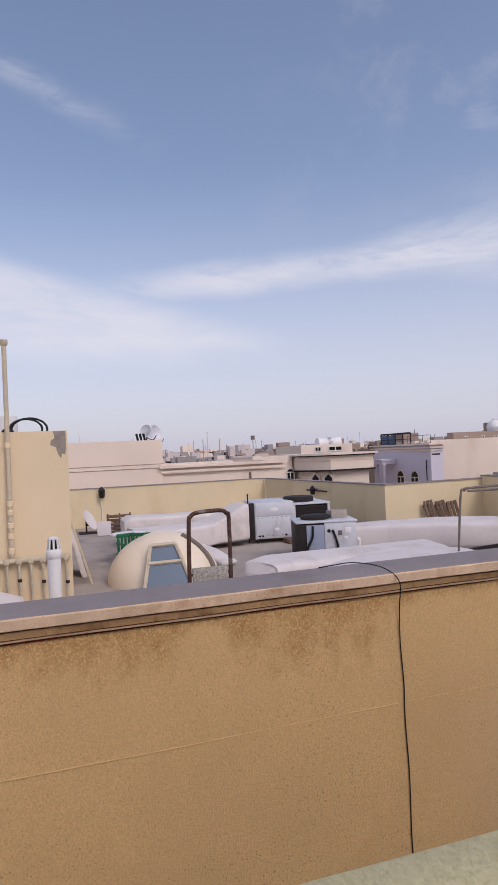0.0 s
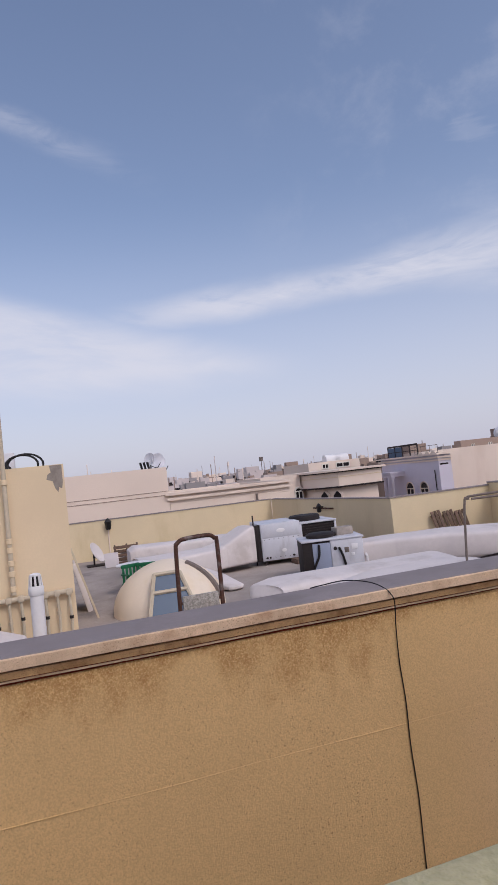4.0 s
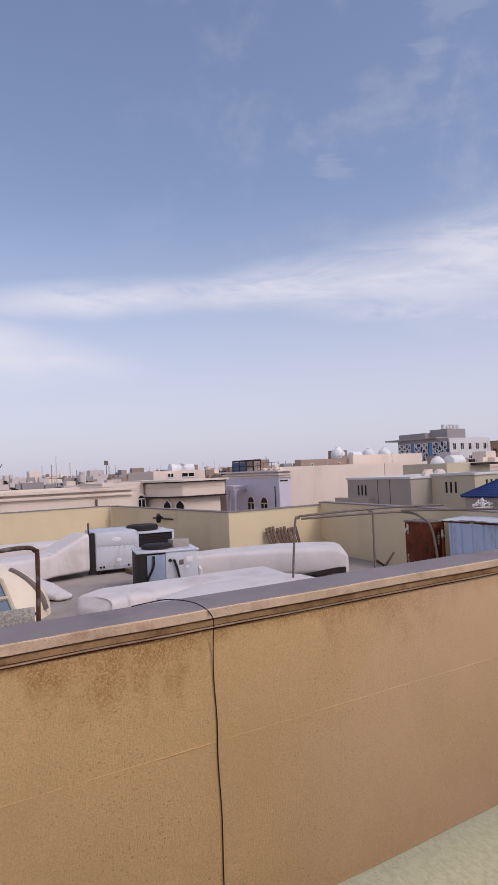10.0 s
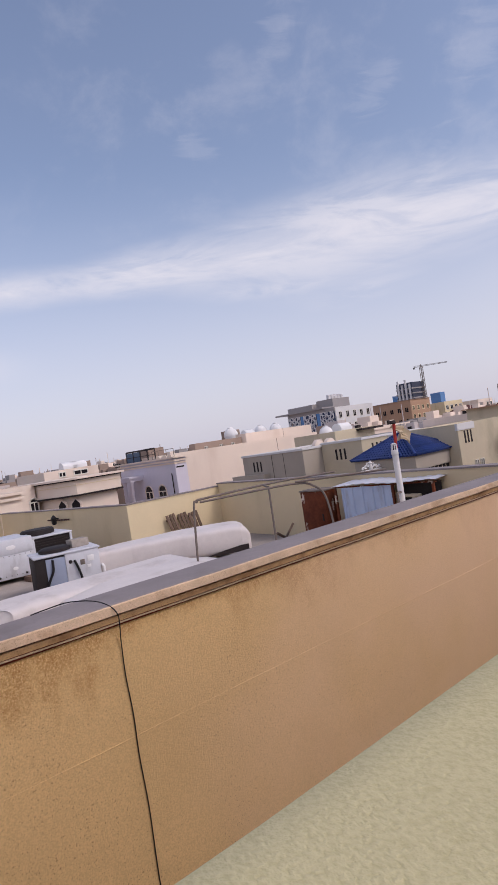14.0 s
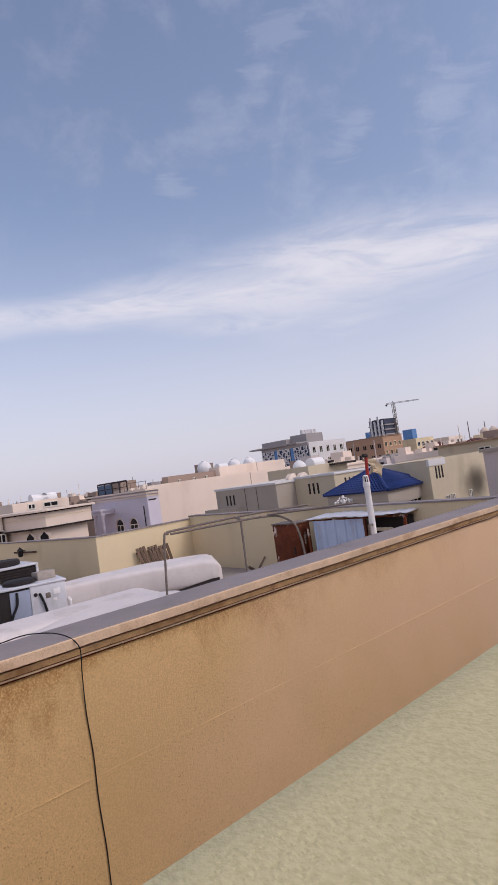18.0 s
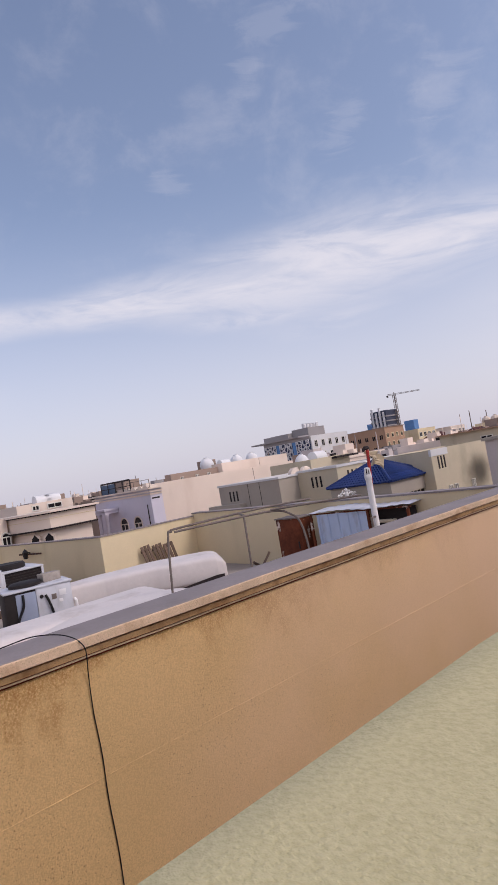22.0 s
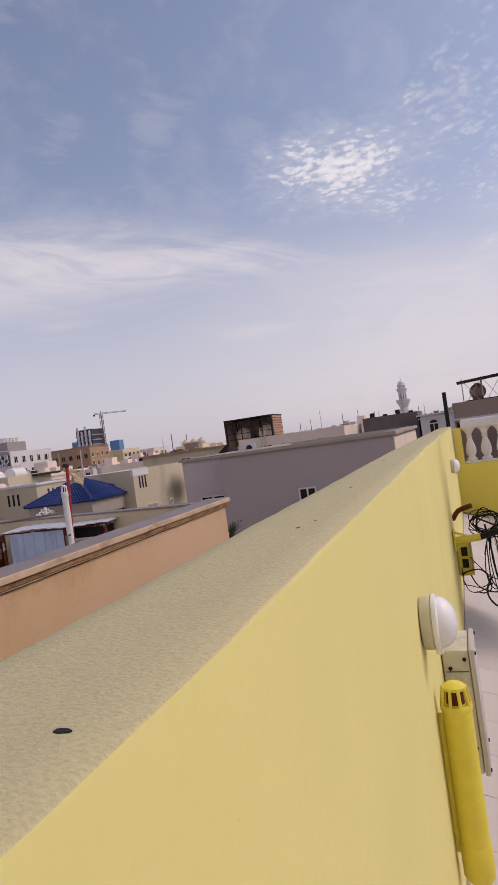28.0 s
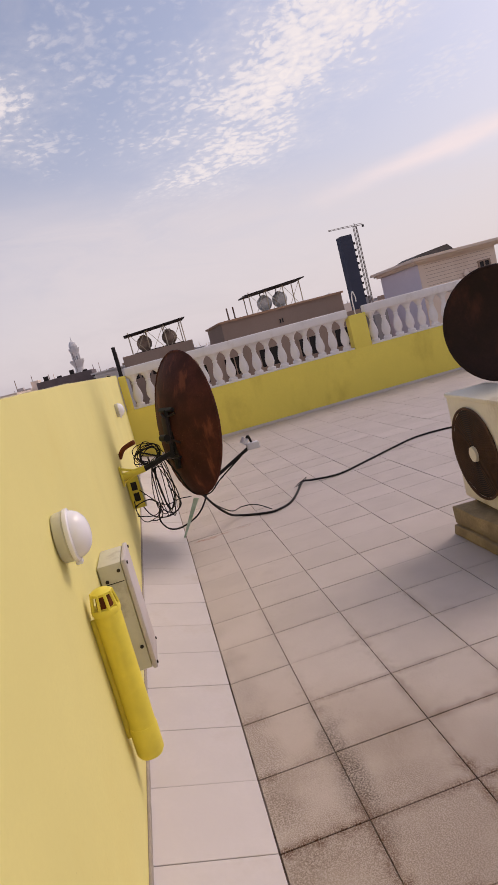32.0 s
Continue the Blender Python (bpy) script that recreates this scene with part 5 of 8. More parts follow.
    for i in range(10):
        x = -1.86 + 0.195 * i
        bm = B()
        box(bm, x - 0.05, -0.15, 0.765, x + 0.05, -0.04, 0.875, 0.02)
        part("tee", bm, M_PIPEB, hd)
        bm = B()
        cyl(bm, (x + 0.008, -0.09, 0.36 + 0.05 * (i % 3)), (x + 0.008, -0.09, 0.41 + 0.05 * (i % 3)), 0.034, n=10)
        part("valve", bm, M_DARK if i % 2 else M_PIPEB, hd)
    return t


stair_house()
TR = RZ + 2.86


def water_tank(name, x, y, z, r, material, label, group):
    t = thing(name, x, y, z, label, "water tank", group)
    bm = B()
    pr = [(r * 0.5, 0.0), (r * 0.54, 0.06 * r)]
    pr += [(r * math.cos(a), r * 0.98 + r * math.sin(a)) for a in [radians(d) for d in range(-54, 68, 8)]]
    pr += [(r * 0.36, 1.93 * r), (r * 0.35, 2.02 * r), (r * 0.28, 2.06 * r), (r * 0.03, 2.09 * r)]
    lathe(bm, pr, 28)
    part("shell", bm, material, t)
    bm = B()
    lathe(bm, [(r * 0.985, r * 0.95), (r * 1.03, r * 0.955), (r * 1.03, r * 0.99), (r * 0.985, r)], 32)
    part("flange", bm, material, t)
    bm = B()
    lathe(bm, [(r * 0.36, 1.99 * r), (r * 0.385, 2.0 * r), (r * 0.385, 2.03 * r), (r * 0.355, 2.04 * r)], 20)
    part("lid_ring", bm, material, t)
    return t


tk = water_tank("water_tank", -1.8, 13.0, TR, 0.708, M_TANK, "round beige fibreglass water tank on the stair house roof", "water tanks")
for k in range(8):
    a = k * math.pi / 4 + 0.35
    bm = B()
    tube(bm, [(0.70 * math.cos(a) * math.cos(e), 0.70 * math.sin(a) * math.cos(e), 0.694 + 0.70 * math.sin(e)) for e in [radians(d) for d in range(4, 67, 8)]], 0.018, 6)
    part("rib", bm, M_TANK, tk)
t = thing("tank_pipes", -1.9, 12.1, TR + 0.17, "beige water supply pipes beside the tank", "pipe")
for pts in ([(-1.6, 0, 1.16), (-0.5, 0, 1.2), (-0.1, 0.35, 1.28), (0.1, 0.9, 1.33)], [(-1.6, 0.05, 1.0), (0.12, 0.05, 1.0)], [(0.0, 0.0, -0.17), (0.0, 0.0, 1.1)], [(-0.72, 0.0, -0.17), (-0.72, 0.0, 1.0)]):
    bm = B()
    tube(bm, pts, 0.026, 8)
    part("pipe", bm, M_PIPEB, t)
for x in (0.1, -0.55):
    bm = B()
    box(bm, x - 0.05, -0.03, 1.02, x + 0.05, 0.07, 1.08, 0.01)
    part("valve", bm, M_DARK, t)
t = thing("small_condenser", -1.0, 13.0, TR, "small grey condenser behind the vent stack", "air conditioner")
bm = B()
box(bm, -0.05, 0, 0.0, 0.42, 0.3, 0.56, 0.01)
part("casing", bm, M_UNIT, t)
bm = B()
cyl(bm, (0.24, -0.008, 0.2), (0.24, 0.0, 0.2), 0.13, n=20)
part("fan_guard", bm, M_DARK, t)
for k in range(2):
    bm = B()
    r = 0.25 + 0.025 * k
    tube(bm, [(-0.40 + 0.06 * k + r * 1.1 * math.cos(a), 11.62 + 0.06 * k + 0.1 * math.sin(a), TR + 0.22 + r * 0.75 * math.sin(a)) for a in [2 * math.pi * i / 24 for i in range(25)]], 0.02, 6)
    whole("hose_loop", bm, M_BLACK, "black hose coil leaning on the roof edge", "hose", "hose coils")
bm = B()
box(bm, -4.2, 15.0, TR, -3.0, 16.2, TR + 0.55, 0.01)
whole("rooftop_box", bm, M_TOWER, "small beige service box on the stair house roof", "box")


# foam-covered air ducts
def duct(stations, name, label, lump=0.008, seed=1.0, n=32, p=3.2):
    """Round-cornered duct through stations (x, y, z, half width, half height)."""
    bm = B()
    S = [Vector(s) for s in [(*q,) for q in stations]]
    fine = []
    for i in range(len(S) - 1):
        for k in range(7):
            f = k / 7
            f = f * f * (3 - 2 * f) * 0.5 + f * 0.5
            fine.append([S[i][j] * (1 - f) + S[i + 1][j] * f for j in range(5)])
    fine.append(list(S[-1]))
    rings = []
    for i, (x, y, z, w, h) in enumerate(fine):
        a, b = fine[max(i - 1, 0)], fine[min(i + 1, len(fine) - 1)]
        d = Vector((b[0] - a[0], b[1] - a[1], 0)).normalized()
        s = Vector((-d.y, d.x, 0))
        ring = []
        for k in range(n):
            t = 2 * math.pi * k / n
            c, sn = math.cos(t), math.sin(t)
            u, v = math.copysign(abs(c) ** (2 / p), c) * w, math.copysign(abs(sn) ** (2 / p), sn) * h
            q = Vector((x, y, z)) + s * u + Vector((0, 0, v))
            q += Vector((noise.noise(q * 1.3 + Vector((seed, 0, 0))), noise.noise(q * 1.3 + Vector((0, seed, 4))), noise.noise(q * 1.1 + Vector((3, 0, seed))))) * lump
            ring.append(bm.verts.new(q))
        rings.append(ring)
    for a, b in zip(rings, rings[1:]):
        for k in range(n):
            bm.faces.new((a[k], a[(k + 1) % n], b[(k + 1) % n], b[k]))
    for ring, nxt in ((rings[0], rings[1]), (rings[-1], rings[-2])):
        c = sum((v.co for v in ring), Vector()) / n
        d = c - sum((v.co for v in nxt), Vector()) / n
        loop = ring
        for f, g in ((0.72, 0.5), (0.35, 0.8)):
            inner = [bm.verts.new(c + (v.co - c) * f + d * g) for v in ring]
            for k in range(n):
                bm.faces.new((loop[k], loop[(k + 1) % n], inner[(k + 1) % n], inner[k]))
            loop = inner
        bm.faces.new(loop)
    bmesh.ops.recalc_face_normals(bm, faces=bm.faces)
    return whole(name, bm, M_FOAM, label, "duct", "foam-covered ducts")


DL = "white foam-insulated air duct lying on the roof"
duct([(3.42, 10.6, -0.22, 0.3, 0.12), (3.55, 10.65, -0.14, 0.5, 0.22), (3.95, 10.75, -0.13, 0.62, 0.25), (5.4, 10.75, -0.13, 0.62, 0.25), (7.2, 10.6, -0.12, 0.62, 0.26), (7.6, 10.5, -0.2, 0.45, 0.18)], "air_duct", DL, seed=2, p=5.0)
duct([(4.2, 9.45, -0.25, 0.25, 0.12), (4.4, 9.45, -0.15, 0.5, 0.22), (5.2, 9.5, -0.11, 0.66, 0.27), (6.8, 9.55, -0.11, 0.66, 0.28), (7.35, 9.5, -0.14, 0.6, 0.24), (7.55, 9.5, -0.25, 0.4, 0.12)], "air_duct", DL, seed=3, p=5.0)
raised = duct([(6.55, 13.0, 0.02, 0.45, 0.27), (7.4, 12.7, 0.03, 0.55, 0.29), (8.4, 12.1, 0.07, 0.66, 0.29), (9.0, 11.67, 0.08, 0.74, 0.29), (9.36, 11.42, 0.06, 0.74, 0.31), (9.52, 11.31, 0.0, 0.74, 0.35), (9.62, 11.24, -0.05, 0.71, 0.34), (9.68, 11.2, -0.1, 0.66, 0.28)], "air_duct",
     "white foam-insulated air duct on feet, bent down at its end", seed=5, p=7.0)
# solid wedge in a dark colour, for the shadowed hollow under the duct end
bm = B()
vs = [bm.verts.new((x + o[0], y + o[1], z)) for o in ((0.0, 0.0), (0.03, 0.05)) for x, y, z in ((8.3, 11.14, -0.2), (9.2, 10.62, -0.2), (9.2, 10.62, -0.06), (9.05, 10.71, -0.06))]
for f in ((0, 1, 2, 3), (7, 6, 5, 4), (0, 4, 5, 1), (1, 5, 6, 2), (2, 6, 7, 3), (3, 7, 4, 0)):
    bm.faces.new([vs[k] for k in f])
bmesh.ops.recalc_face_normals(bm, faces=bm.faces)
part("mouth", bm, M_STEEL, raised, "solid dark wedge painting the shaded slot low in the duct side")
for x, y in ((7.2, 12.75), (8.4, 12.1)):
    bm = B()
    box(bm, x - 0.06, y - 0.3, RZ, x + 0.06, y + 0.3, -0.2, 0.01)
    whole("duct_foot", bm, M_BLOCK, "rough block carrying the raised duct", "block", "duct feet")
duct([(1.95, 17.7, 0.0, 0.45, 0.34), (2.1, 17.7, 0.04, 0.5, 0.40), (3.2, 17.7, 0.03, 0.5, 0.39), (5.2, 17.7, 0.02, 0.5, 0.38)], "air_duct", DL, seed=8, p=9.0)
duct([(1.8, 15.6, -0.1, 0.55, 0.26), (1.95, 15.6, -0.04, 0.64, 0.33), (3.0, 15.75, -0.04, 0.64, 0.32), (3.9, 16.05, 0.0, 0.55, 0.28), (4.1, 16.1, 0.03, 0.52, 0.3), (4.9, 16.2, 0.23, 0.5, 0.48), (5.04, 16.2, 0.23, 0.5, 0.48)], "air_duct",
     "white foam-insulated duct flaring up to the packaged unit", seed=9, p=9.0)
duct([(3.3, 14.6, -0.2, 0.2, 0.18), (3.45, 14.0, -0.25, 0.3, 0.14), (3.7, 13.2, -0.33, 0.2, 0.06)], "air_duct", "white foam tongue of the duct running out on the roof", seed=10)
duct([(-5.5, 9.9, -0.14, 1.05, 0.25), (-2.5, 9.9, -0.13, 1.05, 0.26), (-0.9, 9.9, -0.14, 1.0, 0.25), (-0.55, 9.9, -0.2, 0.85, 0.19), (-0.42, 9.9, -0.28, 0.6, 0.1)], "air_duct", DL, seed=11)


def packaged_unit():
    t = thing("packaged_ac", 5.27, 15.9, RZ, "large light-grey packaged rooftop air conditioner on feet", "air conditioner", "rooftop units", -7.0)
    bm = B()
    box(bm, 0, 0, 0.12, 1.10, 1.5, 1.10, 0.015)
    part("casing", bm, M_UNIT, t)
    bm = B()
    box(bm, 0.03, -0.012, 0.73, 1.07, 0.0, 1.06, 0.004)
    part("upper_panel", bm, M_UNIT, t)
    bm = B()
    box(bm, 0.03, -0.012, 0.17, 1.07, 0.0, 0.715, 0.004)
    pn = part("lower_panel", bm, M_UNIT, t)
    for i in range(8):
        for z in (0.2, 0.69):
            bm = B()
            cyl(bm, (0.08 + i * 0.134, -0.018, z), (0.08 + i * 0.134, -0.012, z), 0.012, n=6)
            part("rivet", bm, M_DARK, pn)
    bm = B()
    lathe(bm, [(0.1, 0), (0.1, 0.008), (0.09, 0.01)], 20, sx=1.2, sy=0.55)
    bm.transform(Matrix.Translation((0.55, -0.012, 0.9)) @ Matrix.Rotation(radians(90), 4, "X"))
    part("badge", bm, M_WTANK, t, "white oval badge")
    bm = B()
    lathe(bm, [(0.055, 0), (0.055, 0.008), (0.05, 0.01)], 16, sx=1.2, sy=0.8)
    bm.transform(Matrix.Translation((0.6, -0.012, 0.36)) @ Matrix.Rotation(radians(90), 4, "X"))
    part("badge", bm, M_WTANK, t)
    for x in (0.12, 0.2, 0.85):
        bm = B()
        cyl(bm, (x, -0.02, 0.2), (x, -0.012, 0.2), 0.03, n=10)
        part("port", bm, M_DARK, t)
    bm = B()
    box(bm, 1.10, 0.08, 0.15, 2.15, 1.45, 0.98, 0.012)
    cs = part("condenser_section", bm, M_DARK, t, "dark finned condenser end")
    for i in range(11):
        bm = B()
        z = 0.22 + 0.066 * i
        box(bm, 1.13, 0.055, z, 2.10, 0.085, z + 0.03)
        part("slat", bm, M_STEEL, cs)
    for x in (1.102, 2.09):
        bm = B()
        box(bm, x, 0.04, 0.15, x + 0.06, 0.09, 1.0, 0.005)
        part("corner_post", bm, M_UNIT, cs)
    bm = B()
    box(bm, 1.10, 0.03, 0.975, 2.16, 1.46, 1.02, 0.01)
    part("top_plate", bm, M_UNIT, t)
    bm = B()
    lathe(bm, [(0.40, 1.02), (0.44, 1.03), (0.44, 1.13), (0.40, 1.17), (0.1, 1.19)], 28, at=(1.45, 0.75, 0))
    part("fan_guard", bm, M_DARK, t, "round dark fan guard")
    for x, y in ((0.1, 0.1), (1.0, 0.1), (2.0, 0.15), (0.1, 1.3), (2.0, 1.3)):
        bm = B()
        box(bm, x - 0.03, y - 0.03, 0, x + 0.03, y + 0.03, 0.14)
        part("leg", bm, M_STEEL, t)
    bm = B()
    cyl(bm, (-0.12, 0.3, 0.0), (-0.12, 0.3, 1.35), 0.02)
    part("mast", bm, M_STEEL, t)
    # dark strip that stands in for the shaded gap between duct and casing
    bm = B()
    box(bm, -0.14, 0.02, 0.12, -0.01, 0.10, 1.1, 0.01)
    part("dark_flange", bm, M_DARK, t)
    return t


packaged_unit()
t = thing("pallet_stack", 6.0, 15.3, RZ, "low weathered pallet under the packaged unit", "pallet")
for i in range(4):
    bm = B()
    box(bm, 0.0, 0.0 + 0.12 * i, 0.10, 0.75, 0.09 + 0.12 * i, 0.13, 0.004)
    part("board", bm, M_WOOD, t)
for x in (0.0, 0.33, 0.66):
    bm = B()
    box(bm, x, 0.0, 0.0, x + 0.08, 0.46, 0.098, 0.004)
    part("bearer", bm, M_WOOD, t)


def second_unit():
    t = thing("packaged_ac", 5.16, 12.75, RZ, "grey condensing unit with an open dark side panel", "air conditioner", "rooftop units", -15.0)
    bm = B()
    box(bm, 0, 0.02, 0.06, 0.62, 0.95, 0.84, 0.01)
    part("coil_side", bm, M_DARK, t, "dark open coil side")
    bm = B()
    box(bm, 0.22, -0.004, 0.06, 0.615, 0.02, 0.80, 0.006)
    part("blue_panel", bm, M_UNITB, t, "blue-grey inner panel")
    bm = B()
    box(bm, 0.622, 0.0, 0.06, 1.34, 0.95, 0.84, 0.012)
    part("casing", bm, M_UNIT, t)
    bm = B()
    box(bm, -0.02, -0.02, 0.842, 1.37, 0.97, 0.885, 0.012)
    part("top_plate", bm, M_UNIT, t)
    bm = B()
    lathe(bm, [(0.30, 0.0), (0.34, 0.01), (0.34, 0.07), (0.28, 0.10), (0.06, 0.11)], 24, at=(0.5, 0.5, 0.885))
    part("fan_guard", bm, M_DARK, t)
    for a, b, m in (((0.92, 0.55), (1.02, 0.66), M_GALV), ((1.08, 0.60), (1.22, 0.72), M_WTANK), ((1.06, 0.47), (1.14, 0.53), M_WTANK)):
        bm = B()
        box(bm, a[0], -0.008, a[1], b[0], -0.001, b[1], 0.002)
        part("label_plate", bm, m, t)
    bm = B()
    cyl(bm, (0.72, -0.015, 0.66), (0.72, -0.001, 0.66), 0.04, n=14)
    part("port", bm, M_DARK, t)
    for pts in ([(0.36, -0.02, 0.78), (0.34, -0.06, 0.55), (0.22, -0.06, 0.3), (0.14, -0.05, 0.02)], [(0.8, -0.02, 0.68), (0.86, -0.05, 0.5), (0.92, -0.04, 0.2), (0.9, -0.04, 0.02)]):
        bm = B()
        tube(bm, spline(pts), 0.026, 8)
        part("hose", bm, M_BLACK, t)
    for x in (0.06, 0.66, 1.26):
        bm = B()
        box(bm, x, 0.05, 0, x + 0.06, 0.9, 0.06)
        part("foot", bm, M_STEEL, t)
    bm = B()
    tube(bm, [(1.40, -0.02, 0.02), (1.40, -0.02, 0.42), (1.40, 0.1, 0.45)], 0.03, 8)
    part("drain", bm, M_PVC, t)
    return t


second_unit()
bm = B()
box(bm, 6.1, 12.9, RZ + 0.887, 6.5, 13.2, RZ + 1.06, 0.008)
whole("concrete_block", bm, M_BLOCK, "loose concrete block lying on the condensing unit", "block")
bm = B()
box(bm, 7.6, 14.2, RZ, 8.5, 14.7, RZ + 0.42, 0.01)
whole("grey_board", bm, M_BLOCK, "flat grey slab near the shaded parapet", "slab")


def skylight():
    t = thing("roof_skylight", 2.12, 12.6, RZ, "cream shell-shaped skylight with a blue-tinted trapezoid window", "skylight")
    bm = B()
    n, k = 40, 12
    rings = []
    for j in range(k + 1):
        e = radians(90 * j / k)
        r, z = math.cos(e) ** 1.15, 0.97 * math.sin(e) ** 0.95
        rings.append([bm.verts.new((1.12 * r * math.cos(2 * math.pi * i / n), 1.16 * r * math.sin(2 * math.pi * i / n), z)) for i in range(n)])
    for a, b in zip(rings, rings[1:]):
        for i in range(n):
            bm.faces.new((a[i], a[(i + 1) % n], b[(i + 1) % n], b[i]))
    bmesh.ops.remove_doubles(bm, verts=bm.verts, dist=0.002)
    bmesh.ops.recalc_face_normals(bm, faces=bm.faces)
    part("shell", bm, M_SHELL, t)

    def q(u, v):
        # u across, v up the slanted window
        w = 0.46 - 0.22 * v
        return Vector((-0.16 + u * w, -1.30 + 0.44 * v, 0.03 + 0.77 * v))

    def strip(bm, a, b, r):
        d = Vector((0, -0.05, 0.02))
        pa, pb = q(*a) + d, q(*b) + d
        cyl(bm, pa, pb, r, n=6)

    bm = B()
    for a, b in (((-1, 0), (-1, 1)), ((1, 0), (1, 1)), ((-1, 0), (1, 0)), ((-1, 1), (1, 1)), ((-1, 0.6), (1, 0.6))):
        strip(bm, a, b, 0.04)
    w = part("window", bm, M_PIPEB, t, "beige window frame")
    for v0, v1 in ((0.0, 0.58), (0.62, 1.0)):
        bm = B()
        vs = [bm.verts.new(q(u, v) + Vector((0, -0.045 + o, 0))) for o in (0, 0.2) for u, v in ((-0.96, v0), (0.96, v0), (0.96, v1), (-0.96, v1))]
        for f in ((0, 1, 2, 3), (7, 6, 5, 4), (0, 4, 5, 1), (1, 5, 6, 2), (2, 6, 7, 3), (3, 7, 4, 0)):
            bm.faces.new([vs[i] for i in f])
        bmesh.ops.recalc_face_normals(bm, faces=bm.faces)
        part("pane", bm, M_GLASSB, w, "bluish glass")
    bm = B()
    pts = []
    for d in range(8, 70, 8):
        e = radians(d)
        r, z = math.cos(e) ** 1.15 * 1.01, 0.97 * math.sin(e) ** 0.95
        pts.append((1.12 * r * math.cos(radians(-38)), 1.16 * r * math.sin(radians(-38)), z))
    tube(bm, spline(pts, 3), 0.06, 6)
    part("side_light", bm, M_GALV, t, "grey curved side glazing strip")
    return t


skylight()


def ladder_hoop():
    t = thing("ladder_hoop", 1.1, 5.0, RZ, "rusty bent steel ladder hoop rising behind the coping", "ladder")
    pts = [(-0.17, 0, 0), (-0.165, 0, 1.2), (-0.15, 0, 1.9), (-0.13, 0, 1.985), (-0.07, 0, 2.015), (0.12, 0, 2.02), (0.18, 0, 1.99), (0.2, 0, 1.9), (0.19, 0, 1.0), (0.18, 0, 0)]
    bm = B()
    tube(bm, spline(pts, 5), 0.018, 10)
    part("hoop", bm, M_RUSTPIPE, t)
    bm = B()
    box(bm, -0.135, -0.02, 1.38, 0.165, 0.015, 1.555, 0.006)
    part("plate", bm, M_STONE, t, "grey speckled plate between the legs")
    for z in (0.3, 0.6, 0.9, 1.2, 1.5):
        bm = B()
        cyl(bm, (-0.165, 0, z), (0.19, 0, z), 0.012, n=8)
        part("rung", bm, M_RUSTPIPE, t)
    return t


ladder_hoop()


def stand_pipe(x, y, r, z1, label):
    t = thing("vent_pipe", x, y, RZ, label, "pipe", "white vent pipes")
    h = z1 - RZ
    bm = B()
    cyl(bm, (0, 0, 0), (0, 0, h - 0.12), r, n=20)
    part("pipe", bm, M_PVC, t)
    bm = B()
    lathe(bm, [(r, h - 0.16), (r * 1.15, h - 0.15), (r * 1.15, h - 0.10), (r, h - 0.09)], 20)
    part("collar", bm, M_PVC, t)
    bm = B()
    cyl(bm, (0, 0, h - 0.1), (0, 0, h - 0.02), r * 0.7, r * 0.5, n=14)
    part("core", bm, M_DARK, t)
    for i in range(8):
        a = 2 * math.pi * i / 8
        bm = B()
        cyl(bm, (r * 0.95 * math.cos(a), r * 0.95 * math.sin(a), h - 0.1), (r * 0.75 * math.cos(a), r * 0.75 * math.sin(a), h - 0.015), r * 0.16, n=6)
        part("cap_bar", bm, M_PVC, t)
    bm = B()
    lathe(bm, [(r * 0.8, h - 0.02), (r * 0.78, h - 0.008), (r * 0.3, h)], 16)
    part("cap_top", bm, M_PVC, t)
    return t


stand_pipe(-0.13, 4.7, 0.047, 1.55, "white plastic vent pipe with slotted cap behind the coping")
t = stand_pipe(6.85, 4.66, 0.04, 1.875, "white plastic vent pipe strapped behind the coping")
bm = B()
tube(bm, [(-0.11, -0.02, 0), (-0.11, -0.02, 1.64), (-0.03, -0.02, 1.64)], 0.016, 8)
part("strap_pipe", bm, M_GALV, t)
t = thing("flag_pole", 10.02, 6.88, RZ, "red painted pole with a torn dusty cloth bundle", "pole")
bm = B()
cyl(bm, (-0.07, 0.1, 0), (0.03, 0, 2.5), 0.03, n=10)
part("pole", bm, M_RED, t)
bm = B()
NU, NV = 14, 10
sheet = []
for i in range(NU + 1):
    u = i / NU
    row = []
    for k in range(NV + 1):
        v = k / NV
        row.append(bm.verts.new((0.02 + 0.42 * u, 0.07 * math.sin(9 * u + 4 * v) + 0.05 * noise.noise((u * 4, v * 5, 1)), 2.5 - 0.12 * u - v * (0.12 + 0.22 * u * (1.2 - u) + 0.10 * noise.noise((u * 5, 2, 8)) + 0.12 * abs(math.sin(6 * u))))))
    sheet.append(row)
for a, b in zip(sheet, sheet[1:]):
    for k in range(NV):
        bm.faces.new((a[k], b[k], b[k + 1], a[k + 1]))
ex = bmesh.ops.extrude_face_region(bm, geom=list(bm.faces))
for v in ex["geom"]:
    if isinstance(v, bmesh.types.BMVert):
        v.co.y += 0.012
bmesh.ops.recalc_face_normals(bm, faces=bm.faces)
part("cloth", bm, M_CLOTH, t, "dusty beige torn cloth")
bm = B()
lathe(bm, [(0.05, 2.5), (0.07, 2.52), (0.05, 2.57)], 10, at=(0, 0, 0))
part("finial", bm, M_STEEL, t)


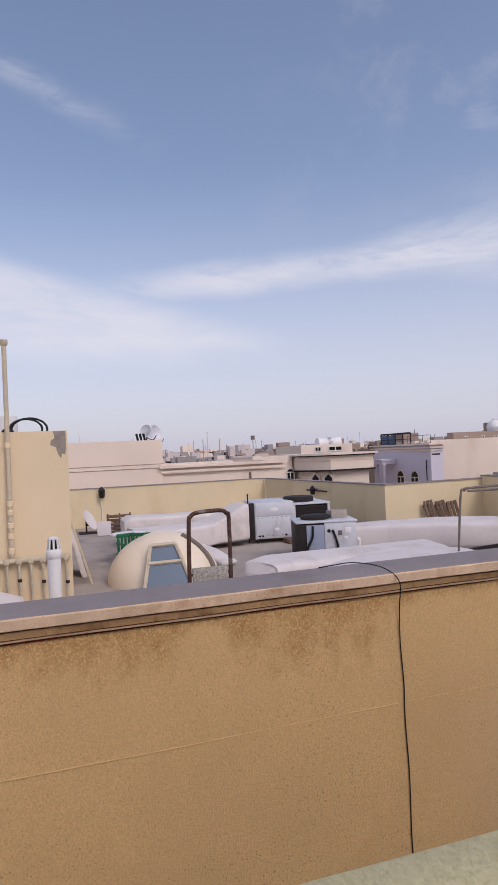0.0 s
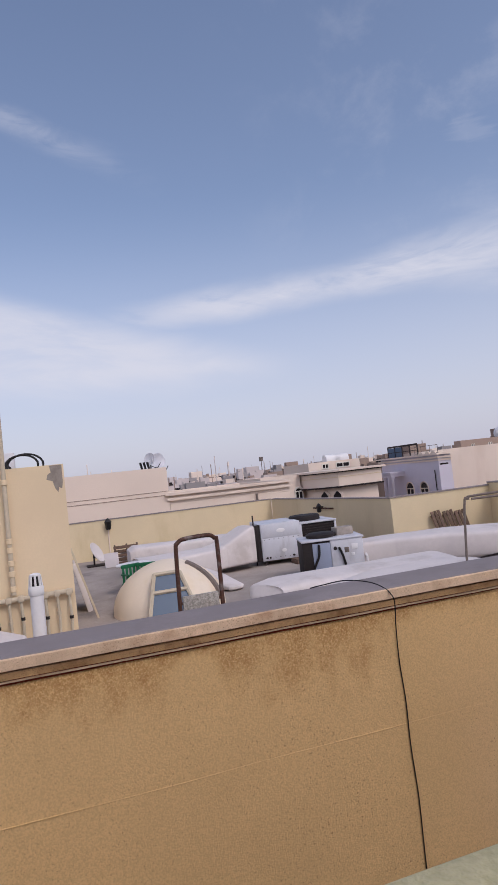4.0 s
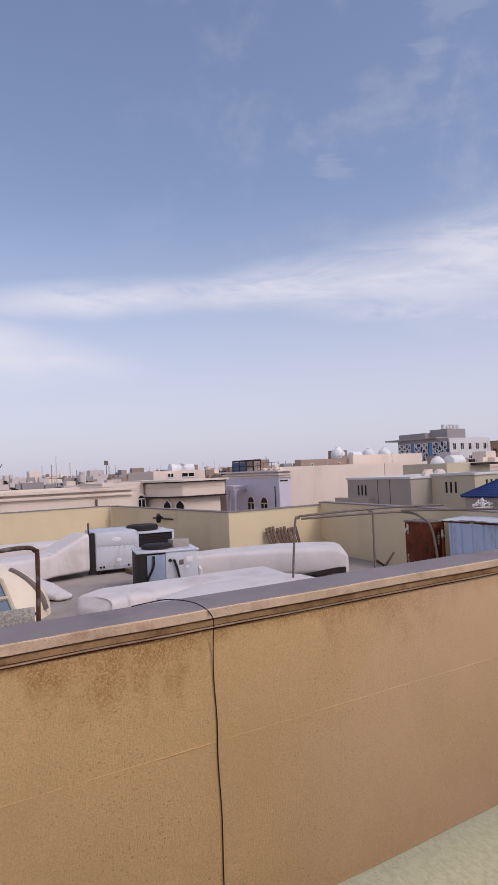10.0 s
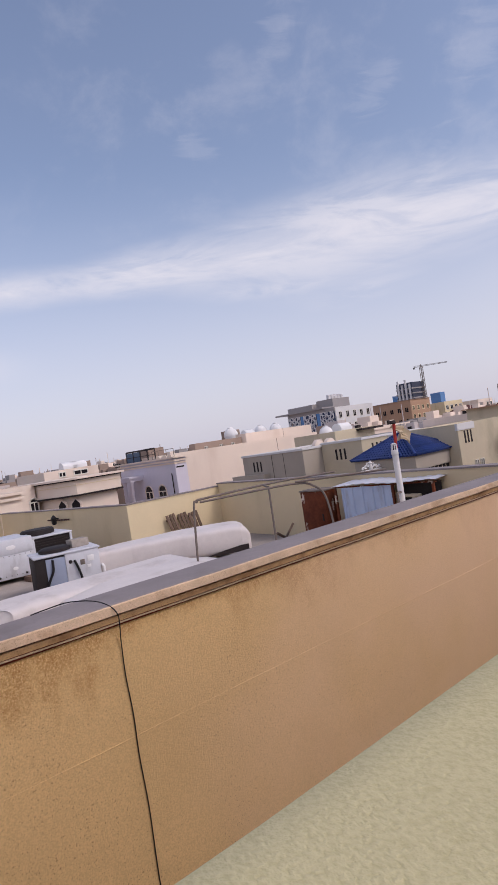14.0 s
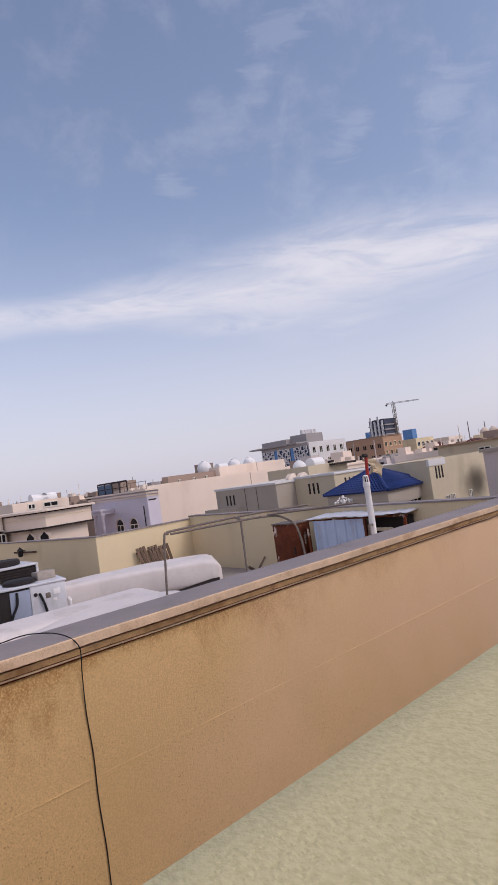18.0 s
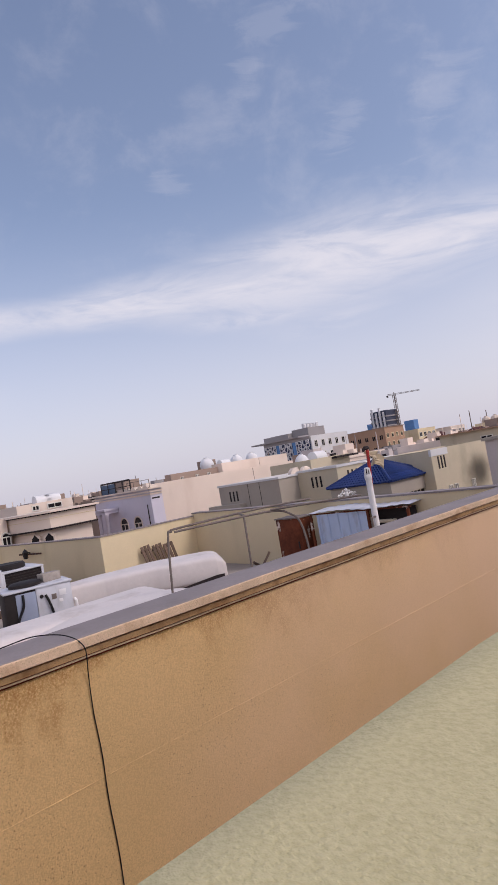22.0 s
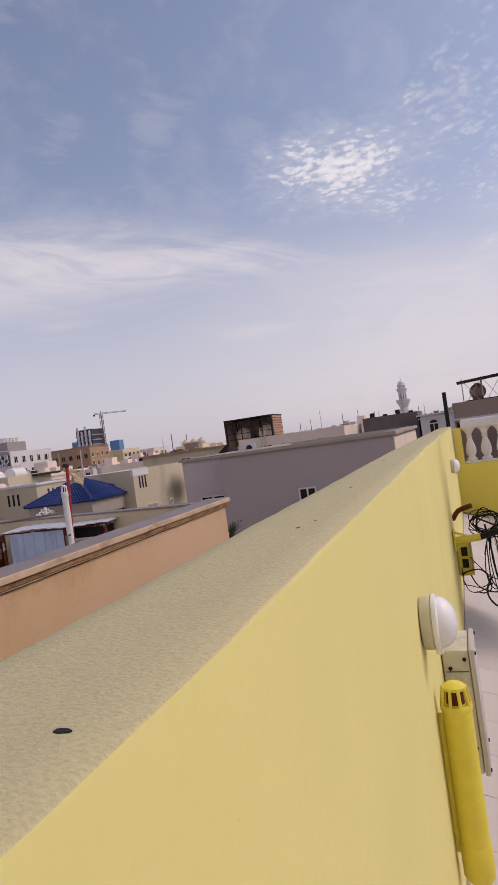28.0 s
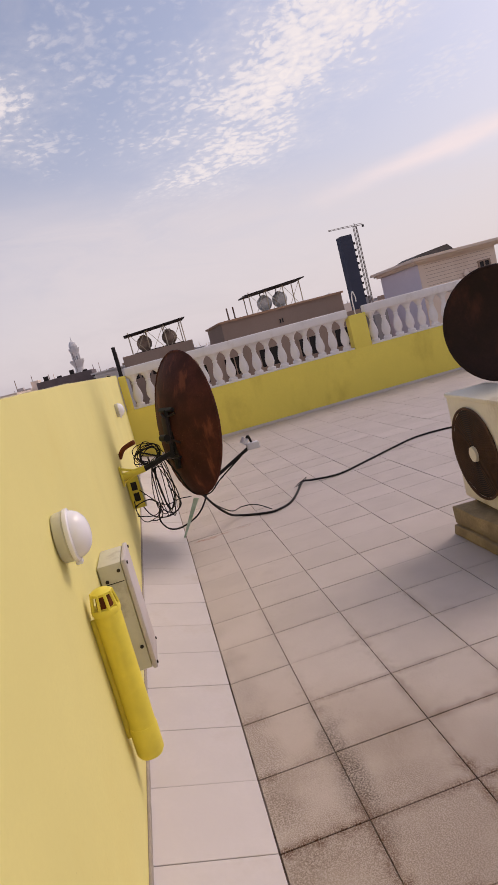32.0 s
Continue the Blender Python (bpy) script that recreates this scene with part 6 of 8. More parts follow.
def plastic_chair(x, y, rz):
    t = thing("plastic_chair", x, y, RZ, "green moulded plastic garden chair on the roof", "chair", "green plastic chairs", rz)
    bm = B()
    box(bm, -0.22, -0.2, 0.40, 0.22, 0.22, 0.43, 0.012)
    part("seat", bm, M_GREEN, t)
    bm = B()
    for i in range(5):
        x0 = -0.2 + 0.088 * i
        box(bm, x0, 0.2, 0.42, x0 + 0.05, 0.225, 0.78, 0.004)
    box(bm, -0.22, 0.195, 0.74, 0.22, 0.23, 0.82, 0.012)
    part("backrest", bm, M_GREEN, t)
    for sx in (-1, 1):
        bm = B()
        tube(bm, spline([(0.235 * sx, -0.2, 0.0), (0.23 * sx, -0.19, 0.58), (0.23 * sx, -0.1, 0.62), (0.22 * sx, 0.2, 0.62)], 5), 0.022, 8)
        part("arm_leg", bm, M_GREEN, t)
        bm = B()
        tube(bm, [(0.22 * sx, 0.24, 0.0), (0.21 * sx, 0.21, 0.42)], 0.022, 8)
        part("rear_leg", bm, M_GREEN, t)
    return t


plastic_chair(1.62, 13.75, 20)
plastic_chair(1.95, 14.05, 160)
t = thing("garden_table", 1.75, 15.0, RZ, "round white plastic table beside the green chairs", "table")
bm = B()
lathe(bm, [(0.4, 0.66), (0.42, 0.67), (0.42, 0.69), (0.38, 0.70)], 24)
part("tabletop", bm, M_WTANK, t)
for a in (45, 135, 225, 315):
    bm = B()
    cyl(bm, (0.3 * math.cos(radians(a)), 0.3 * math.sin(radians(a)), 0), (0.2 * math.cos(radians(a)), 0.2 * math.sin(radians(a)), 0.67), 0.02, n=8)
    part("leg", bm, M_WTANK, t)

t = thing("ladder", 0.72, 12.75, RZ, "wooden ladder leaning on the stair house side", "ladder")
lean = Matrix.Rotation(radians(-16), 4, "Y")
for y in (0.0, 0.38):
    bm = B()
    box(bm, -0.02, y, 0, 0.02, y + 0.045, 1.45, 0.004)
    bm.transform(lean)
    part("rail", bm, M_OLIVE, t)
for i in range(4):
    bm = B()
    box(bm, -0.015, 0.045, 0.25 + 0.3 * i, 0.015, 0.38, 0.29 + 0.3 * i, 0.003)
    bm.transform(lean)
    part("rung", bm, M_WOOD, t)
bm = B()
box(bm, -0.05, 0, 0, 0.05, 0.9, 1.05, 0.02)
bm.transform(Matrix.Rotation(radians(-14), 4, "Y"))
soft(bm, amount=0.02, seed=4, scale=3)
whole("foam_board", bm, M_FOAM, "white insulation board leaning on the stair house side", "board", at=(0.62, 13.6, RZ))

# back wall: dish, box, crate, lanterns
dish3, _ = satellite_dish("satellite_dish", 1.28, 21.6, 0.02, 62, 62, 0.36, M_FOAM, "white satellite dish standing near the back parapet")
rz_steel(dish3, [(-0.05, 0.03, -0.42), (-0.05, 0.03, 0.0)], 0.03, "mast")
bm = B()
box(bm, -0.3, -0.25, -0.42, 0.3, 0.3, -0.38, 0.01)
part("base_plate", bm, M_STEEL, dish3)
bm = B()
box(bm, 2.05, 20.9, RZ, 2.45, 21.1, RZ + 0.4, 0.01)
whole("white_box", bm, M_FOAM, "small white box on the roof by the back parapet", "box")
t = thing("crate", 1.82, 20.75, RZ, "brown slatted wooden crate by the duct", "crate")
for i in range(5):
    bm = B()
    box(bm, 0, 0, 0.02 + 0.13 * i, 0.8, 0.03, 0.12 + 0.13 * i, 0.004)
    part("slat", bm, M_WOOD, t)
for x in (0.02, 0.4, 0.74):
    bm = B()
    box(bm, x, 0.032, 0, x + 0.05, 0.08, 0.68, 0.004)
    part("upright", bm, M_WOOD, t)


def lantern(x, y, z, rz, bar):
    t = thing("wall_lantern", x, y, z, "black wall lantern on the parapet", "lamp", "wall lanterns", rz)
    bm = B()
    lathe(bm, [(0.07, -0.16), (0.10, -0.12), (0.12, 0.1), (0.13, 0.12), (0.07, 0.2), (0.015, 0.26)], 6, at=(0, -0.16, 0))
    if bar:
        bm.transform(Matrix.Translation((0, -0.045, 0)) @ Matrix.Diagonal((0.72, 0.72, 0.72, 1)))
    part("body", bm, M_LAMP, t)
    bm = B()
    cyl(bm, (0, 0, 0.05), (0, -0.16, 0.08), 0.02, n=8)
    part("arm", bm, M_LAMP, t)
    bm = B()
    if bar:
        box(bm, -0.7, -0.03, -0.02, 0.7, -0.002, 0.03, 0.004)
    else:
        box(bm, -0.02, -0.03, -1.1, 0.02, -0.002, -0.1, 0.004)
    part("conduit", bm, M_RUSTPIPE if bar else M_CREAM2, t)
    return t


lantern(1.92, 23.34, 0.82, 0, False)
lantern(8.52, 18.9, 0.70, -86.5, True)

# pale tile leaning on the crate
bm = B()
box(bm, -0.22, -0.02, 0.0, 0.22, 0.02, 0.46, 0.006)
bm.transform(pose(0, 0, 0, -14, 0, 0))
bm.transform(pose(1.72, 20.61, RZ + 0.006))
whole("loose_tile", bm, M_STRIP, "loose pale square tile leaning on the crate", "tile")
# leaning pallets
for i in range(3):
    t = thing("pallet", 10.05 + 0.36 * i, 14.72, RZ, "weathered grey pallet leaning on the sunlit parapet", "pallet", "leaning pallets", -6.0 * i)
    m = Matrix.Rotation(radians(-13), 4, "X") @ Matrix.Rotation(radians(-8), 4, "Y")
    for k in range(3):
        bm = B()
        box(bm, 0.11 * k, 0, 0, 0.11 * k + 0.085, 0.025, 0.92 - 0.03 * i, 0.004)
        bm.transform(m)
        part("board", bm, M_WOOD, t)
    for z in (0.15, 0.75):
        bm = B()
        box(bm, 0, 0.027, z, 0.31, 0.08, z + 0.07, 0.004)
        bm.transform(m)
        part("bearer", bm, M_WOOD, t)

# bent pipe frame
t = thing("pipe_frame", 6.95, 9.3, RZ, "bare grey steel pipe frame of a missing awning", "frame")
for pts in ([(-0.18, 0.0, 0), (-0.04, 0, 1.5), (0.06, 0, 1.63), (0.25, 0, 1.67), (2.2, 0.0, 1.68), (4.1, 0.1, 1.62)], [(0.1, -0.03, 1.62), (1.2, -0.32, 1.63), (2.1, -0.58, 1.62), (2.4, -0.78, 1.52), (2.52, -0.98, 1.2), (2.56, -1.08, 0)],
            [(1.5, -0.41, 0), (1.52, -0.41, 1.62)], [(2.1, -0.58, 1.65), (3.55, -1.75, 1.62)], [(1.52, -0.41, 1.65), (1.75, 0.0, 1.68)]):
    bm = B()
    tube(bm, spline(pts, 5) if len(pts) > 3 else pts, 0.022, 10)
    part("pipe", bm, M_GALV, t)
# folded trestle and clutter near the end of the raised duct
t = thing("trestle", 9.9, 10.4, RZ, "folded dark wooden trestle lying on the roof", "trestle")
for a, b in (((0, 0, 0.02), (0.75, 0.2, 0.5)), ((0.1, 0.1, 0.4), (0.7, 0.1, 0.03)), ((-0.5, 0, 0.08), (0.6, 0.05, 0.08)), ((-0.5, 0.1, 0.2), (0.3, 0.12, 0.2))):
    bm = B()
    tube(bm, [a, b], 0.035, 4)
    part("bar", bm, M_WOOD, t)

# rusty cabinet
t = thing("metal_cabinet", 10.3, 9.15, RZ, "rusted sheet-metal cabinet with peeling white paint", "cabinet")
bm = B()
box(bm, 0, 0, 0, 0.45, 0.72, 1.28, 0.015)
part("body", bm, M_RUST, t)
bm = B()
box(bm, -0.02, -0.02, 1.282, 0.47, 0.74, 1.31, 0.006)
part("top", bm, M_GALV, t)
bm = B()
box(bm, -0.012, 0.03, 0.05, -0.002, 0.69, 1.25, 0.003)
dd = part("door", bm, M_RUST, t)
bm = B()
box(bm, -0.03, 0.08, 0.62, -0.012, 0.11, 0.78, 0.003)
part("handle", bm, M_STEEL, dd)

# blue corrugated lean-to
t = thing("lean_to", 10.45, 6.5, RZ, "blue corrugated metal lean-to with a pale sheet roof", "shed")
bm = B()
vs = []
y = 0.95
while y < 2.40:
    for dy, x in ((0.0, 0.0), (0.19, 0.0), (0.205, -0.028), (0.235, -0.028), (0.25, 0.0)):
        if y + dy <= 2.44:
            top = 1.30 + 0.012 * noise.noise((y * 3, dy * 4, 2))
            vs.append((bm.verts.new((x, y + dy, 0)), bm.verts.new((x, y + dy, top)), bm.verts.new((x + 0.006, y + dy, 0)), bm.verts.new((x + 0.006, y + dy, top))))
    y += 0.265
for a, b in zip(vs, vs[1:]):
    bm.faces.new((a[1], b[1], b[0], a[0]))
    bm.faces.new((a[2], b[2], b[3], a[3]))
    bm.faces.new((a[1], a[3], b[3], b[1]))
part("front_sheet", bm, M_BLUE, t)
bm = B()
vs = []
n = 60
for i in range(n + 1):
    y = -0.1 + 2.6 * i / n
    z = 0.012 * (1 if (i // 3) % 2 else 0) - 0.03 * math.sin(1.9 * y) ** 2
    vs.append([bm.verts.new((x, y, z + zz)) for x, zz in ((-0.05, 1.362), (0.7, 1.40), (0.7, 1.406), (-0.05, 1.368))])
for a, b in zip(vs, vs[1:]):
    for k in range(4):
        bm.faces.new((a[k], a[(k + 1) % 4], b[(k + 1) % 4], b[k]))
bmesh.ops.recalc_face_normals(bm, faces=bm.faces)
part("roof_sheet", bm, M_UNIT, t, "pale grey corrugated roof sheet")
for y in (0.0, 0.93, 2.44):
    bm = B()
    box(bm, -0.02, y - 0.025, 0, 0.03, y + 0.025, 1.298, 0.003)
    part("post", bm, M_RUST, t)
bm = B()
box(bm, 0.01, -0.05, 1.3, 0.06, 2.46, 1.325, 0.003)
part("beam", bm, M_RUST, t)
for y in (0.12, 0.34, 0.56, 0.78):
    bm = B()
    box(bm, -0.03, y - 0.02, 1.326, 0.6, y + 0.02, 1.336)
    part("rafter", bm, M_RUST, t)
bm = B()
box(bm, 0.3, 0.02, 0, 0.33, 0.92, 1.29)
part("back_panel", bm, M_DARK, t)
for y in (0.35, 0.5):
    bm = B()
    tube(bm, spline([(0.05, y, 0.0), (0.05, y, 0.98), (0.05, y + 0.05, 1.06), (0.06, y + 0.3, 1.06)], 5), 0.035, 10)
    part("pipe", bm, M_PIPEB, t)

# cable over the coping
bm = B()
tube(bm, spline([(1.86, 4.46, 1.155), (1.95, 4.4, 1.175), (2.08, 4.3, 1.2), (2.2, 4.16, 1.19), (2.27, 4.05, 1.15), (2.31, 4.0, 1.08), (2.33, 4.03, 0.98), (2.345, 4.075, 0.86), (2.347, 4.09, 0.6), (2.362, 4.092, 0.3), (2.358, 4.092, 0.0), (2.372, 4.092, -0.4), (2.366, 4.092, -0.9), (2.378, 4.092, -1.5), (2.38, 4.092, -4.0)], 8), 0.0045, 6)
whole("hanging_cable", bm, M_BLACK, "thin black cable looped over the coping and hanging down the wall", "cable")
# palm in the side lane
t = thing("palm", 12.2, 4.6, GZ, "dusty palm rising in the lane beside the wall", "tree")
bm = B()
tube(bm, spline([(0, 0, 0), (0.1, 0, 3), (0.0, 0.05, 8.85)], 6), 0.05, 8)
part("trunk", bm, M_TRUNK, t)
bm = B()
random.seed(5)
for k in range(22):
    a, e = random.uniform(0, 6.28), random.uniform(-0.2, 1.2)
    L = random.uniform(0.35, 0.6)
    base = Vector((0, 0.05, 8.85))
    prev = None
    for s in range(6):
        f = s / 5
        p = base + Vector((math.cos(a) * math.cos(e) * L * f, math.sin(a) * math.cos(e) * L * f, math.sin(e) * L * f - 0.35 * f * f * L))
        side = Vector((-math.sin(a), math.cos(a), 0.25))
        if prev:
            for sg in (-1, 1):
                tip = p + side * sg * 0.12 * (1 - 0.5 * f) + (p - prev) * 0.8
                v = [bm.verts.new(q) for q in (prev, prev + (p - prev) * 0.4, tip)]
                bm.faces.new(v)
        prev = p
part("crown", bm, M_LEAF, t)


# ---------------- the district beyond ----------------
def ring(bm, x0, y0, x1, y1, w, z0, z1):
    """A closed rectangular kerb of width w, one connected body."""
    out = ((x0, y0), (x1, y0), (x1, y1), (x0, y1))
    inn = ((x0 + w, y0 + w), (x1 - w, y0 + w), (x1 - w, y1 - w), (x0 + w, y1 - w))
    V = [[bm.verts.new((x, y, z)) for x, y in loop] for loop, z in ((out, z0), (out, z1), (inn, z1), (inn, z0))]
    for a, b in zip(V, V[1:] + V[:1]):
        for i in range(4):
            bm.faces.new((a[i], a[(i + 1) % 4], b[(i + 1) % 4], b[i]))


def ring_box(bm, lx, ly, z0, z1, o, inset=0.3):
    """A band round a roof edge, o proud of the walls."""
    ring(bm, -o, -o, lx + o, ly + o, inset + o, z0, z1)


def house(name, label, cx, cy, lx, ly, z1, material, cornice=None, group="", parapet=0.5, steps=((0.0, 0.14),)):
    """A flat-roofed building whose near corner stands at (cx, cy), its shaded side along y, its sunlit side along x."""
    t = thing(name, cx, cy, 0, label, "building", group)
    bm = B()
    box(bm, 0, 0, GZ, lx, ly, z1 - parapet)
    part("wall", bm, material, t)
    bm = B()
    ring(bm, 0, 0, lx, ly, 0.2, z1 - parapet, z1)
    part("parapet", bm, material, t)
    if cornice:
        for dz, o in steps:
            bm = B()
            ring_box(bm, lx, ly, z1 - dz - 0.002, z1 - dz + 0.12, o)
            part("cornice", bm, cornice, t)
    return t


def quad_bar(bm, face, a0, a1, z0, z1, d0, d1):
    if face == "X":
        box(bm, -d1, a0, z0, -d0, a1, z1)
    else:
        box(bm, a0, -d1, z0, a1, -d0, z1)


def win(t, face, a, z, w, h, frame=None, pane=None, b=0.08, arch=False):
    """A framed window on the side face (X) or the front face (Y), centred at a along it, sill at z."""
    bm = B()
    for q in ((a - w / 2 - b, a + w / 2 + b, z - b, z), (a - w / 2 - b, a + w / 2 + b, z + h, z + h + b), (a - w / 2 - b, a - w / 2, z, z + h), (a + w / 2, a + w / 2 + b, z, z + h), (a - 0.03, a + 0.03, z, z + h)):
        quad_bar(bm, face, *q, 0.0, 0.07)
    if arch:
        pts = [(a + (w / 2 + b) * math.cos(radians(d)), z + h + (w / 2 + b) * math.sin(radians(d))) for d in range(0, 181, 20)]
        tube(bm, [(-0.05, p[0], p[1]) if face == "X" else (p[0], -0.05, p[1]) for p in pts], b * 0.7, 6)
    wn = part("window", bm, frame or M_WFRAME, t)
    bm = B()
    quad_bar(bm, face, a - w / 2, a + w / 2, z, z + h, 0.002, 0.025)
    if arch:
        c = bm.verts.new((-0.025, a, z + h) if face == "X" else (a, -0.025, z + h))
        prev = None
        for d in range(0, 181, 20):
            y, zz = a + w / 2 * math.cos(radians(d)), z + h + w / 2 * math.sin(radians(d))
            v = bm.verts.new((-0.025, y, zz) if face == "X" else (y, -0.025, zz))
            if prev:
                bm.faces.new((c, prev, v))
            prev = v
    part("pane", bm, pane or M_GLASSD, wn)


def slots(t, face, a, z, n, gap, w, h):
    for i in range(n):
        bm = B()
        quad_bar(bm, face, a + gap * i, a + gap * i + w, z, z + h, -0.1, 0.012)
        part("slot", bm, M_DARK, t, "narrow dark slot")


def far_tank(x, y, z, r, material=None, lying=False):
    if lying:
        t = thing("water_tank", x, y, z, "pale horizontal water tank on a roof", "water tank", "roof tanks")
        bm = B()
        cyl(bm, (-r * 1.3, 0, r + 0.1), (r * 1.3, 0, r + 0.1), r, n=18)
        part("shell", bm, material or M_WTANK, t)
        bm = B()
        box(bm, -r, -r * 0.6, 0, r, r * 0.6, 0.25)
        part("cradle", bm, M_STEEL, t)
        return t
    return water_tank("water_tank", x, y, z, r, material or M_WTANK, "white round water tank on a roof", "roof tanks")


# pale pink house behind the back parapet
t = house("house", "pale pink rendered house block with a flat roof", -9.2, 26.4, 14.03, 9.0, 2.79, M_CREAM2, group="neighbouring houses")
for z in (1.58, 1.75):
    bm = B()
    box(bm, 0, -0.015, z, 14.03, -0.001, z + 0.025)
    part("groove_band", bm, M_BROWNH, t)
t = house("house", "low pale pink wing with a moulded cornice", 4.85, 26.45, 5.5, 7.0, 1.55, M_CREAM2, M_CREAM2, "neighbouring houses", steps=((0.0, 0.2), (0.22, 0.12)))
bm = B()
cyl(bm, (3.9, -0.05, GZ), (3.9, -0.05, 1.2), 0.05)
part("downpipe", bm, M_GALV, t)
for x, z, turn, r in ((4.60, 3.1, 24, 0.34), (4.28, 3.2, -38, 0.27)):
    dd, _ = satellite_dish("satellite_dish", x, 27.0, z, 76, turn, r, M_UNIT, "grey-white satellite dish on the pale pink roof")
    rz_steel(dd, [(0, 0.02, 2.28 - z), (0, 0.02, 0)], 0.03, "mast")
    rz_steel(dd, spline([(0.0, 0.0, -r), (0.22, -0.25, -r - 0.12), (0.36, -0.4, -r + 0.08)]), 0.016, "feed_arm")
for k in range(3):
    bm = B()
    tube(bm, [(3.98 + 0.15 * k, 26.9, 2.28), (3.82 + 0.15 * k, 26.9, 3.1)], 0.05, 6)
    whole("solar_tube", bm, M_BLACK, "dark slanted tube of a solar heater", "solar heater", "solar tubes")

# cream villa with a faceted corner
def prism(bm, pts, z0, z1, grow=0.0):
    """An upright block over a plan of points, grown outwards from its middle."""
    mx, my = sum(p[0] for p in pts) / len(pts), sum(p[1] for p in pts) / len(pts)
    out = []
    for x, y in pts:
        d = Vector((x - mx, y - my))
        d = d.normalized() * (d.length + grow * 1.3)
        out.append((mx + d.x, my + d.y))
    lo = [bm.verts.new((x, y, z0)) for x, y in out]
    hi = [bm.verts.new((x, y, z1)) for x, y in out]
    for i in range(len(pts)):
        j = (i + 1) % len(pts)
        bm.faces.new((lo[i], lo[j], hi[j], hi[i]))
    bm.faces.new(hi)
    bm.faces.new(lo[::-1])
    bmesh.ops.recalc_face_normals(bm, faces=bm.faces)


t = thing("villa", 19.4, 40.0, 0, "cream villa with a faceted corner, dark eaves and gabled windows", "building", "villas")
PLAN = [(3.45, 0.0), (3.45, 8.0), (-1.5, 8.0), (-1.55, 2.6), (-0.9, 1.0), (0.0, 0.0)]
# the eave board's dark colour also carries the shadow under the cornice
for nm, z0, z1, grow, m, lb in (("ground_storey", GZ, 0.44, -0.3, M_CREAM2, ""), ("upper_storey", 0.56, 1.52, 0.0, M_CREAM2, ""), ("storey_band", 0.442, 0.558, 0.1, M_STEEL, "dark brown band between the storeys"),
                        ("eave_shadow_board", 1.522, 1.6, 0.1, M_STEEL, "dark brown eave board with the eave's shadow in its colour"), ("cornice", 1.602, 1.74, 0.28, M_CREAM2, "pale projecting cornice"), ("sill_line", 1.18, 1.22, 0.03, M_CREAM, "")):
    bm = B()
    prism(bm, PLAN, z0, z1, grow)
    part(nm, bm, m, t, lb)
for fx, fy, turn in ((0.0, 0.42, -48.0), (-0.62, 1.22, -62.0)):
    for grow, m, nm, dz in ((0.12, M_CREAM2, "window", 0.0), (0.0, M_GLASSD, "pane", 0.035)):
        bm = B()
        w, h = 0.28 + grow, 0.45 + grow
        pts = [(-w, -1.4), (w, -1.4), (w, -0.5 + h), (0, -0.5 + h + 0.3 + grow * 0.4), (-w, -0.5 + h)]
        lo = [bm.verts.new((x, -dz, z)) for x, z in pts]
        hi = [bm.verts.new((x, -dz - 0.06, z)) for x, z in pts]
        for i in range(5):
            bm.faces.new((lo[i], lo[(i + 1) % 5], hi[(i + 1) % 5], hi[i]))
        bm.faces.new(hi)
        bm.faces.new(lo[::-1])
        bmesh.ops.recalc_face_normals(bm, faces=bm.faces)
        bm.transform(Matrix.Translation((fx, fy, 0)) @ Matrix.Rotation(radians(turn), 4, "Z"))
        o = part(nm, bm, m, t if nm == "window" else frame_ob)
        frame_ob = o if nm == "window" else frame_ob
t = house("house", "cream upper storey of a further villa", 21.5, 50.0, 5.0, 6.0, 2.45, M_CREAM2, None, "villas")
win(t, "Y", 1.6, 1.9, 0.5, 0.3)
win(t, "Y", 3.3, 1.9, 1.2, 0.3)
for x in (24.0, 24.9):
    far_tank(x, 50.6, 1.95, 0.5, lying=True)
t = house("house", "plain cream house with a projecting corner", 14.6, 43.0, 3.1, 6.0, 1.7, M_CREAM2, None, "villas")
win(t, "Y", 2.9, -0.2, 0.5, 0.6, arch=True)

# lilac villa
t = house("house", "lilac-grey villa with arched windows and a moulded cornice", 26.76, 38.61, 1.07, 8.1, 2.0, M_LILAC, M_CREAM2, "villas", steps=((0.0, 0.3), (0.24, 0.18), (0.44, 0.08)))
for a in (2.1, 4.05):
    win(t, "X", a, -1.45, 0.95, 1.0, M_CREAM2, M_GLASSD, arch=True, b=0.07)
bm = B()
cyl(bm, (-0.06, 0.5, GZ), (-0.06, 0.5, 0.9), 0.035)
part("downpipe", bm, M_STEEL, t)
bm = B()
box(bm, 0.1, -0.02, 1.25, 0.8, 0.3, 1.36)
part("lamp_arm", bm, M_STEEL, t)
# porch
t = thing("porch", 25.5, 43.3, 0, "lilac porch with two columns and a moulded top", "porch")
bm = B()
box(bm, 0.0, 0.0, 0.62, 1.25, 1.35, 0.86)
box(bm, -0.1, -0.1, 0.862, 1.25, 1.45, 1.02)
part("entablature", bm, M_LILAC, t)
for y in (0.16, 1.19):
    bm = B()
    lathe(bm, [(0.14, GZ), (0.14, 0.42), (0.19, 0.5), (0.19, 0.618)], 14, at=(0.2, y, 0))
    part("column", bm, M_LILAC, t)
